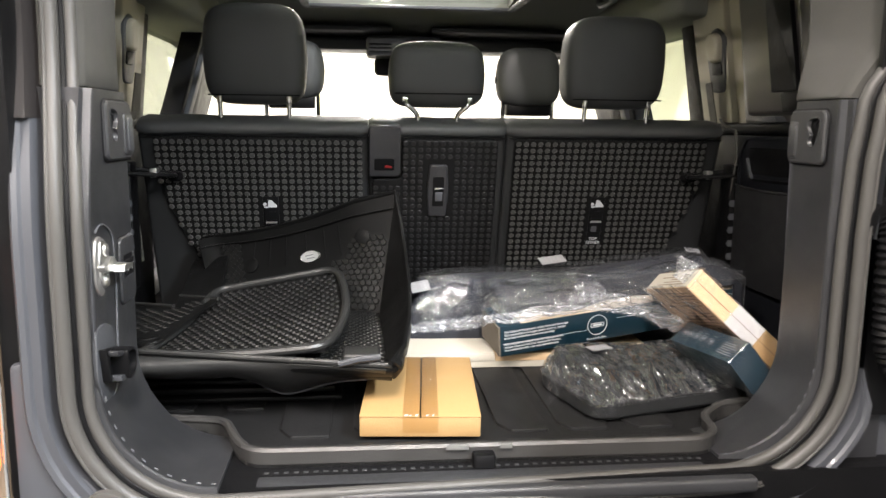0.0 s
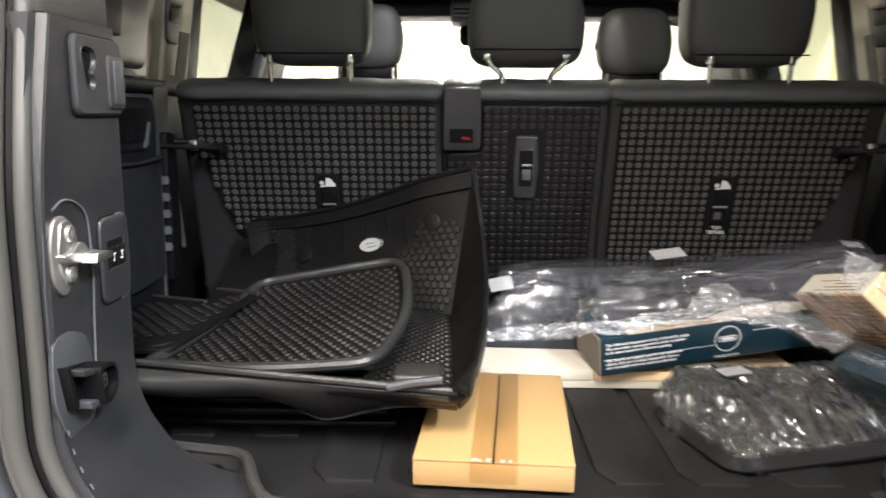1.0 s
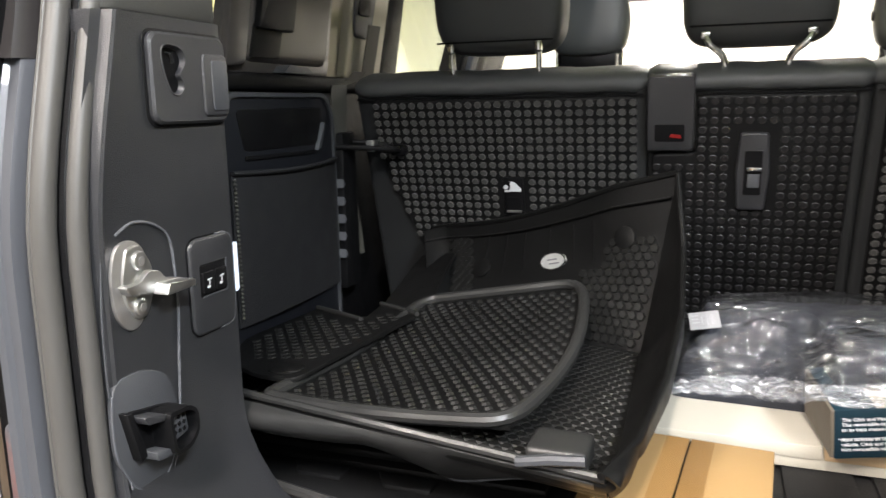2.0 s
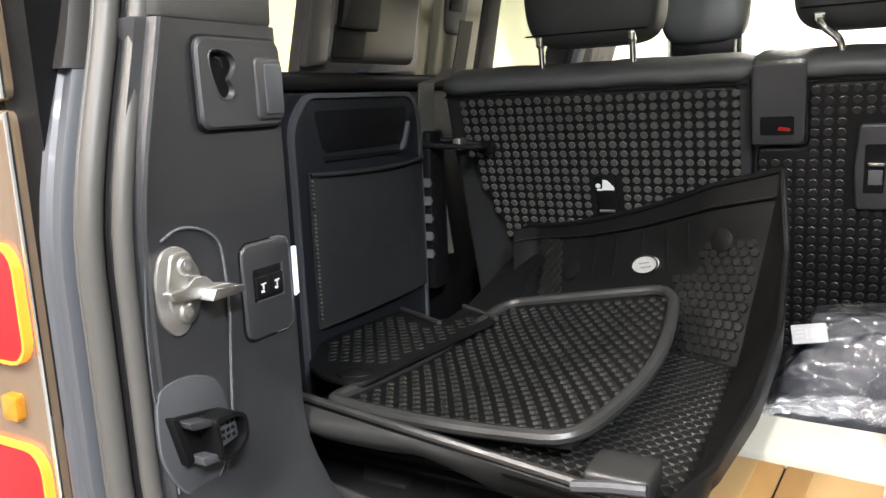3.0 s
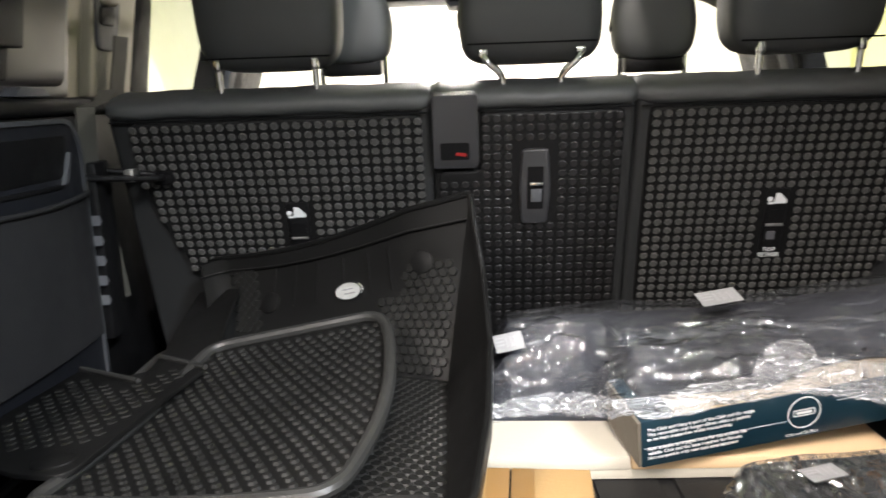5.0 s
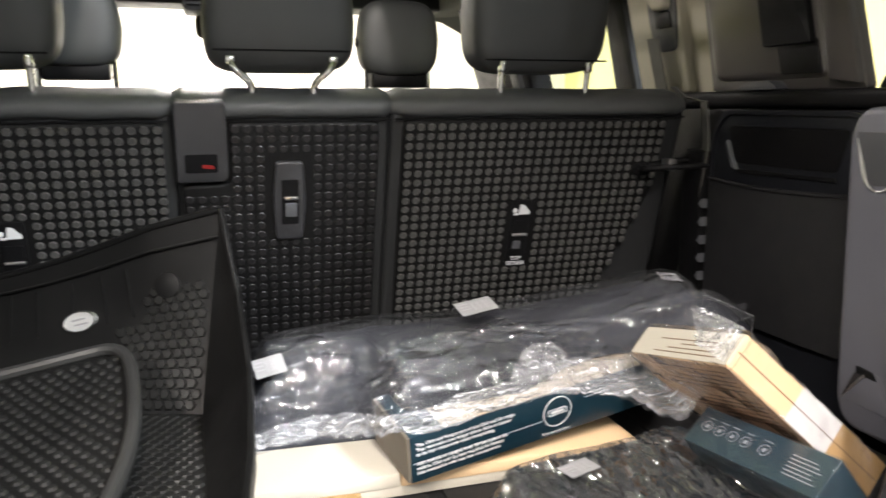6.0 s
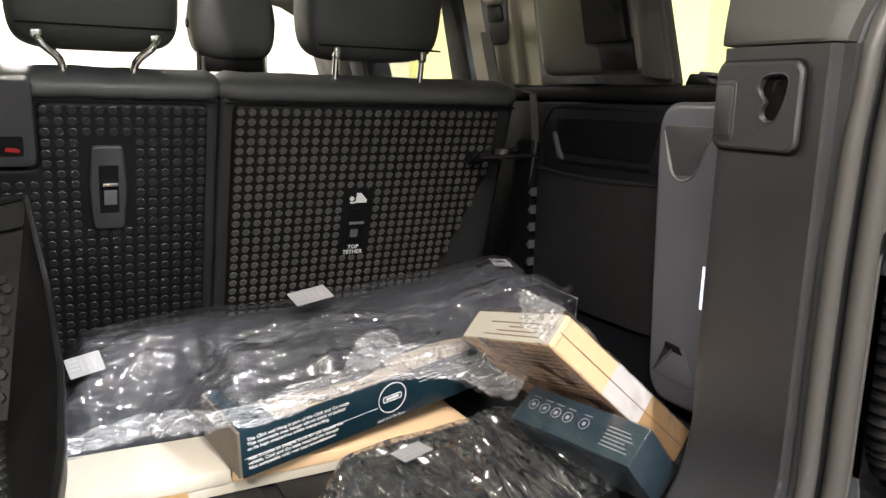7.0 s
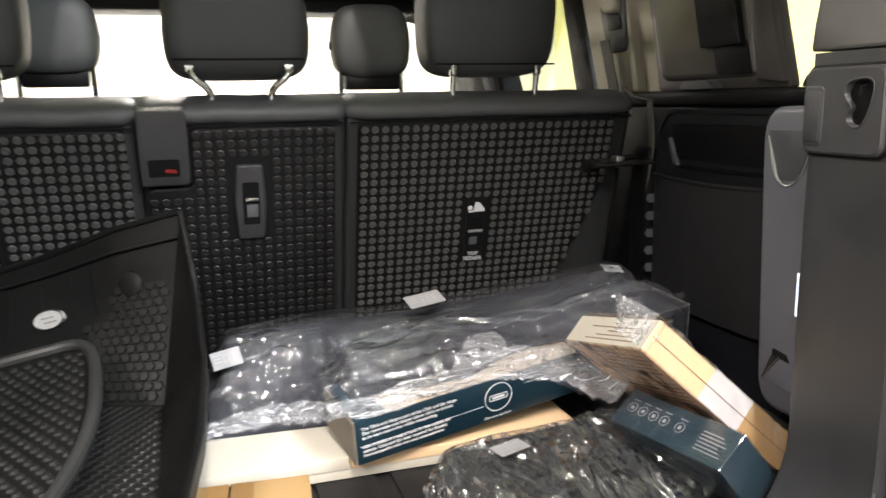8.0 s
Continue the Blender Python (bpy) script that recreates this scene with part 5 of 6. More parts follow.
# ---- front seats ----
for xa, xb, z0, z1 in ((-0.505, -0.288, 1.322, 1.512), (0.286, 0.506, 1.306, 1.502)):
    xc, zc, w, h = (xa + xb) / 2, (z0 + z1) / 2, (xb - xa) / 2, (z1 - z0) / 2
    fs = thing("front_seat", (xc, 2.65, 0.795), "black leather front seat with a rounded headrest", "car seat", "front seats")

    def egg(u, v, xc=xc, zc=zc, w=w, h=h):
        th, ph = 2 * math.pi * u, math.pi * (v - 0.5)
        sp = lambda c, e: math.copysign(abs(c) ** e, c)
        z = sp(math.sin(ph), 0.5)
        k = 1 - 0.10 * max(0, z) - 0.06 * max(0, -z)
        return Vector((xc + w * k * sp(math.cos(ph), 0.5) * sp(math.cos(th), 0.5), 2.69 + 0.06 * sp(math.cos(ph), 0.5) * sp(math.sin(th), 0.6), zc + h * z))
    hr = part("headrest", sheet(egg, 40, 28), LEATHER, fs, "", 80)
    bmesh_fix(hr)
    part("post_bracket", box((xc - 0.075, 2.66, z0 - 0.030), (xc + 0.075, 2.71, z0 + 0.012), 0.006), TRIM_BLACK, hr)
    for sgn in (-1, 1):
        part("post", tube([(xc + sgn * 0.085, 2.685, z0 + 0.02), (xc + sgn * 0.085, 2.695, z0 - 0.09)], 0.007, 10), CHROME, hr)
    part("backrest", box((xc - 0.25, 2.62, 0.85), (xc + 0.25, 2.78, 1.268), 0.05, 4), LEATHER, fs)
    part("seat_base", box((xc - 0.25, 2.7, 0.795), (xc + 0.25, 3.1, 0.90), 0.04, 3), LEATHER, fs)
    part("side_button", tube([(xa + 0.004, 2.69, zc - 0.01), (xa - 0.003, 2.69, zc - 0.01)], 0.012, 14), TRIM_BLACK, hr)

# ---- boot liner ----
ln = thing("boot_liner", (0, 1.4, 0.795), "black ribbed rubber boot liner with a raised rim", "floor liner")
LIN = [(-0.312, 1.020), (0.300, 1.014), (0.332, 1.045), (0.336, 1.100), (0.39, 1.150), (0.64, 1.19), (0.64, 1.84), (-0.64, 1.84), (-0.64, 1.19), (-0.44, 1.150), (-0.365, 1.135), (-0.338, 1.060)]
part("base", slab(rounded(LIN, 0.02), 0.795, 0.800), LINER, ln)
rim_o = rounded(LIN, 0.025, 5)
rim_i = [(x * 0.984, 1.445 + (y - 1.445) * 0.972) for x, y in rim_o]
part("rim", ring_slab(rim_o, rim_i, 0.794, 0.815), LINER_RIM, ln, "raised flat rim")
part("rim_bead", tube([Vector((x, y, 0.8145)) for x, y in [((a + c) / 2, (b + d) / 2) for (a, b), (c, d) in zip(rim_o, rim_i)]], 0.0065, 8, True), LINER_RIM, ln)
for k, x in enumerate((-0.46, -0.355, -0.25, -0.145, -0.04, 0.065, 0.155, 0.255, 0.36, 0.465)):
    w0 = 0.036
    y0 = 1.10 if abs(x) < 0.31 else 1.215
    part("rib", slab(rounded([(x - w0, y0 + 0.03), (x - w0 * 0.5, y0), (x + w0, y0), (x + w0, 1.80), (x - w0, 1.80)], 0.004), 0.799, 0.8045, None, 0.002), LINER, ln)
for k in range(8):
    x = -0.285 + 0.078 * k
    part("front_rib", slab(rounded([(x, 1.045), (x + 0.060, 1.045), (x + 0.054, 1.072), (x + 0.006, 1.072)], 0.003), 0.799, 0.804, None, 0.002), LINER, ln)
for x0, x1 in ((-0.060, -0.028), (0.012, 0.030)):
    part("pale_patch", slab(rounded([(x0, 1.0130), (x1, 1.0120), (x1, 1.0165), (x0 + 0.012, 1.0165)], 0.002), 0.8150, 0.8212, None, 0.001), LINER_PALE, ln, "pale patch on the rim")
tab = part("pull_tab", slab(rrect(-0.024, 0.996, 0.006, 1.018, 0.005), 0.796, 0.8130, None, 0.004), TRIM_BLACK, ln, "black latch tab in the rim")

# ---- tan cardboard box ----
CB = frame_of((-0.172, 1.086, 0.8065), (0.169, -0.0135, 0), (0.034, 0.275, 0))
cb = thing("cardboard_box", (-0.07, 1.22, 0.8065), "flat tan cardboard box sealed with clear tape", "box")
part("carton", box((0, 0, 0), (0.169, 0.278, 0.0275), 0.0014, 2, CB), KRAFT, cb)
part("lid_flap", box((-0.0004, -0.0004, 0.0277), (0.0836, 0.2782, 0.0302), 0.0010, 2, CB), KRAFT, cb)
part("lid_flap", box((0.0856, -0.0004, 0.0277), (0.1694, 0.2782, 0.0302), 0.0010, 2, CB), KRAFT, cb)
part("seam_gap", box((0.0834, 0.001, 0.0272), (0.0858, 0.277, 0.0280), 0, 1, CB), TRIM_BLACK, cb)
tape = join(sheet(lambda u, v: CB @ Vector((0.060 + 0.050 * u, 0.278 * v, 0.0305 + 0.0003 * math.sin(9 * u + 14 * v))), 6, 24), sheet(lambda u, v: CB @ Vector((0.060 + 0.050 * u, -0.0008, 0.0302 - 0.024 * v)), 2, 4))
part("tape", tape, TAPE, cb, "strip of clear parcel tape")
for a, b, c in ((0.062, 0.0040, 0.005), (0.069, 0.0024, 0.003), (0.077, 0.0034, 0.006), (0.092, 0.0030, 0.004), (0.101, 0.0022, 0.005)):
    part("tape_fray", slab([(a, -0.001), (a + b, -0.001), (a + b * 1.5, c), (a + 0.001, c * 0.8)], 0.0308, 0.0312, CB), PAPER, cb, "frayed tape end")

# ---- white flat carton ----
wc = thing("white_carton", (0.12, 1.52, 0.8045), "flat white carton lying on the boot liner", "box")
WC = frame_of((-0.135, 1.385, 0.8055), (1, 0.0, 0), (0, 1, 0))
part("tray", box((0, 0, 0), (0.50, 0.29, 0.018), 0.0015, 2, WC), WHITE_CARD, wc)
part("lid", box((-0.002, -0.002, 0.012), (0.205, 0.292, 0.0285), 0.002, 2, WC), WHITE_CARD, wc)
part("lid_flap", box((0.206, -0.002, 0.012), (0.502, 0.292, 0.0265), 0.002, 2, WC), KRAFT_PALE, wc, "cream carton flap")

# ---- dark teal hanger box ----
HB = frame_of((0.0762, 1.357, 0.8331), (0.9816, 0.1622, 0.1011), (-0.0772, -0.1477, 0.986))
hb = thing("hanger_box", (0.3, 1.42, 0.835), "long dark teal carton with white printed text", "box")
HL, HH, HD = 0.49, 0.0575, 0.095
part("sleeve", box((0.0, 0, -HD), (HL, HH, 0), 0.0015, 2, HB), TEAL_CARD, hb)
part("top_panel", box((0.040, HH - 0.001, -HD + 0.001), (HL - 0.001, HH + 0.0006, -0.0012), 0, 1, HB), CREAM_CARD, hb, "cream top panel")
part("end_flap", box((-0.0035, 0.001, -HD + 0.001), (0.0008, HH - 0.001, -0.001), 0.0006, 1, HB), CARD_SHADED, hb, "plain end flap, its shadow put into the brown")
lines = ["The Click and Hang is part of the Click and Go range.", "This removable coat hanger allows shirts or jackets", "to be kept crease-free whilst transporting.", "", "Also includes an integral hook for use outside the", "vehicle. Click and Go base required for fitment.", "Not compatible with rear seat entertainment."]
txt = [lettering(w, 0.0056, HB @ Matrix.Translation((0.007, 0.0440 - 0.0058 * i, 0.0002)), 0.00012) for i, w in enumerate(lines) if w]
part("text", join(*txt), WHITE_INK, hb, "white printed description")
part("base_words", lettering("Click and Go Base", 0.0052, HB @ Matrix.Translation((0.166, 0.0035, 0.0002))), WHITE_INK, hb)
CY = 0.031
for cx in (0.187, 0.357, 0.457):
    ringo = [(cx + 0.0195 * math.cos(2 * math.pi * i / 40), CY + 0.0195 * math.sin(2 * math.pi * i / 40)) for i in range(40)]
    ringi = [(cx + 0.0185 * math.cos(2 * math.pi * i / 40), CY + 0.0185 * math.sin(2 * math.pi * i / 40)) for i in range(40)]
    mark = join(ring_slab(ringo, ringi, 0.0, 0.0004, HB), ring_slab(rrect(cx - 0.013, CY - 0.004, cx + 0.013, CY + 0.004, 0.002, 3), rrect(cx - 0.012, CY - 0.003, cx + 0.012, CY + 0.003, 0.0015, 3), 0.0, 0.0004, HB), slab(rrect(cx - 0.009, CY - 0.0015, cx + 0.009, CY + 0.0015, 0.001, 2), 0, 0.0004, HB))
    part("round_mark", mark, WHITE_INK, hb, "white round line mark")
part("rule_line", join(slab([(0.225, 0.0380), (0.26, 0.0380), (0.26, 0.0387), (0.225, 0.0387)], 0, 0.0004, HB), slab([(0.003, 0.0235), (0.166, 0.0235), (0.166, 0.0239), (0.003, 0.0239)], 0, 0.0003, HB)), WHITE_INK, hb)

f = part("film_end", box((0.395, -0.001, -HD - 0.001), (0.4945, HH + 0.020, 0.0012), 0.0015, 1, HB), FILM_FLAT, hb, "loose clear film past the carton's end")
f.visible_shadow = False
seam = [HB @ Vector(p) for p in ((0.400, HH + 0.020, 0.0012), (0.4945, HH + 0.0205, 0.0012), (0.4945, -0.001, 0.0012))]
part("film_seam", join(tube(seam, 0.0007, 6), tube([HB @ Vector((0.4945, HH + 0.020, 0.0012)), HB @ Vector((0.4945, HH + 0.019, -HD))], 0.0006, 6)), FILM_MILKY, hb, "pale welded film edge")

# ---- bagged seat organiser ----
def bag_front(u):
    """How far the pack reaches forward of its ridge; over the carton it spills furthest."""
    t = min(1, max(0, (u - 0.240) / 0.035))
    r = min(1, max(0, (u - 0.46) / 0.2))
    return 0.078 + 0.082 * t * t * (3 - 2 * t) - 0.045 * r * r * (3 - 2 * r)


def bag_top(x, y):
    """The height of the fabric pack over the cartons."""
    u = (x + 0.095) / 0.645
    ridge = 0.930 + 0.062 * min(1, max(0, u)) ** 0.9 + 0.006 * math.sin(9 * u)
    yc = 1.565 - 0.03 * u
    t = (y - yc) / (bag_front(u) if y < yc else 0.10)
    fall = max(0.0, 1 - abs(t) ** 2.4) ** 0.6
    e = min(1, max(0, u / 0.06)) ** 0.5 * min(1, max(0, (1 - u) / 0.07)) ** 0.5
    floor_z = 0.835 + 0.02 * u
    if x > 0.06:
        floor_z = max(floor_z, (0.893 + 0.103 * (x - 0.072) + 0.15 * (y - 1.3485)) if 1.343 + 0.165 * (x - 0.072) < y < 1.46 else 0)
    return floor_z + max(0.0, ridge - floor_z) * fall * e


def fold(x, y, f, s):
    return noise.fractal(Vector((x * f, y * f * 1.3, s)), 0.8, 2.0, 4)


def crumple(a, b, f, s, m=0.25):
    """Sharp folds with flat flanks, running along b, that wander and fade in and out."""
    p = a * f + 0.8 * noise.noise(Vector((b * 7, a * 9, s))) + 0.10 * noise.noise(Vector((b * 19, a * 27, s + 2)))
    return abs(p % 1.0 - 0.5) * 2 * min(1.0, max(0.0, m + 1.5 * noise.noise(Vector((b * 11 + 7, a * 14, s + 3)))))


og = thing("bagged_organiser", (0.22, 1.55, 0.835), "black fabric seat organiser in a crumpled clear plastic bag", "organiser")


def pack(u, v):
    x = -0.095 + 0.645 * u
    yf = 1.565 - 0.03 * u - bag_front(u) - 0.002
    y = yf + (1.672 - yf) * v
    return Vector((x, y, bag_top(x, y) - 0.006 + 0.005 * fold(u * 6, v * 2.5, 1.0, 3)))


part("fabric_pack", sheet(pack, 100, 60, 0.004), FABRIC, og, "folded black fabric", 70)


def film_surface(u, v):
    x = -0.103 + 0.672 * u + 0.004 * fold(u * 5, v * 5, 1, 8)
    k = min(len(HEM) - 2, max(i for i in range(len(HEM)) if HEM[i][0] <= max(x, HEM[0][0])))
    t = min(1, max(0, (x - HEM[k][0]) / (HEM[k + 1][0] - HEM[k][0])))
    t = t * t * (3 - 2 * t)
    front, hem_z = HEM[k][1] + (HEM[k + 1][1] - HEM[k][1]) * t, HEM[k][2] + (HEM[k + 1][2] - HEM[k][2]) * t
    y = front + (1.705 - front) * v
    base = bag_top(x, y)
    ramp = hem_z + (bag_top(x, 1.52) - hem_z) * min(1, v / 0.45) ** 1.2 if v < 0.45 else 0
    z = max(base + 0.004, ramp)
    loose = (0.22 + 0.78 * max(0, 1 - v * 2.2)) * (0.55 + 0.45 * min(1, u / 0.3))
    w2 = fold(u * 24 - v * 8, v * 14 + u * 6, 1.0, 5)
    crease = 0.009 * crumple(0.4 * x + 0.9 * y, x, 42, 2) + 0.005 * crumple(y - 0.35 * x, x, 80, 6) + 0.005 * crumple(x + 0.25 * y, y, 46, 9, 0.1) + 0.0025 * crumple(0.7 * x - 0.7 * y, x + y, 120, 4) + 0.007 * noise.noise(Vector((u * 5, v * 4, 3)))
    return Vector((x, y + 0.006 * w2 * max(0, 1 - v * 4) * 0.5, z + 0.002 + crease * loose))


HEM = [(-0.12, 1.440, 0.848), (-0.078, 1.440, 0.848), (-0.011, 1.448, 0.849), (0.031, 1.405, 0.866), (0.050, 1.350, 0.889), (0.075, 1.336, 0.893), (0.105, 1.339, 0.897), (0.182, 1.351, 0.905), (0.241, 1.360, 0.911), (0.30, 1.350, 0.905), (0.375, 1.312, 0.878), (0.42, 1.33, 0.905), (0.48, 1.40, 0.95), (0.60, 1.46, 0.93)]
f = part("clear_bag", sheet(film_surface, 400, 170), FILM, og, "crumpled clear plastic film", 75)
f.visible_shadow = False


def bunch(u, v):
    """Film gathered in loose folds along the bag's mouth, on top of the first layer."""
    uu = 0.01 + 0.77 * u
    vv = (0.13 + 0.10 * min(1, max(0, (uu - 0.45) / 0.10))) * v * (0.8 + 0.35 * noise.noise(Vector((u * 7, 2.2, 0))))
    p = film_surface(uu, vv)
    lift = 0.003 + 0.008 * crumple(p.y - 0.5 * p.x, p.x, 45, 4) + 0.005 * crumple(p.y + 0.3 * p.x, p.x, 80, 1) + 0.007 * crumple(p.x - 0.3 * p.y, p.y, 42, 2.7) + 0.003 * noise.noise(Vector((u * 7, v * 2, 5)))
    edge = 0.006 * noise.noise(Vector((u * 26, 0.5, 1.5))) * (1 - v)
    return p + Vector((0.006 * noise.noise(Vector((u * 20, v * 3, 0))), -0.003 + edge, max(0.0015, lift) * (0.35 + 0.65 * math.sin(math.pi * min(1, v + 0.12)))))


f = part("gathered_hem", sheet(bunch, 300, 50), FILM_MILKY, og, "milky gathered film along the bag's mouth", 75)
f.visible_shadow = False


def slack(u, v):
    """A loose layer over the front of the pack, in larger folds."""
    uu = 0.015 + 0.86 * u
    vv = (0.40 + 0.10 * noise.noise(Vector((u * 5, 1.2, 3)))) * v
    p = film_surface(uu, vv)
    lift = 0.004 + 0.010 * crumple(p.y - 0.4 * p.x, p.x, 30, 11, 0.4) + 0.006 * crumple(p.y + 0.5 * p.x, p.x, 52, 12, 0.3) + 0.006 * noise.noise(Vector((u * 9, v * 3, 6)))
    return p + Vector((0.0, -0.004 * (1 - v), max(0.002, lift) * (0.3 + 0.7 * math.sin(math.pi * min(1, 0.15 + 0.85 * v)))))


f = part("slack_film", sheet(slack, 260, 90), FILM_FOLDS, og, "loose folds of clear film", 75)
f.visible_shadow = False


def sticker(parent, centre, ex, ey, w, h):
    m = frame_of(centre, ex, ey)
    s = part("label", slab(rrect(-w / 2, -h / 2, w / 2, h / 2, 0.001, 2), 0, 0.0006, m), LABEL_PAPER, parent, "white paper barcode label")
    bars = [slab([(-w * 0.1 + w * 0.055 * i, -h * 0.3), (-w * 0.1 + w * 0.055 * i + w * (0.015 if i % 3 else 0.035), -h * 0.3), (-w * 0.1 + w * 0.055 * i + w * (0.015 if i % 3 else 0.035), h * 0.3), (-w * 0.1 + w * 0.055 * i, h * 0.3)], 0.0006, 0.0009, m) for i in range(9)]
    bars += [slab([(-w * 0.42, h * (0.25 - 0.2 * i)), (-w * 0.16, h * (0.25 - 0.2 * i)), (-w * 0.16, h * (0.32 - 0.2 * i)), (-w * 0.42, h * (0.32 - 0.2 * i))], 0.0006, 0.0009, m) for i in range(3)]
    part("print", join(*bars), PRINT_GREY, s, "grey printed bars")


sticker(og, (0.200, 1.503, 0.982), (1, 0.12, 0.12), (0.25, 0.95, 0.32), 0.050, 0.030)
sticker(og, (-0.058, 1.493, 0.934), (1, 0.12, 0.16), (0.1, 0.75, 0.6), 0.036, 0.026)
sticker(og, (0.490, 1.520, 0.996), (1, -0.25, -0.12), (0.3, 1, 0.12), 0.028, 0.032)

# ---- bagged black case ----
CS = frame_of((0.172, 1.122, 0.8055), (0.285, 0.078, 0), (-0.02, 0.17, 0))
cs = thing("bagged_case", (0.3, 1.24, 0.8055), "black soft case wrapped in glossy clear plastic", "case")
CW, CD, CH = 0.292, 0.168, 0.066
CASE_RINGS = [(0.14, 0.15, 0.10, 0.105, 1), (0.022, 0.266, 0.047, 0.158, 1), (0.018, 0.272, 0.038, 0.161, 0.93), (-0.001, 0.293, -0.010, 0.168, 0.10), (-0.004, 0.296, -0.013, 0.170, 0.0), (-0.003, 0.295, -0.012, 0.169, -0.8), (0.002, 0.290, -0.008, 0.166, -1)]


def case_skin(u, v, grow=0.0):
    """A wedge-shaped case: u round it, v from the middle of its top over the sloping front down to its foot."""
    th = 2 * math.pi * u
    sp = lambda c: math.copysign(abs(c) ** 0.22, c)
    stops = (0.0, 0.36, 0.40, 0.62, 0.66, 0.94, 1.0)
    i = max(k for k in range(6) if stops[k] <= v)
    t = (v - stops[i]) / (stops[i + 1] - stops[i])
    x0, x1, y0, y1, k = (a + (b - a) * t for a, b in zip(CASE_RINGS[i], CASE_RINGS[i + 1]))
    p = Vector(((x0 + x1) / 2 + ((x1 - x0) / 2 + grow) * sp(math.cos(th)), (y0 + y1) / 2 + ((y1 - y0) / 2 + grow) * sp(math.sin(th)), 0))
    low = 0.026 + 0.02 * p.y
    top = 0.057 + 0.075 * (p.y - 0.045) - 0.045 * max(0.0, p.x - 0.06) + 0.004 * math.sin(13 * p.x + 2)
    p.z = low + (top - low) * k + grow if k > 0 else low * (1 + k)
    return p


bm = sheet(lambda u, v: case_skin(u, v), 96, 50)
bmesh.ops.remove_doubles(bm, verts=bm.verts[:], dist=0.0004)
bm.transform(CS)
part("case_body", bm, LEATHER_DARK, cs, "wedge-shaped black case", 50)


def wrap(u, v):
    """Film drawn tight over the case: pleats down its sloping sides, loose wrinkles on top."""
    p = case_skin(u, v, 0.0022)
    side = min(1.0, max(0.0, (v - 0.30) / 0.12))
    fade = min(1.0, max(0.0, (0.70 - v) / 0.05))
    pleat = crumple(p.x * 0.95 + p.y * 0.45, p.y + p.z, 62, 3, 0.40) * 0.0075 + crumple(p.x * 0.8 - p.y * 0.9, p.z, 95, 7, 0.2) * 0.0030
    loose = crumple(p.x * 0.35 + p.y, p.x, 46, 5, 0.40) * 0.0070 + crumple(p.x - p.y * 0.5, p.y, 60, 9, 0.25) * 0.0045
    web = 0.012 * max(0.0, 1 - abs(u - 0.545) / 0.025) + 0.010 * max(0.0, 1 - abs(u - 0.93) / 0.03)
    lift = (pleat * side + loose * (1 - side) + web * side * math.sin(math.pi * min(1, max(0, (v - 0.36) / 0.3)))) * (0.15 + 0.85 * fade) + 0.002 * noise.noise(p * 22)
    out = Vector((p.x - CW / 2, p.y - CD / 2, 0)).normalized() * (0.75 * side) + Vector((0, 0, 1 - 0.35 * side))
    return p + out * max(0.0, lift)


bm = sheet(lambda u, v: wrap(u, 0.70 * v), 460, 200)
bm.transform(CS)
f = part("plastic_wrap", bm, FILM_TIGHT, cs, "crinkled clear plastic wrap", 75)
f.visible_shadow = False


def ruffle(c, ex, ey, w, h, seed):
    m = frame_of(c, ex, ey)
    return sheet(lambda u, v: m @ Vector((w * (u - 0.5) * (0.35 + 0.65 * v), h * v, 0.016 * noise.noise(Vector((u * 7, v * 3, seed))) * (0.3 + v) + 0.007 * crumple(u, v, 6, seed, 0.5))), 48, 22)


for c, ex, ey, w, h, sd in ((CS @ Vector((0.0, 0.085, 0.032)), (0.1, 0.6, 0.6), (-1, 0.05, -0.25), 0.085, 0.026, 3.1), (CS @ Vector((CW - 0.006, 0.03, 0.024)), (0, 1, 0.3), (1, -0.15, -0.25), 0.07, 0.050, 7.7), (CS @ Vector((0.020, -0.006, 0.030)), (0.75, -0.6, 0.1), (-0.35, -0.6, -0.75), 0.050, 0.024, 5.0)):
    f = part("wrap_end", ruffle(c, ex, ey, w, h, sd), FILM_FOLDS, cs, "ruffled end of the plastic wrap", 75)
    f.visible_shadow = False
sticker(cs, CS @ Vector((0.085, 0.120, 0.0705)), (1, 0.35, 0.0), (-0.2, 1, 0.07), 0.040, 0.022)

# ---- slanting tan carton in film ----
TB = frame_of((0.339, 1.197, 0.991), (0.7195, -0.1554, -0.6768), (-0.0061, 0.9732, -0.2299))
tb = thing("tan_carton", (0.42, 1.2, 0.83), "tan carton with white band leaning in clear film", "box")
sg = 1 if (TB.to_3x3() @ Vector((0, 0, 1))).z > 0 else -1
TLn, TW, TT = 0.208, 0.170, 0.038


def tbox(x0, y0, x1, y1, z0, z1, r=0.001):
    return box((x0, y0, sg * z0), (x1, y1, sg * z1), r, 1, TB)


part("carton", tbox(0, 0, TLn, TW, 0, TT, 0.0015), KRAFT_PALE, tb)
# Thin overlay in the darkened card gives this face its shade.
part("printed_side", tbox(0.001, 0.001, TLn - 0.001, TW - 0.001, -0.0005, 0.0, 0), CARD_PRINTED_SHADED, tb, "printed side, its shade put into a darker brown")
part("white_band", join(tbox(0.082, -0.0006, 0.140, 0.0, 0.0, TT, 0), tbox(0.082, 0.0, 0.140, TW, TT, TT + 0.0006, 0)), PAPER, tb, "white paper band")
part("end_label", tbox(-0.0007, 0.001, 0.0, TW - 0.001, 0.001, TT - 0.001, 0), WHITE_CARD, tb, "pale printed end panel")
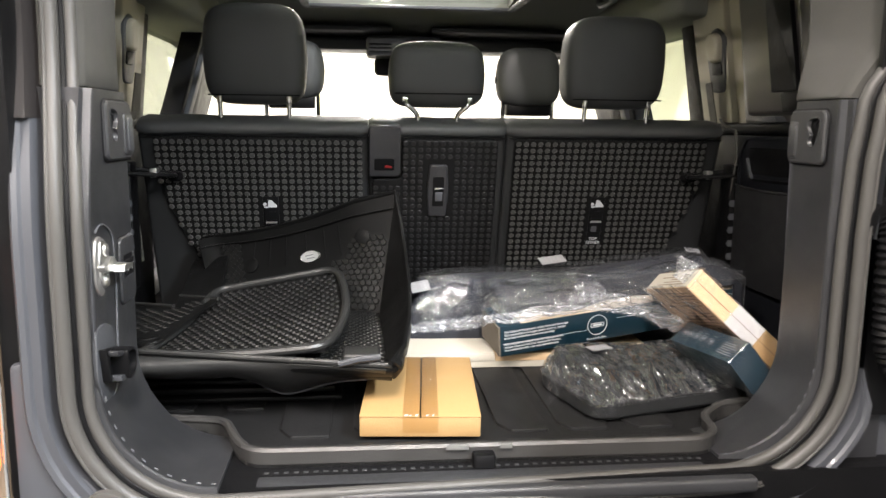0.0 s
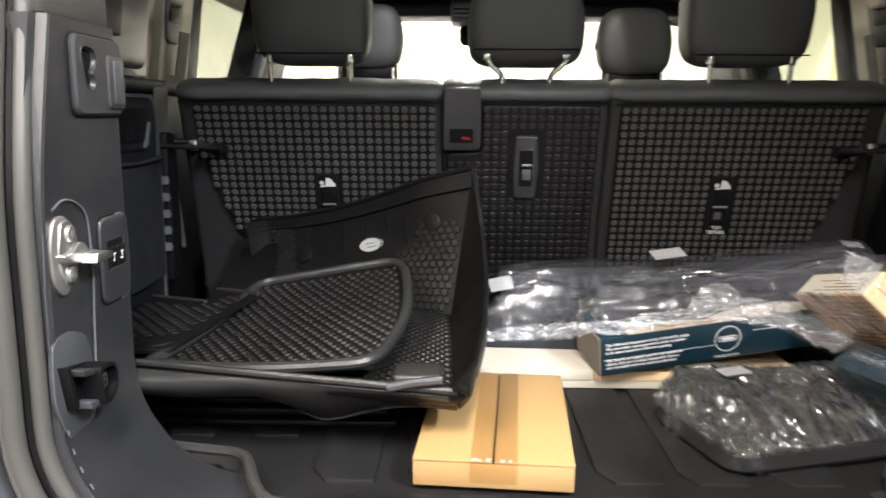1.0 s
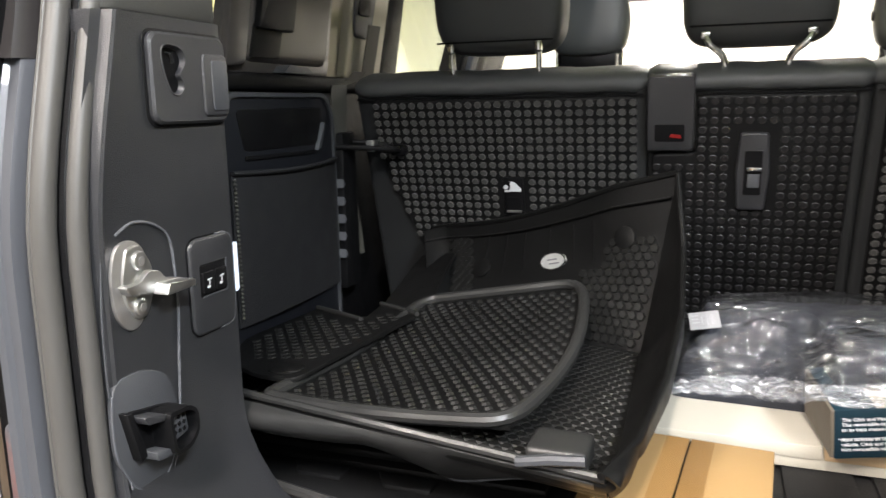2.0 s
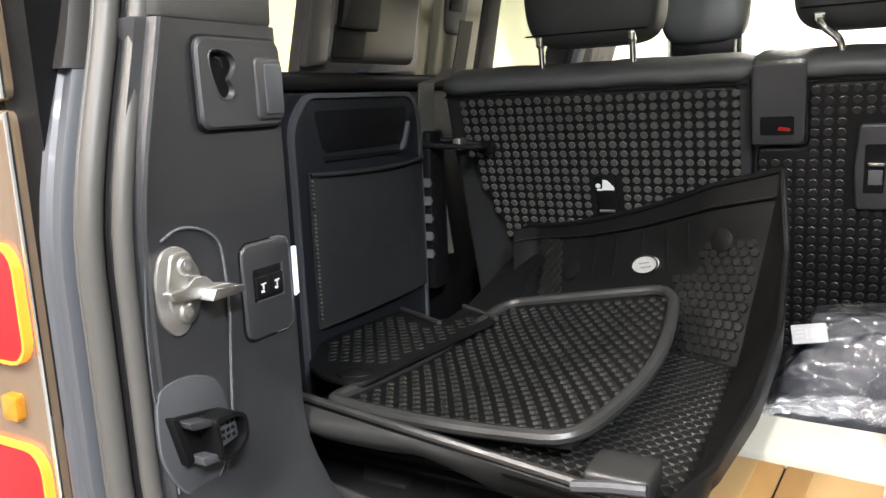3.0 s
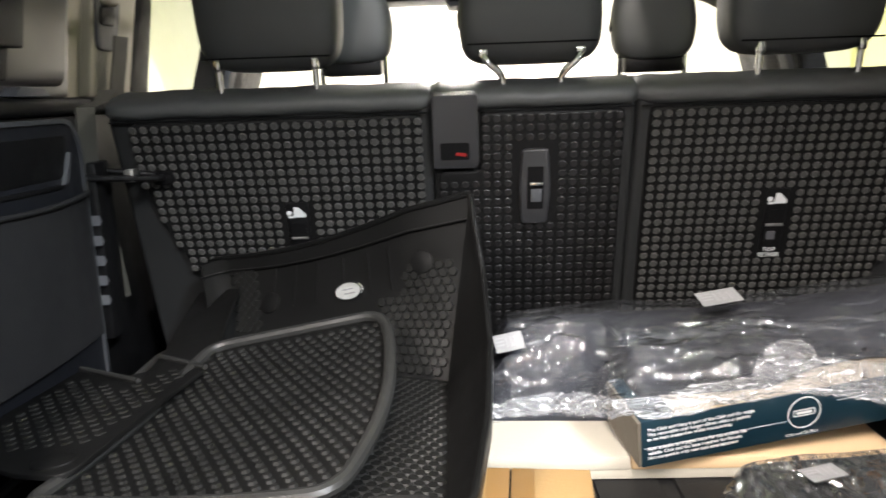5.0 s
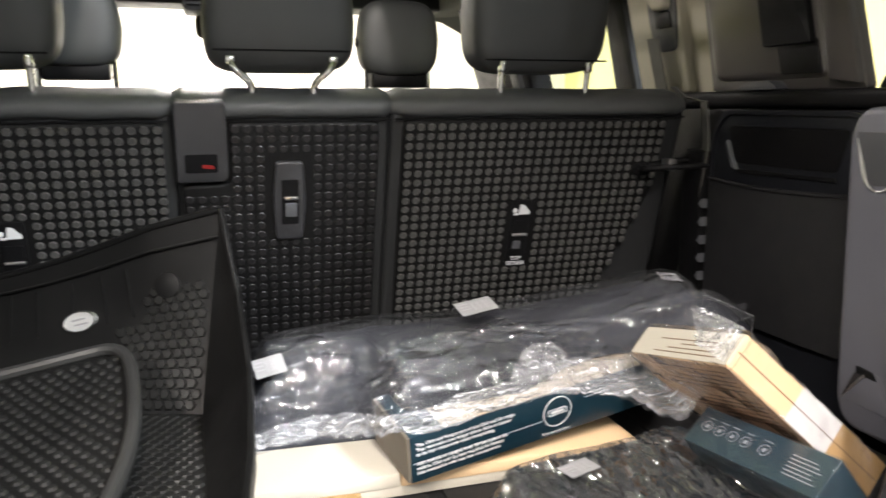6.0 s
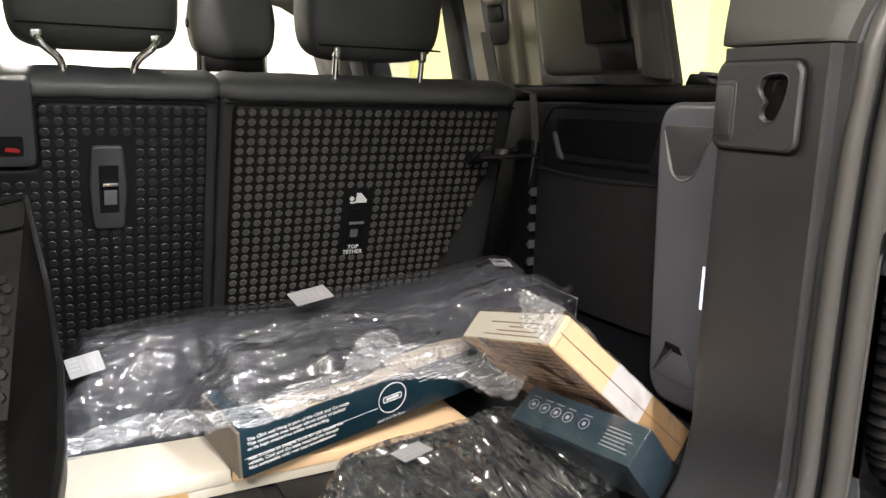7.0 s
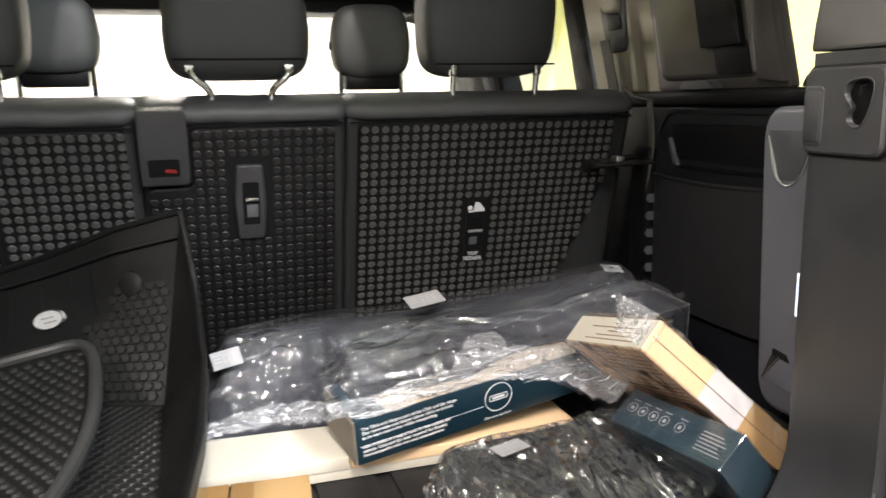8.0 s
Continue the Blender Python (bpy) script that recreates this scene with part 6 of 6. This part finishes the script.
part("end_print", join(*[tbox(-0.0012, 0.020 + 0.01 * (k % 2), -0.0006, TW * (0.75 - 0.12 * (k % 3)), 0.007 + 0.0055 * k, 0.0080 + 0.0055 * k, 0) for k in range(4)]), DARK_INK, tb, "rows of brown print too small to read")
part("kraft_end", join(tbox(0.1402, -0.0006, TLn, 0.0, 0.0, TT, 0), tbox(0.1402, 0.0, TLn, TW, TT, TT + 0.0006, 0)), KRAFT, tb, "darker kraft end")
part("flap_seam", tbox(0.002, -0.0012, TLn - 0.002, -0.0002, TT * 0.47, TT * 0.49, 0), DARK_INK, tb)
rows = []
for i in range(16):
    x = 0.012 + 0.0075 * i + (0.010 if i > 4 else 0) + (0.010 if i > 10 else 0)
    rows.append(tbox(x, 0.014, x + 0.0016, TW - 0.030 - 0.05 * ((i * 7) % 4) / 3, -0.0010, -0.0003, 0))
part("print", join(*rows), DARK_INK, tb, "lines of brown print too small to read")
mid_t = TB @ Vector((TLn / 2, TW / 2, sg * TT / 2))


def tan_film(u, v):
    a = 2 * math.pi * u
    sp = lambda c: math.copysign(abs(c) ** 0.25, c)
    n = noise.fractal(Vector((u * 14, v * 9, 2)), 0.8, 2, 3)
    flare = max(0.0, 0.22 - v) / 0.22
    k = -0.012
    p = Vector((k * flare + (TLn + 0.010) * v, TW / 2 + (TW / 2 + 0.004 + 0.004 * abs(n)) * sp(math.cos(a)), sg * (TT / 2 + (TT / 2 + 0.003 + 0.003 * abs(n) + 0.003 * flare) * sp(math.sin(a)))))
    if v < 0.05 and math.sin(a) > -0.5:
        p.x = 0.004
    return TB @ p


f = part("film_sleeve", sheet(tan_film, 90, 60), SLEEVE, tb, "clear film sleeve", 75)
f.visible_shadow = False

def tuft(u, v):
    """The sleeve's open end, twisted up off the carton's corner."""
    a = Vector((-0.002, -0.002, sg * (-0.001 + (TT + 0.003) * u)))
    b = Vector((-0.004 - 0.010 * u, 0.045 + 0.033 * u, sg * (0.012 + (TT + 0.004) * u)))
    p = a.lerp(b, v)
    p.x -= 0.004 + 0.010 * crumple(u, v, 3.2, 4, 0.5) * (0.3 + 0.7 * v) + 0.006 * math.sin(math.pi * v)
    return TB @ p


f = part("film_tuft", sheet(tuft, 50, 30), FILM_MILKY, tb, "crumpled milky end of the sleeve", 75)
f.visible_shadow = False

# ---- small teal carton ----
SB = frame_of((0.3494, 1.2716, 0.8848), (0.1606, -0.9858, 0.0495), (0.7526, 0.1547, 0.6401))
sb = thing("small_teal_carton", (0.4, 1.2, 0.81), "small dark teal carton with white icons, film wrapped", "box")
s2 = 1 if (SB.to_3x3() @ Vector((0, 0, 1))).z > 0 else -1
SLn, SW, ST = 0.1585, 0.0447, 0.070
part("carton", box((0, 0, 0), (SLn, SW, -s2 * ST), 0.0015, 2, SB), TEAL_CARD, sb)
ico = []
for i in range(5):
    cx = 0.016 + 0.0165 * i + (0.006 if i == 4 else 0)
    o = [(cx + 0.0062 * math.cos(2 * math.pi * k / 18), 0.024 + 0.0062 * math.sin(2 * math.pi * k / 18)) for k in range(18)]
    n_ = [(cx + 0.0056 * math.cos(2 * math.pi * k / 18), 0.024 + 0.0056 * math.sin(2 * math.pi * k / 18)) for k in range(18)]
    ico += [ring_slab(o, n_, 0, s2 * 0.0004, SB), slab([(cx - 0.002, 0.022), (cx + 0.002, 0.022), (cx + 0.002, 0.026), (cx - 0.002, 0.026)], 0, s2 * 0.0004, SB), slab([(cx - 0.005, 0.0335), (cx + 0.005, 0.0335), (cx + 0.005, 0.0343), (cx - 0.005, 0.0343)], 0, s2 * 0.0004, SB)]
small = []
for i in range(6):
    x = SLn - 0.042
    small.append(slab([(x, 0.010 + 0.0042 * i), (x + 0.034 - 0.004 * (i % 3), 0.010 + 0.0042 * i), (x + 0.034 - 0.004 * (i % 3), 0.0110 + 0.0042 * i), (x, 0.0110 + 0.0042 * i)], 0, s2 * 0.0004, SB))
part("print", join(*ico), PRINT_GREY, sb, "white line icons")
part("small_print", join(*small), PRINT_GREY, sb, "grey bars of print too small to read")
f = part("film", box((-0.001, -0.001, s2 * 0.0012), (SLn + 0.0015, SW + 0.001, -s2 * ST), 0.001, 1, SB), FILM_FLAT, sb, "tight clear film")
f.visible_shadow = False

# ---- rubber floor mats ----
MA, TIP = Vector((-0.512, 1.756, 0.993)), Vector((-0.101, 1.589, 1.107))


def tray_top(u):
    """The upper edge of the standing side, from the far end to the tip."""
    p = MA.lerp(TIP, u)
    p.z -= 0.014 * math.sin(math.pi * min(1, u * 1.25)) * (1 if u < 0.8 else 0)
    return p


def tray(u, v):
    """The big footwell tray: u from left to right, v from the front lip over the floor and up the standing side."""
    foot = Vector((-0.466 + 0.331 * u, 1.622 - 0.117 * u, 0.880))
    front = Vector((-0.515 + 0.39 * u, 1.150 - 0.040 * u, 0.918 - 0.019 * u))
    if v < 0.10:
        t = v / 0.10
        p = Vector((front.x, front.y + 0.040, 0.868)).lerp(front + Vector((0, -0.002, 0)), t)
        p.y -= 0.012 * math.sin(math.pi * t)
    elif v < 0.16:
        t = (v - 0.10) / 0.06
        p = front.lerp(front + Vector((0, 0.022, -0.025)), t)
    elif v < 0.60:
        t = (v - 0.16) / 0.44
        p = (front + Vector((0, 0.022, -0.025))).lerp(foot, t)
    else:
        t = (v - 0.60) / 0.40
        top = tray_top(u)
        p = foot.lerp(top, t)
        p.y += 0.022 * math.sin(math.pi * t) * (1 - t)
        p.y -= 0.040 * max(0.0, 1 - u / 0.10) ** 2
    # the left end turns in a little
    return p


def tray_wall(u, v):
    """The tray's side: u from the floor edge to the rim, v from front to the tip."""
    inner = tray(1.0, 0.06 + 0.94 * v)
    rim_pts = [(-0.128, 1.100, 0.908), (-0.105, 1.17, 0.912), (-0.090, 1.30, 0.925), (-0.083, 1.43, 0.955), (-0.088, 1.53, 1.02), (-0.101, 1.589, 1.107)]
    k = min(0.9999, v) * 5
    i = int(k)
    rim_p = Vector(rim_pts[i]).lerp(Vector(rim_pts[i + 1]), k - i)
    p = inner.lerp(rim_p, u)
    p.x += 0.010 * math.sin(math.pi * u) * (1 - v)
    return p


mt = thing("footwell_tray_mat", (-0.3, 1.4, 0.85), "large black moulded rubber footwell mat stood on edge", "car mat", "rubber floor mats")
part("tray", sheet(tray, 60, 80, 0.0035), MAT_RUBBER, mt, "", 50)
part("side_wall", sheet(tray_wall, 12, 50, 0.0035), MAT_RUBBER, mt, "", 50)
part("top_hem", tube([tray_top(i / 30) for i in range(31)], 0.0045, 8), MAT_RUBBER, mt)
HEM_LINE = smooth_path([(-0.505, 1.215, 0.862), (-0.450, 1.215, 0.856), (-0.400, 1.222, 0.853), (-0.362, 1.228, 0.852), (-0.330, 1.216, 0.846), (-0.308, 1.204, 0.839), (-0.286, 1.196, 0.834), (-0.264, 1.196, 0.836), (-0.238, 1.190, 0.845), (-0.205, 1.182, 0.855), (-0.165, 1.170, 0.862), (-0.135, 1.160, 0.866)], 6)


def lip(u, v):
    """The folded flap below the front rim, bulging at its left end and ending in a wavy hem."""
    k = min(len(HEM_LINE) - 1.001, u * (len(HEM_LINE) - 1))
    low = HEM_LINE[int(k)].lerp(HEM_LINE[int(k) + 1], k - int(k))
    top = tray((low.x + 0.515) / 0.39, 0.10)
    p = low.lerp(top + Vector((0, -0.003, -0.004)), v)
    p.y -= (0.010 + 0.034 * max(0.0, 1 - 1.6 * u)) * math.sin(math.pi * v) ** 0.8
    return p


part("front_lip", sheet(lip, 80, 16, 0.0018), LIP, mt, "shiny folded front flap, sheen also put into its colour", 60)
part("front_hem", tube(HEM_LINE, 0.0022, 8), TRIM_MID, mt, "grey wavy hem")
part("front_rim", tube([tray(i / 40, 0.10) + Vector((0, 0, 0.002)) for i in range(41)], 0.0042, 8), LIP, mt)
part("side_rim", tube([tray_wall(1.0, i / 40) for i in range(41)], 0.0036, 8), MAT_RUBBER, mt)
part("outer_skirt", sheet(lambda u, v: tray_wall(1.0, 0.12 + 0.88 * v) + Vector((0.0025 + 0.001 * u, -0.002, -0.003 - u * 0.022 * (0.3 + 0.7 * math.sin(math.pi * v)))), 6, 40, 0.003), MAT_RUBBER, mt, "outer folded skirt of the tray", 50)


def on_tray(u, v):
    p = tray(u, v)
    m = frame_of(p, tray(u + 0.01, v) - p, tray(u, v + 0.004) - p)
    return m


hexes = []
rows_v = [0.185 + 0.0118 * j for j in range(35)] + [0.615 + 0.0195 * j for j in range(13)]
for j, v in enumerate(rows_v):
    for i in range(13):
        u = 0.56 + 0.0345 * (i + 0.5 * (j % 2))
        if u > 0.985 or (v > 0.60 and u < 0.70) or (v > 0.78 and u < 0.80):
            continue
        hexes.append(on_tray(u, v))
for j in range(13):
    for i in range(3):
        hexes.append(on_tray(0.10 + 0.036 * (i + 0.5 * (j % 2)), 0.70 + 0.0195 * j))
tagged(part("scale_tread", stamp(*frustum(6, 0.0072, 0.0056, 0.0026, 0.0), hexes), MAT_STUD, mt, "raised scale-shaped tread", 10), kind="stuff")
for uu in (0.27, 0.36, 0.45, 0.56, 0.66, 0.74):
    part("moulded_line", slab([(-0.001, -0.03), (0.001, -0.03), (0.001, 0.03), (-0.001, 0.03)], 0, 0.002, on_tray(uu, 0.86)), MAT_RUBBER, mt)
part("edge_line", tube([tray(i / 30, 0.945) + Vector((-0.001, -0.004, 0)) for i in range(31)], 0.0018, 6), MAT_RUBBER, mt)
for uu, vv in ((0.25, 0.80), (0.86, 0.86)):
    mm = on_tray(uu, vv)
    c24 = [(0.016 * math.cos(2 * math.pi * i / 24), 0.016 * math.sin(2 * math.pi * i / 24)) for i in range(24)]
    part("fixing_boss", slab(c24, 0.0, 0.004, mm, 0.002), MAT_RUBBER, mt)
OV = frame_of((-0.272, 1.6195, 0.972), TIP - MA, (0, 0.25, 1))
sgo = 1 if (OV.to_3x3() @ Vector((0, 0, 1))).y < 0 else -1
ov = [(0.0215 * math.cos(2 * math.pi * i / 32), 0.0122 * math.sin(2 * math.pi * i / 32)) for i in range(32)]
bd = part("oval_badge", slab(ov, -0.004 * sgo, 0.003 * sgo, OV, 0), SILVER_BADGE, mt, "plain oval silver badge")
part("badge_rim", tube([OV @ Vector((a, b, 0.003 * sgo)) for a, b in ov], 0.0012, 6, True), CHROME, bd)
part("badge_bars", join(slab(rrect(-0.010, 0.0015, 0.008, 0.0035, 0.0008, 2), 0, 0.0035 * sgo, OV), slab(rrect(-0.007, -0.0045, 0.011, -0.0025, 0.0008, 2), 0, 0.0035 * sgo, OV)), PRINT_GREY, bd, "grey raised bars")
part("heel_pad", box((-0.195, 1.118, 0.893), (-0.142, 1.165, 0.916), 0.005, 3), LIP, mt)
part("heel_pad_front", tube([(-0.20, 1.112, 0.904), (-0.17, 1.108, 0.912), (-0.142, 1.110, 0.914)], 0.005, 8), TRIM_SOFT, mt, "grey bar along the heel pad's pale front")

# small mat lying in the tray
Q = [Vector((-0.488, 1.178, 0.900)), Vector((-0.222, 1.172, 0.908)), Vector((-0.214, 1.540, 0.957)), Vector((-0.444, 1.530, 0.918))]


def small_mat(u, v):
    p = Q[0].lerp(Q[1], u).lerp(Q[3].lerp(Q[2], u), v)
    p.z -= 0.012 * math.sin(math.pi * v) + 0.006 * math.sin(math.pi * u) * (1 - v)
    p.x += 0.022 * math.sin(math.pi * v) * u
    return p


sm = thing("rear_floor_mat", (-0.35, 1.35, 0.90), "small black rubber mat with raised rim and nubs", "car mat", "rubber floor mats")
part("sheet", sheet(small_mat, 24, 34, 0.004), MAT_RUBBER, sm, "", 50)


def mat_rim(f, n=26, pull=0.05):
    c = rounded([(0, 0), (1, 0), (1, 1), (0, 1)], [0.05, 0.10, 0.14, 0.10], 6)
    out = []
    for (a0, b0), (a1, b1) in zip(c, c[1:] + c[:1]):
        k = max(1, int(26 * math.hypot(a1 - a0, b1 - b0)))
        for i in range(k):
            out.append(f(a0 + (a1 - a0) * i / k, b0 + (b1 - b0) * i / k))
    return out


part("rim", tube([p + Vector((0, 0, 0.005)) for p in mat_rim(small_mat)], 0.0075, 10, True), LIP, sm, "raised rounded rim")
nubs = []
for j in range(30):
    for i in range(15):
        u, v = 0.045 + 0.93 * (i + 0.5 * (j % 2)) / 15, 0.045 + 0.91 * j / 29
        p = small_mat(u, v)
        nubs.append(frame_of(p, small_mat(u + 0.01, v) - p, small_mat(u, v + 0.01) - p))
tagged(part("tread", stamp(*frustum(6, 0.0050, 0.0036, 0.0030, 0.0, 1.0), nubs), NUB, sm, "rows of small raised nubs", 10), kind="stuff")

# mat further left, partly under the tray
OUT3 = rounded([(-0.585, 1.262), (-0.530, 1.226), (-0.472, 1.210), (-0.458, 1.303), (-0.446, 1.379), (-0.428, 1.462), (-0.512, 1.530), (-0.502, 1.440), (-0.612, 1.518), (-0.640, 1.360)], [0.02, 0.02, 0.02, 0.01, 0.01, 0.008, 0.006, 0.008, 0.012, 0.03], 3)


def third_z(x, y):
    return 0.899 + 0.10 * (x + 0.60) + 0.010 * (y - 1.2)


def raised(pts, base, top, f, r=0.0):
    """A slab between two heights over the surface f, outlined by pts."""
    bm = slab(pts, base, top, None, r)
    for v in bm.verts:
        v.co.z += f(v.co.x, v.co.y)
    return bm


tm = thing("rear_floor_mat", (-0.55, 1.35, 0.895), "black rubber mat with notched edge laid over another mat", "car mat", "rubber floor mats")
part("sheet", raised(OUT3, -0.004, 0.001, third_z, 0.0015), MAT_RUBBER, tm, "", 50)
nubs = []
for j in range(19):
    for i in range(11):
        x, y = -0.62 + 0.0185 * (i + 0.5 * (j % 2)), 1.285 + 0.0132 * j
        if all(inside((x + dx, y + dy), OUT3) for dx in (-0.014, 0.014) for dy in (-0.014, 0.014)):
            nubs.append(Matrix.Translation((x, y, third_z(x, y) + 0.0008)))
tagged(part("tread", stamp(*frustum(6, 0.0062, 0.0050, 0.0018, 0.0, 1.0), nubs), MAT_STUD, tm, "rows of low raised nubs", 10), kind="stuff")
part("fixing_boss", raised([(-0.500 + 0.022 * math.cos(2 * math.pi * i / 24), 1.243 + 0.016 * math.sin(2 * math.pi * i / 24)) for i in range(24)], 0.0, 0.003, third_z, 0.001), MAT_RUBBER, tm)
for (xa, ya), (xb, yb) in (((-0.512, 1.530), (-0.428, 1.462)), ((-0.612, 1.518), (-0.502, 1.440))):
    part("notch_hem", tube([(xa, ya, third_z(xa, ya) + 0.002), ((xa + xb) / 2, (ya + yb) / 2, third_z((xa + xb) / 2, (ya + yb) / 2) + 0.003), (xb, yb, third_z(xb, yb) + 0.003)], 0.0035, 8), LIP, tm, "pale hem of the notch")
part("upturned_edge", sheet(lambda u, v: Vector((-0.512 + 0.084 * u - 0.020 * v, 1.532 - 0.068 * u + 0.22 * v, third_z(-0.47, 1.5) - 0.006 + 0.055 * v * (0.6 + 0.4 * u))), 14, 12, 0.004), MAT_RUBBER, tm, "", 50)

# folded mats underneath, which carry the stack
for k, (x0, x1, y0, y1, z0, z1) in enumerate(((-0.60, -0.20, 1.235, 1.66, 0.8055, 0.830), (-0.585, -0.22, 1.245, 1.64, 0.831, 0.856))):
    um = thing("folded_mat", ((x0 + x1) / 2, (y0 + y1) / 2, z0), "folded black rubber mat at the bottom of the stack", "car mat", "rubber floor mats")
    part("lower_leaf", box((x0, y0, z0), (x1, y1, z0 + 0.009), 0.004, 2), MAT_RUBBER, um)
    part("upper_leaf", box((x0 + 0.01, y0 + 0.012 * k, z1 - 0.010), (x1 - 0.01, y1, z1), 0.004, 2), MAT_RUBBER, um)
    part("fold", tube([(x0 + 0.02, y1, (z0 + z1) / 2), (x1 - 0.02, y1, (z0 + z1) / 2)], (z1 - z0) / 2, 10), MAT_RUBBER, um)
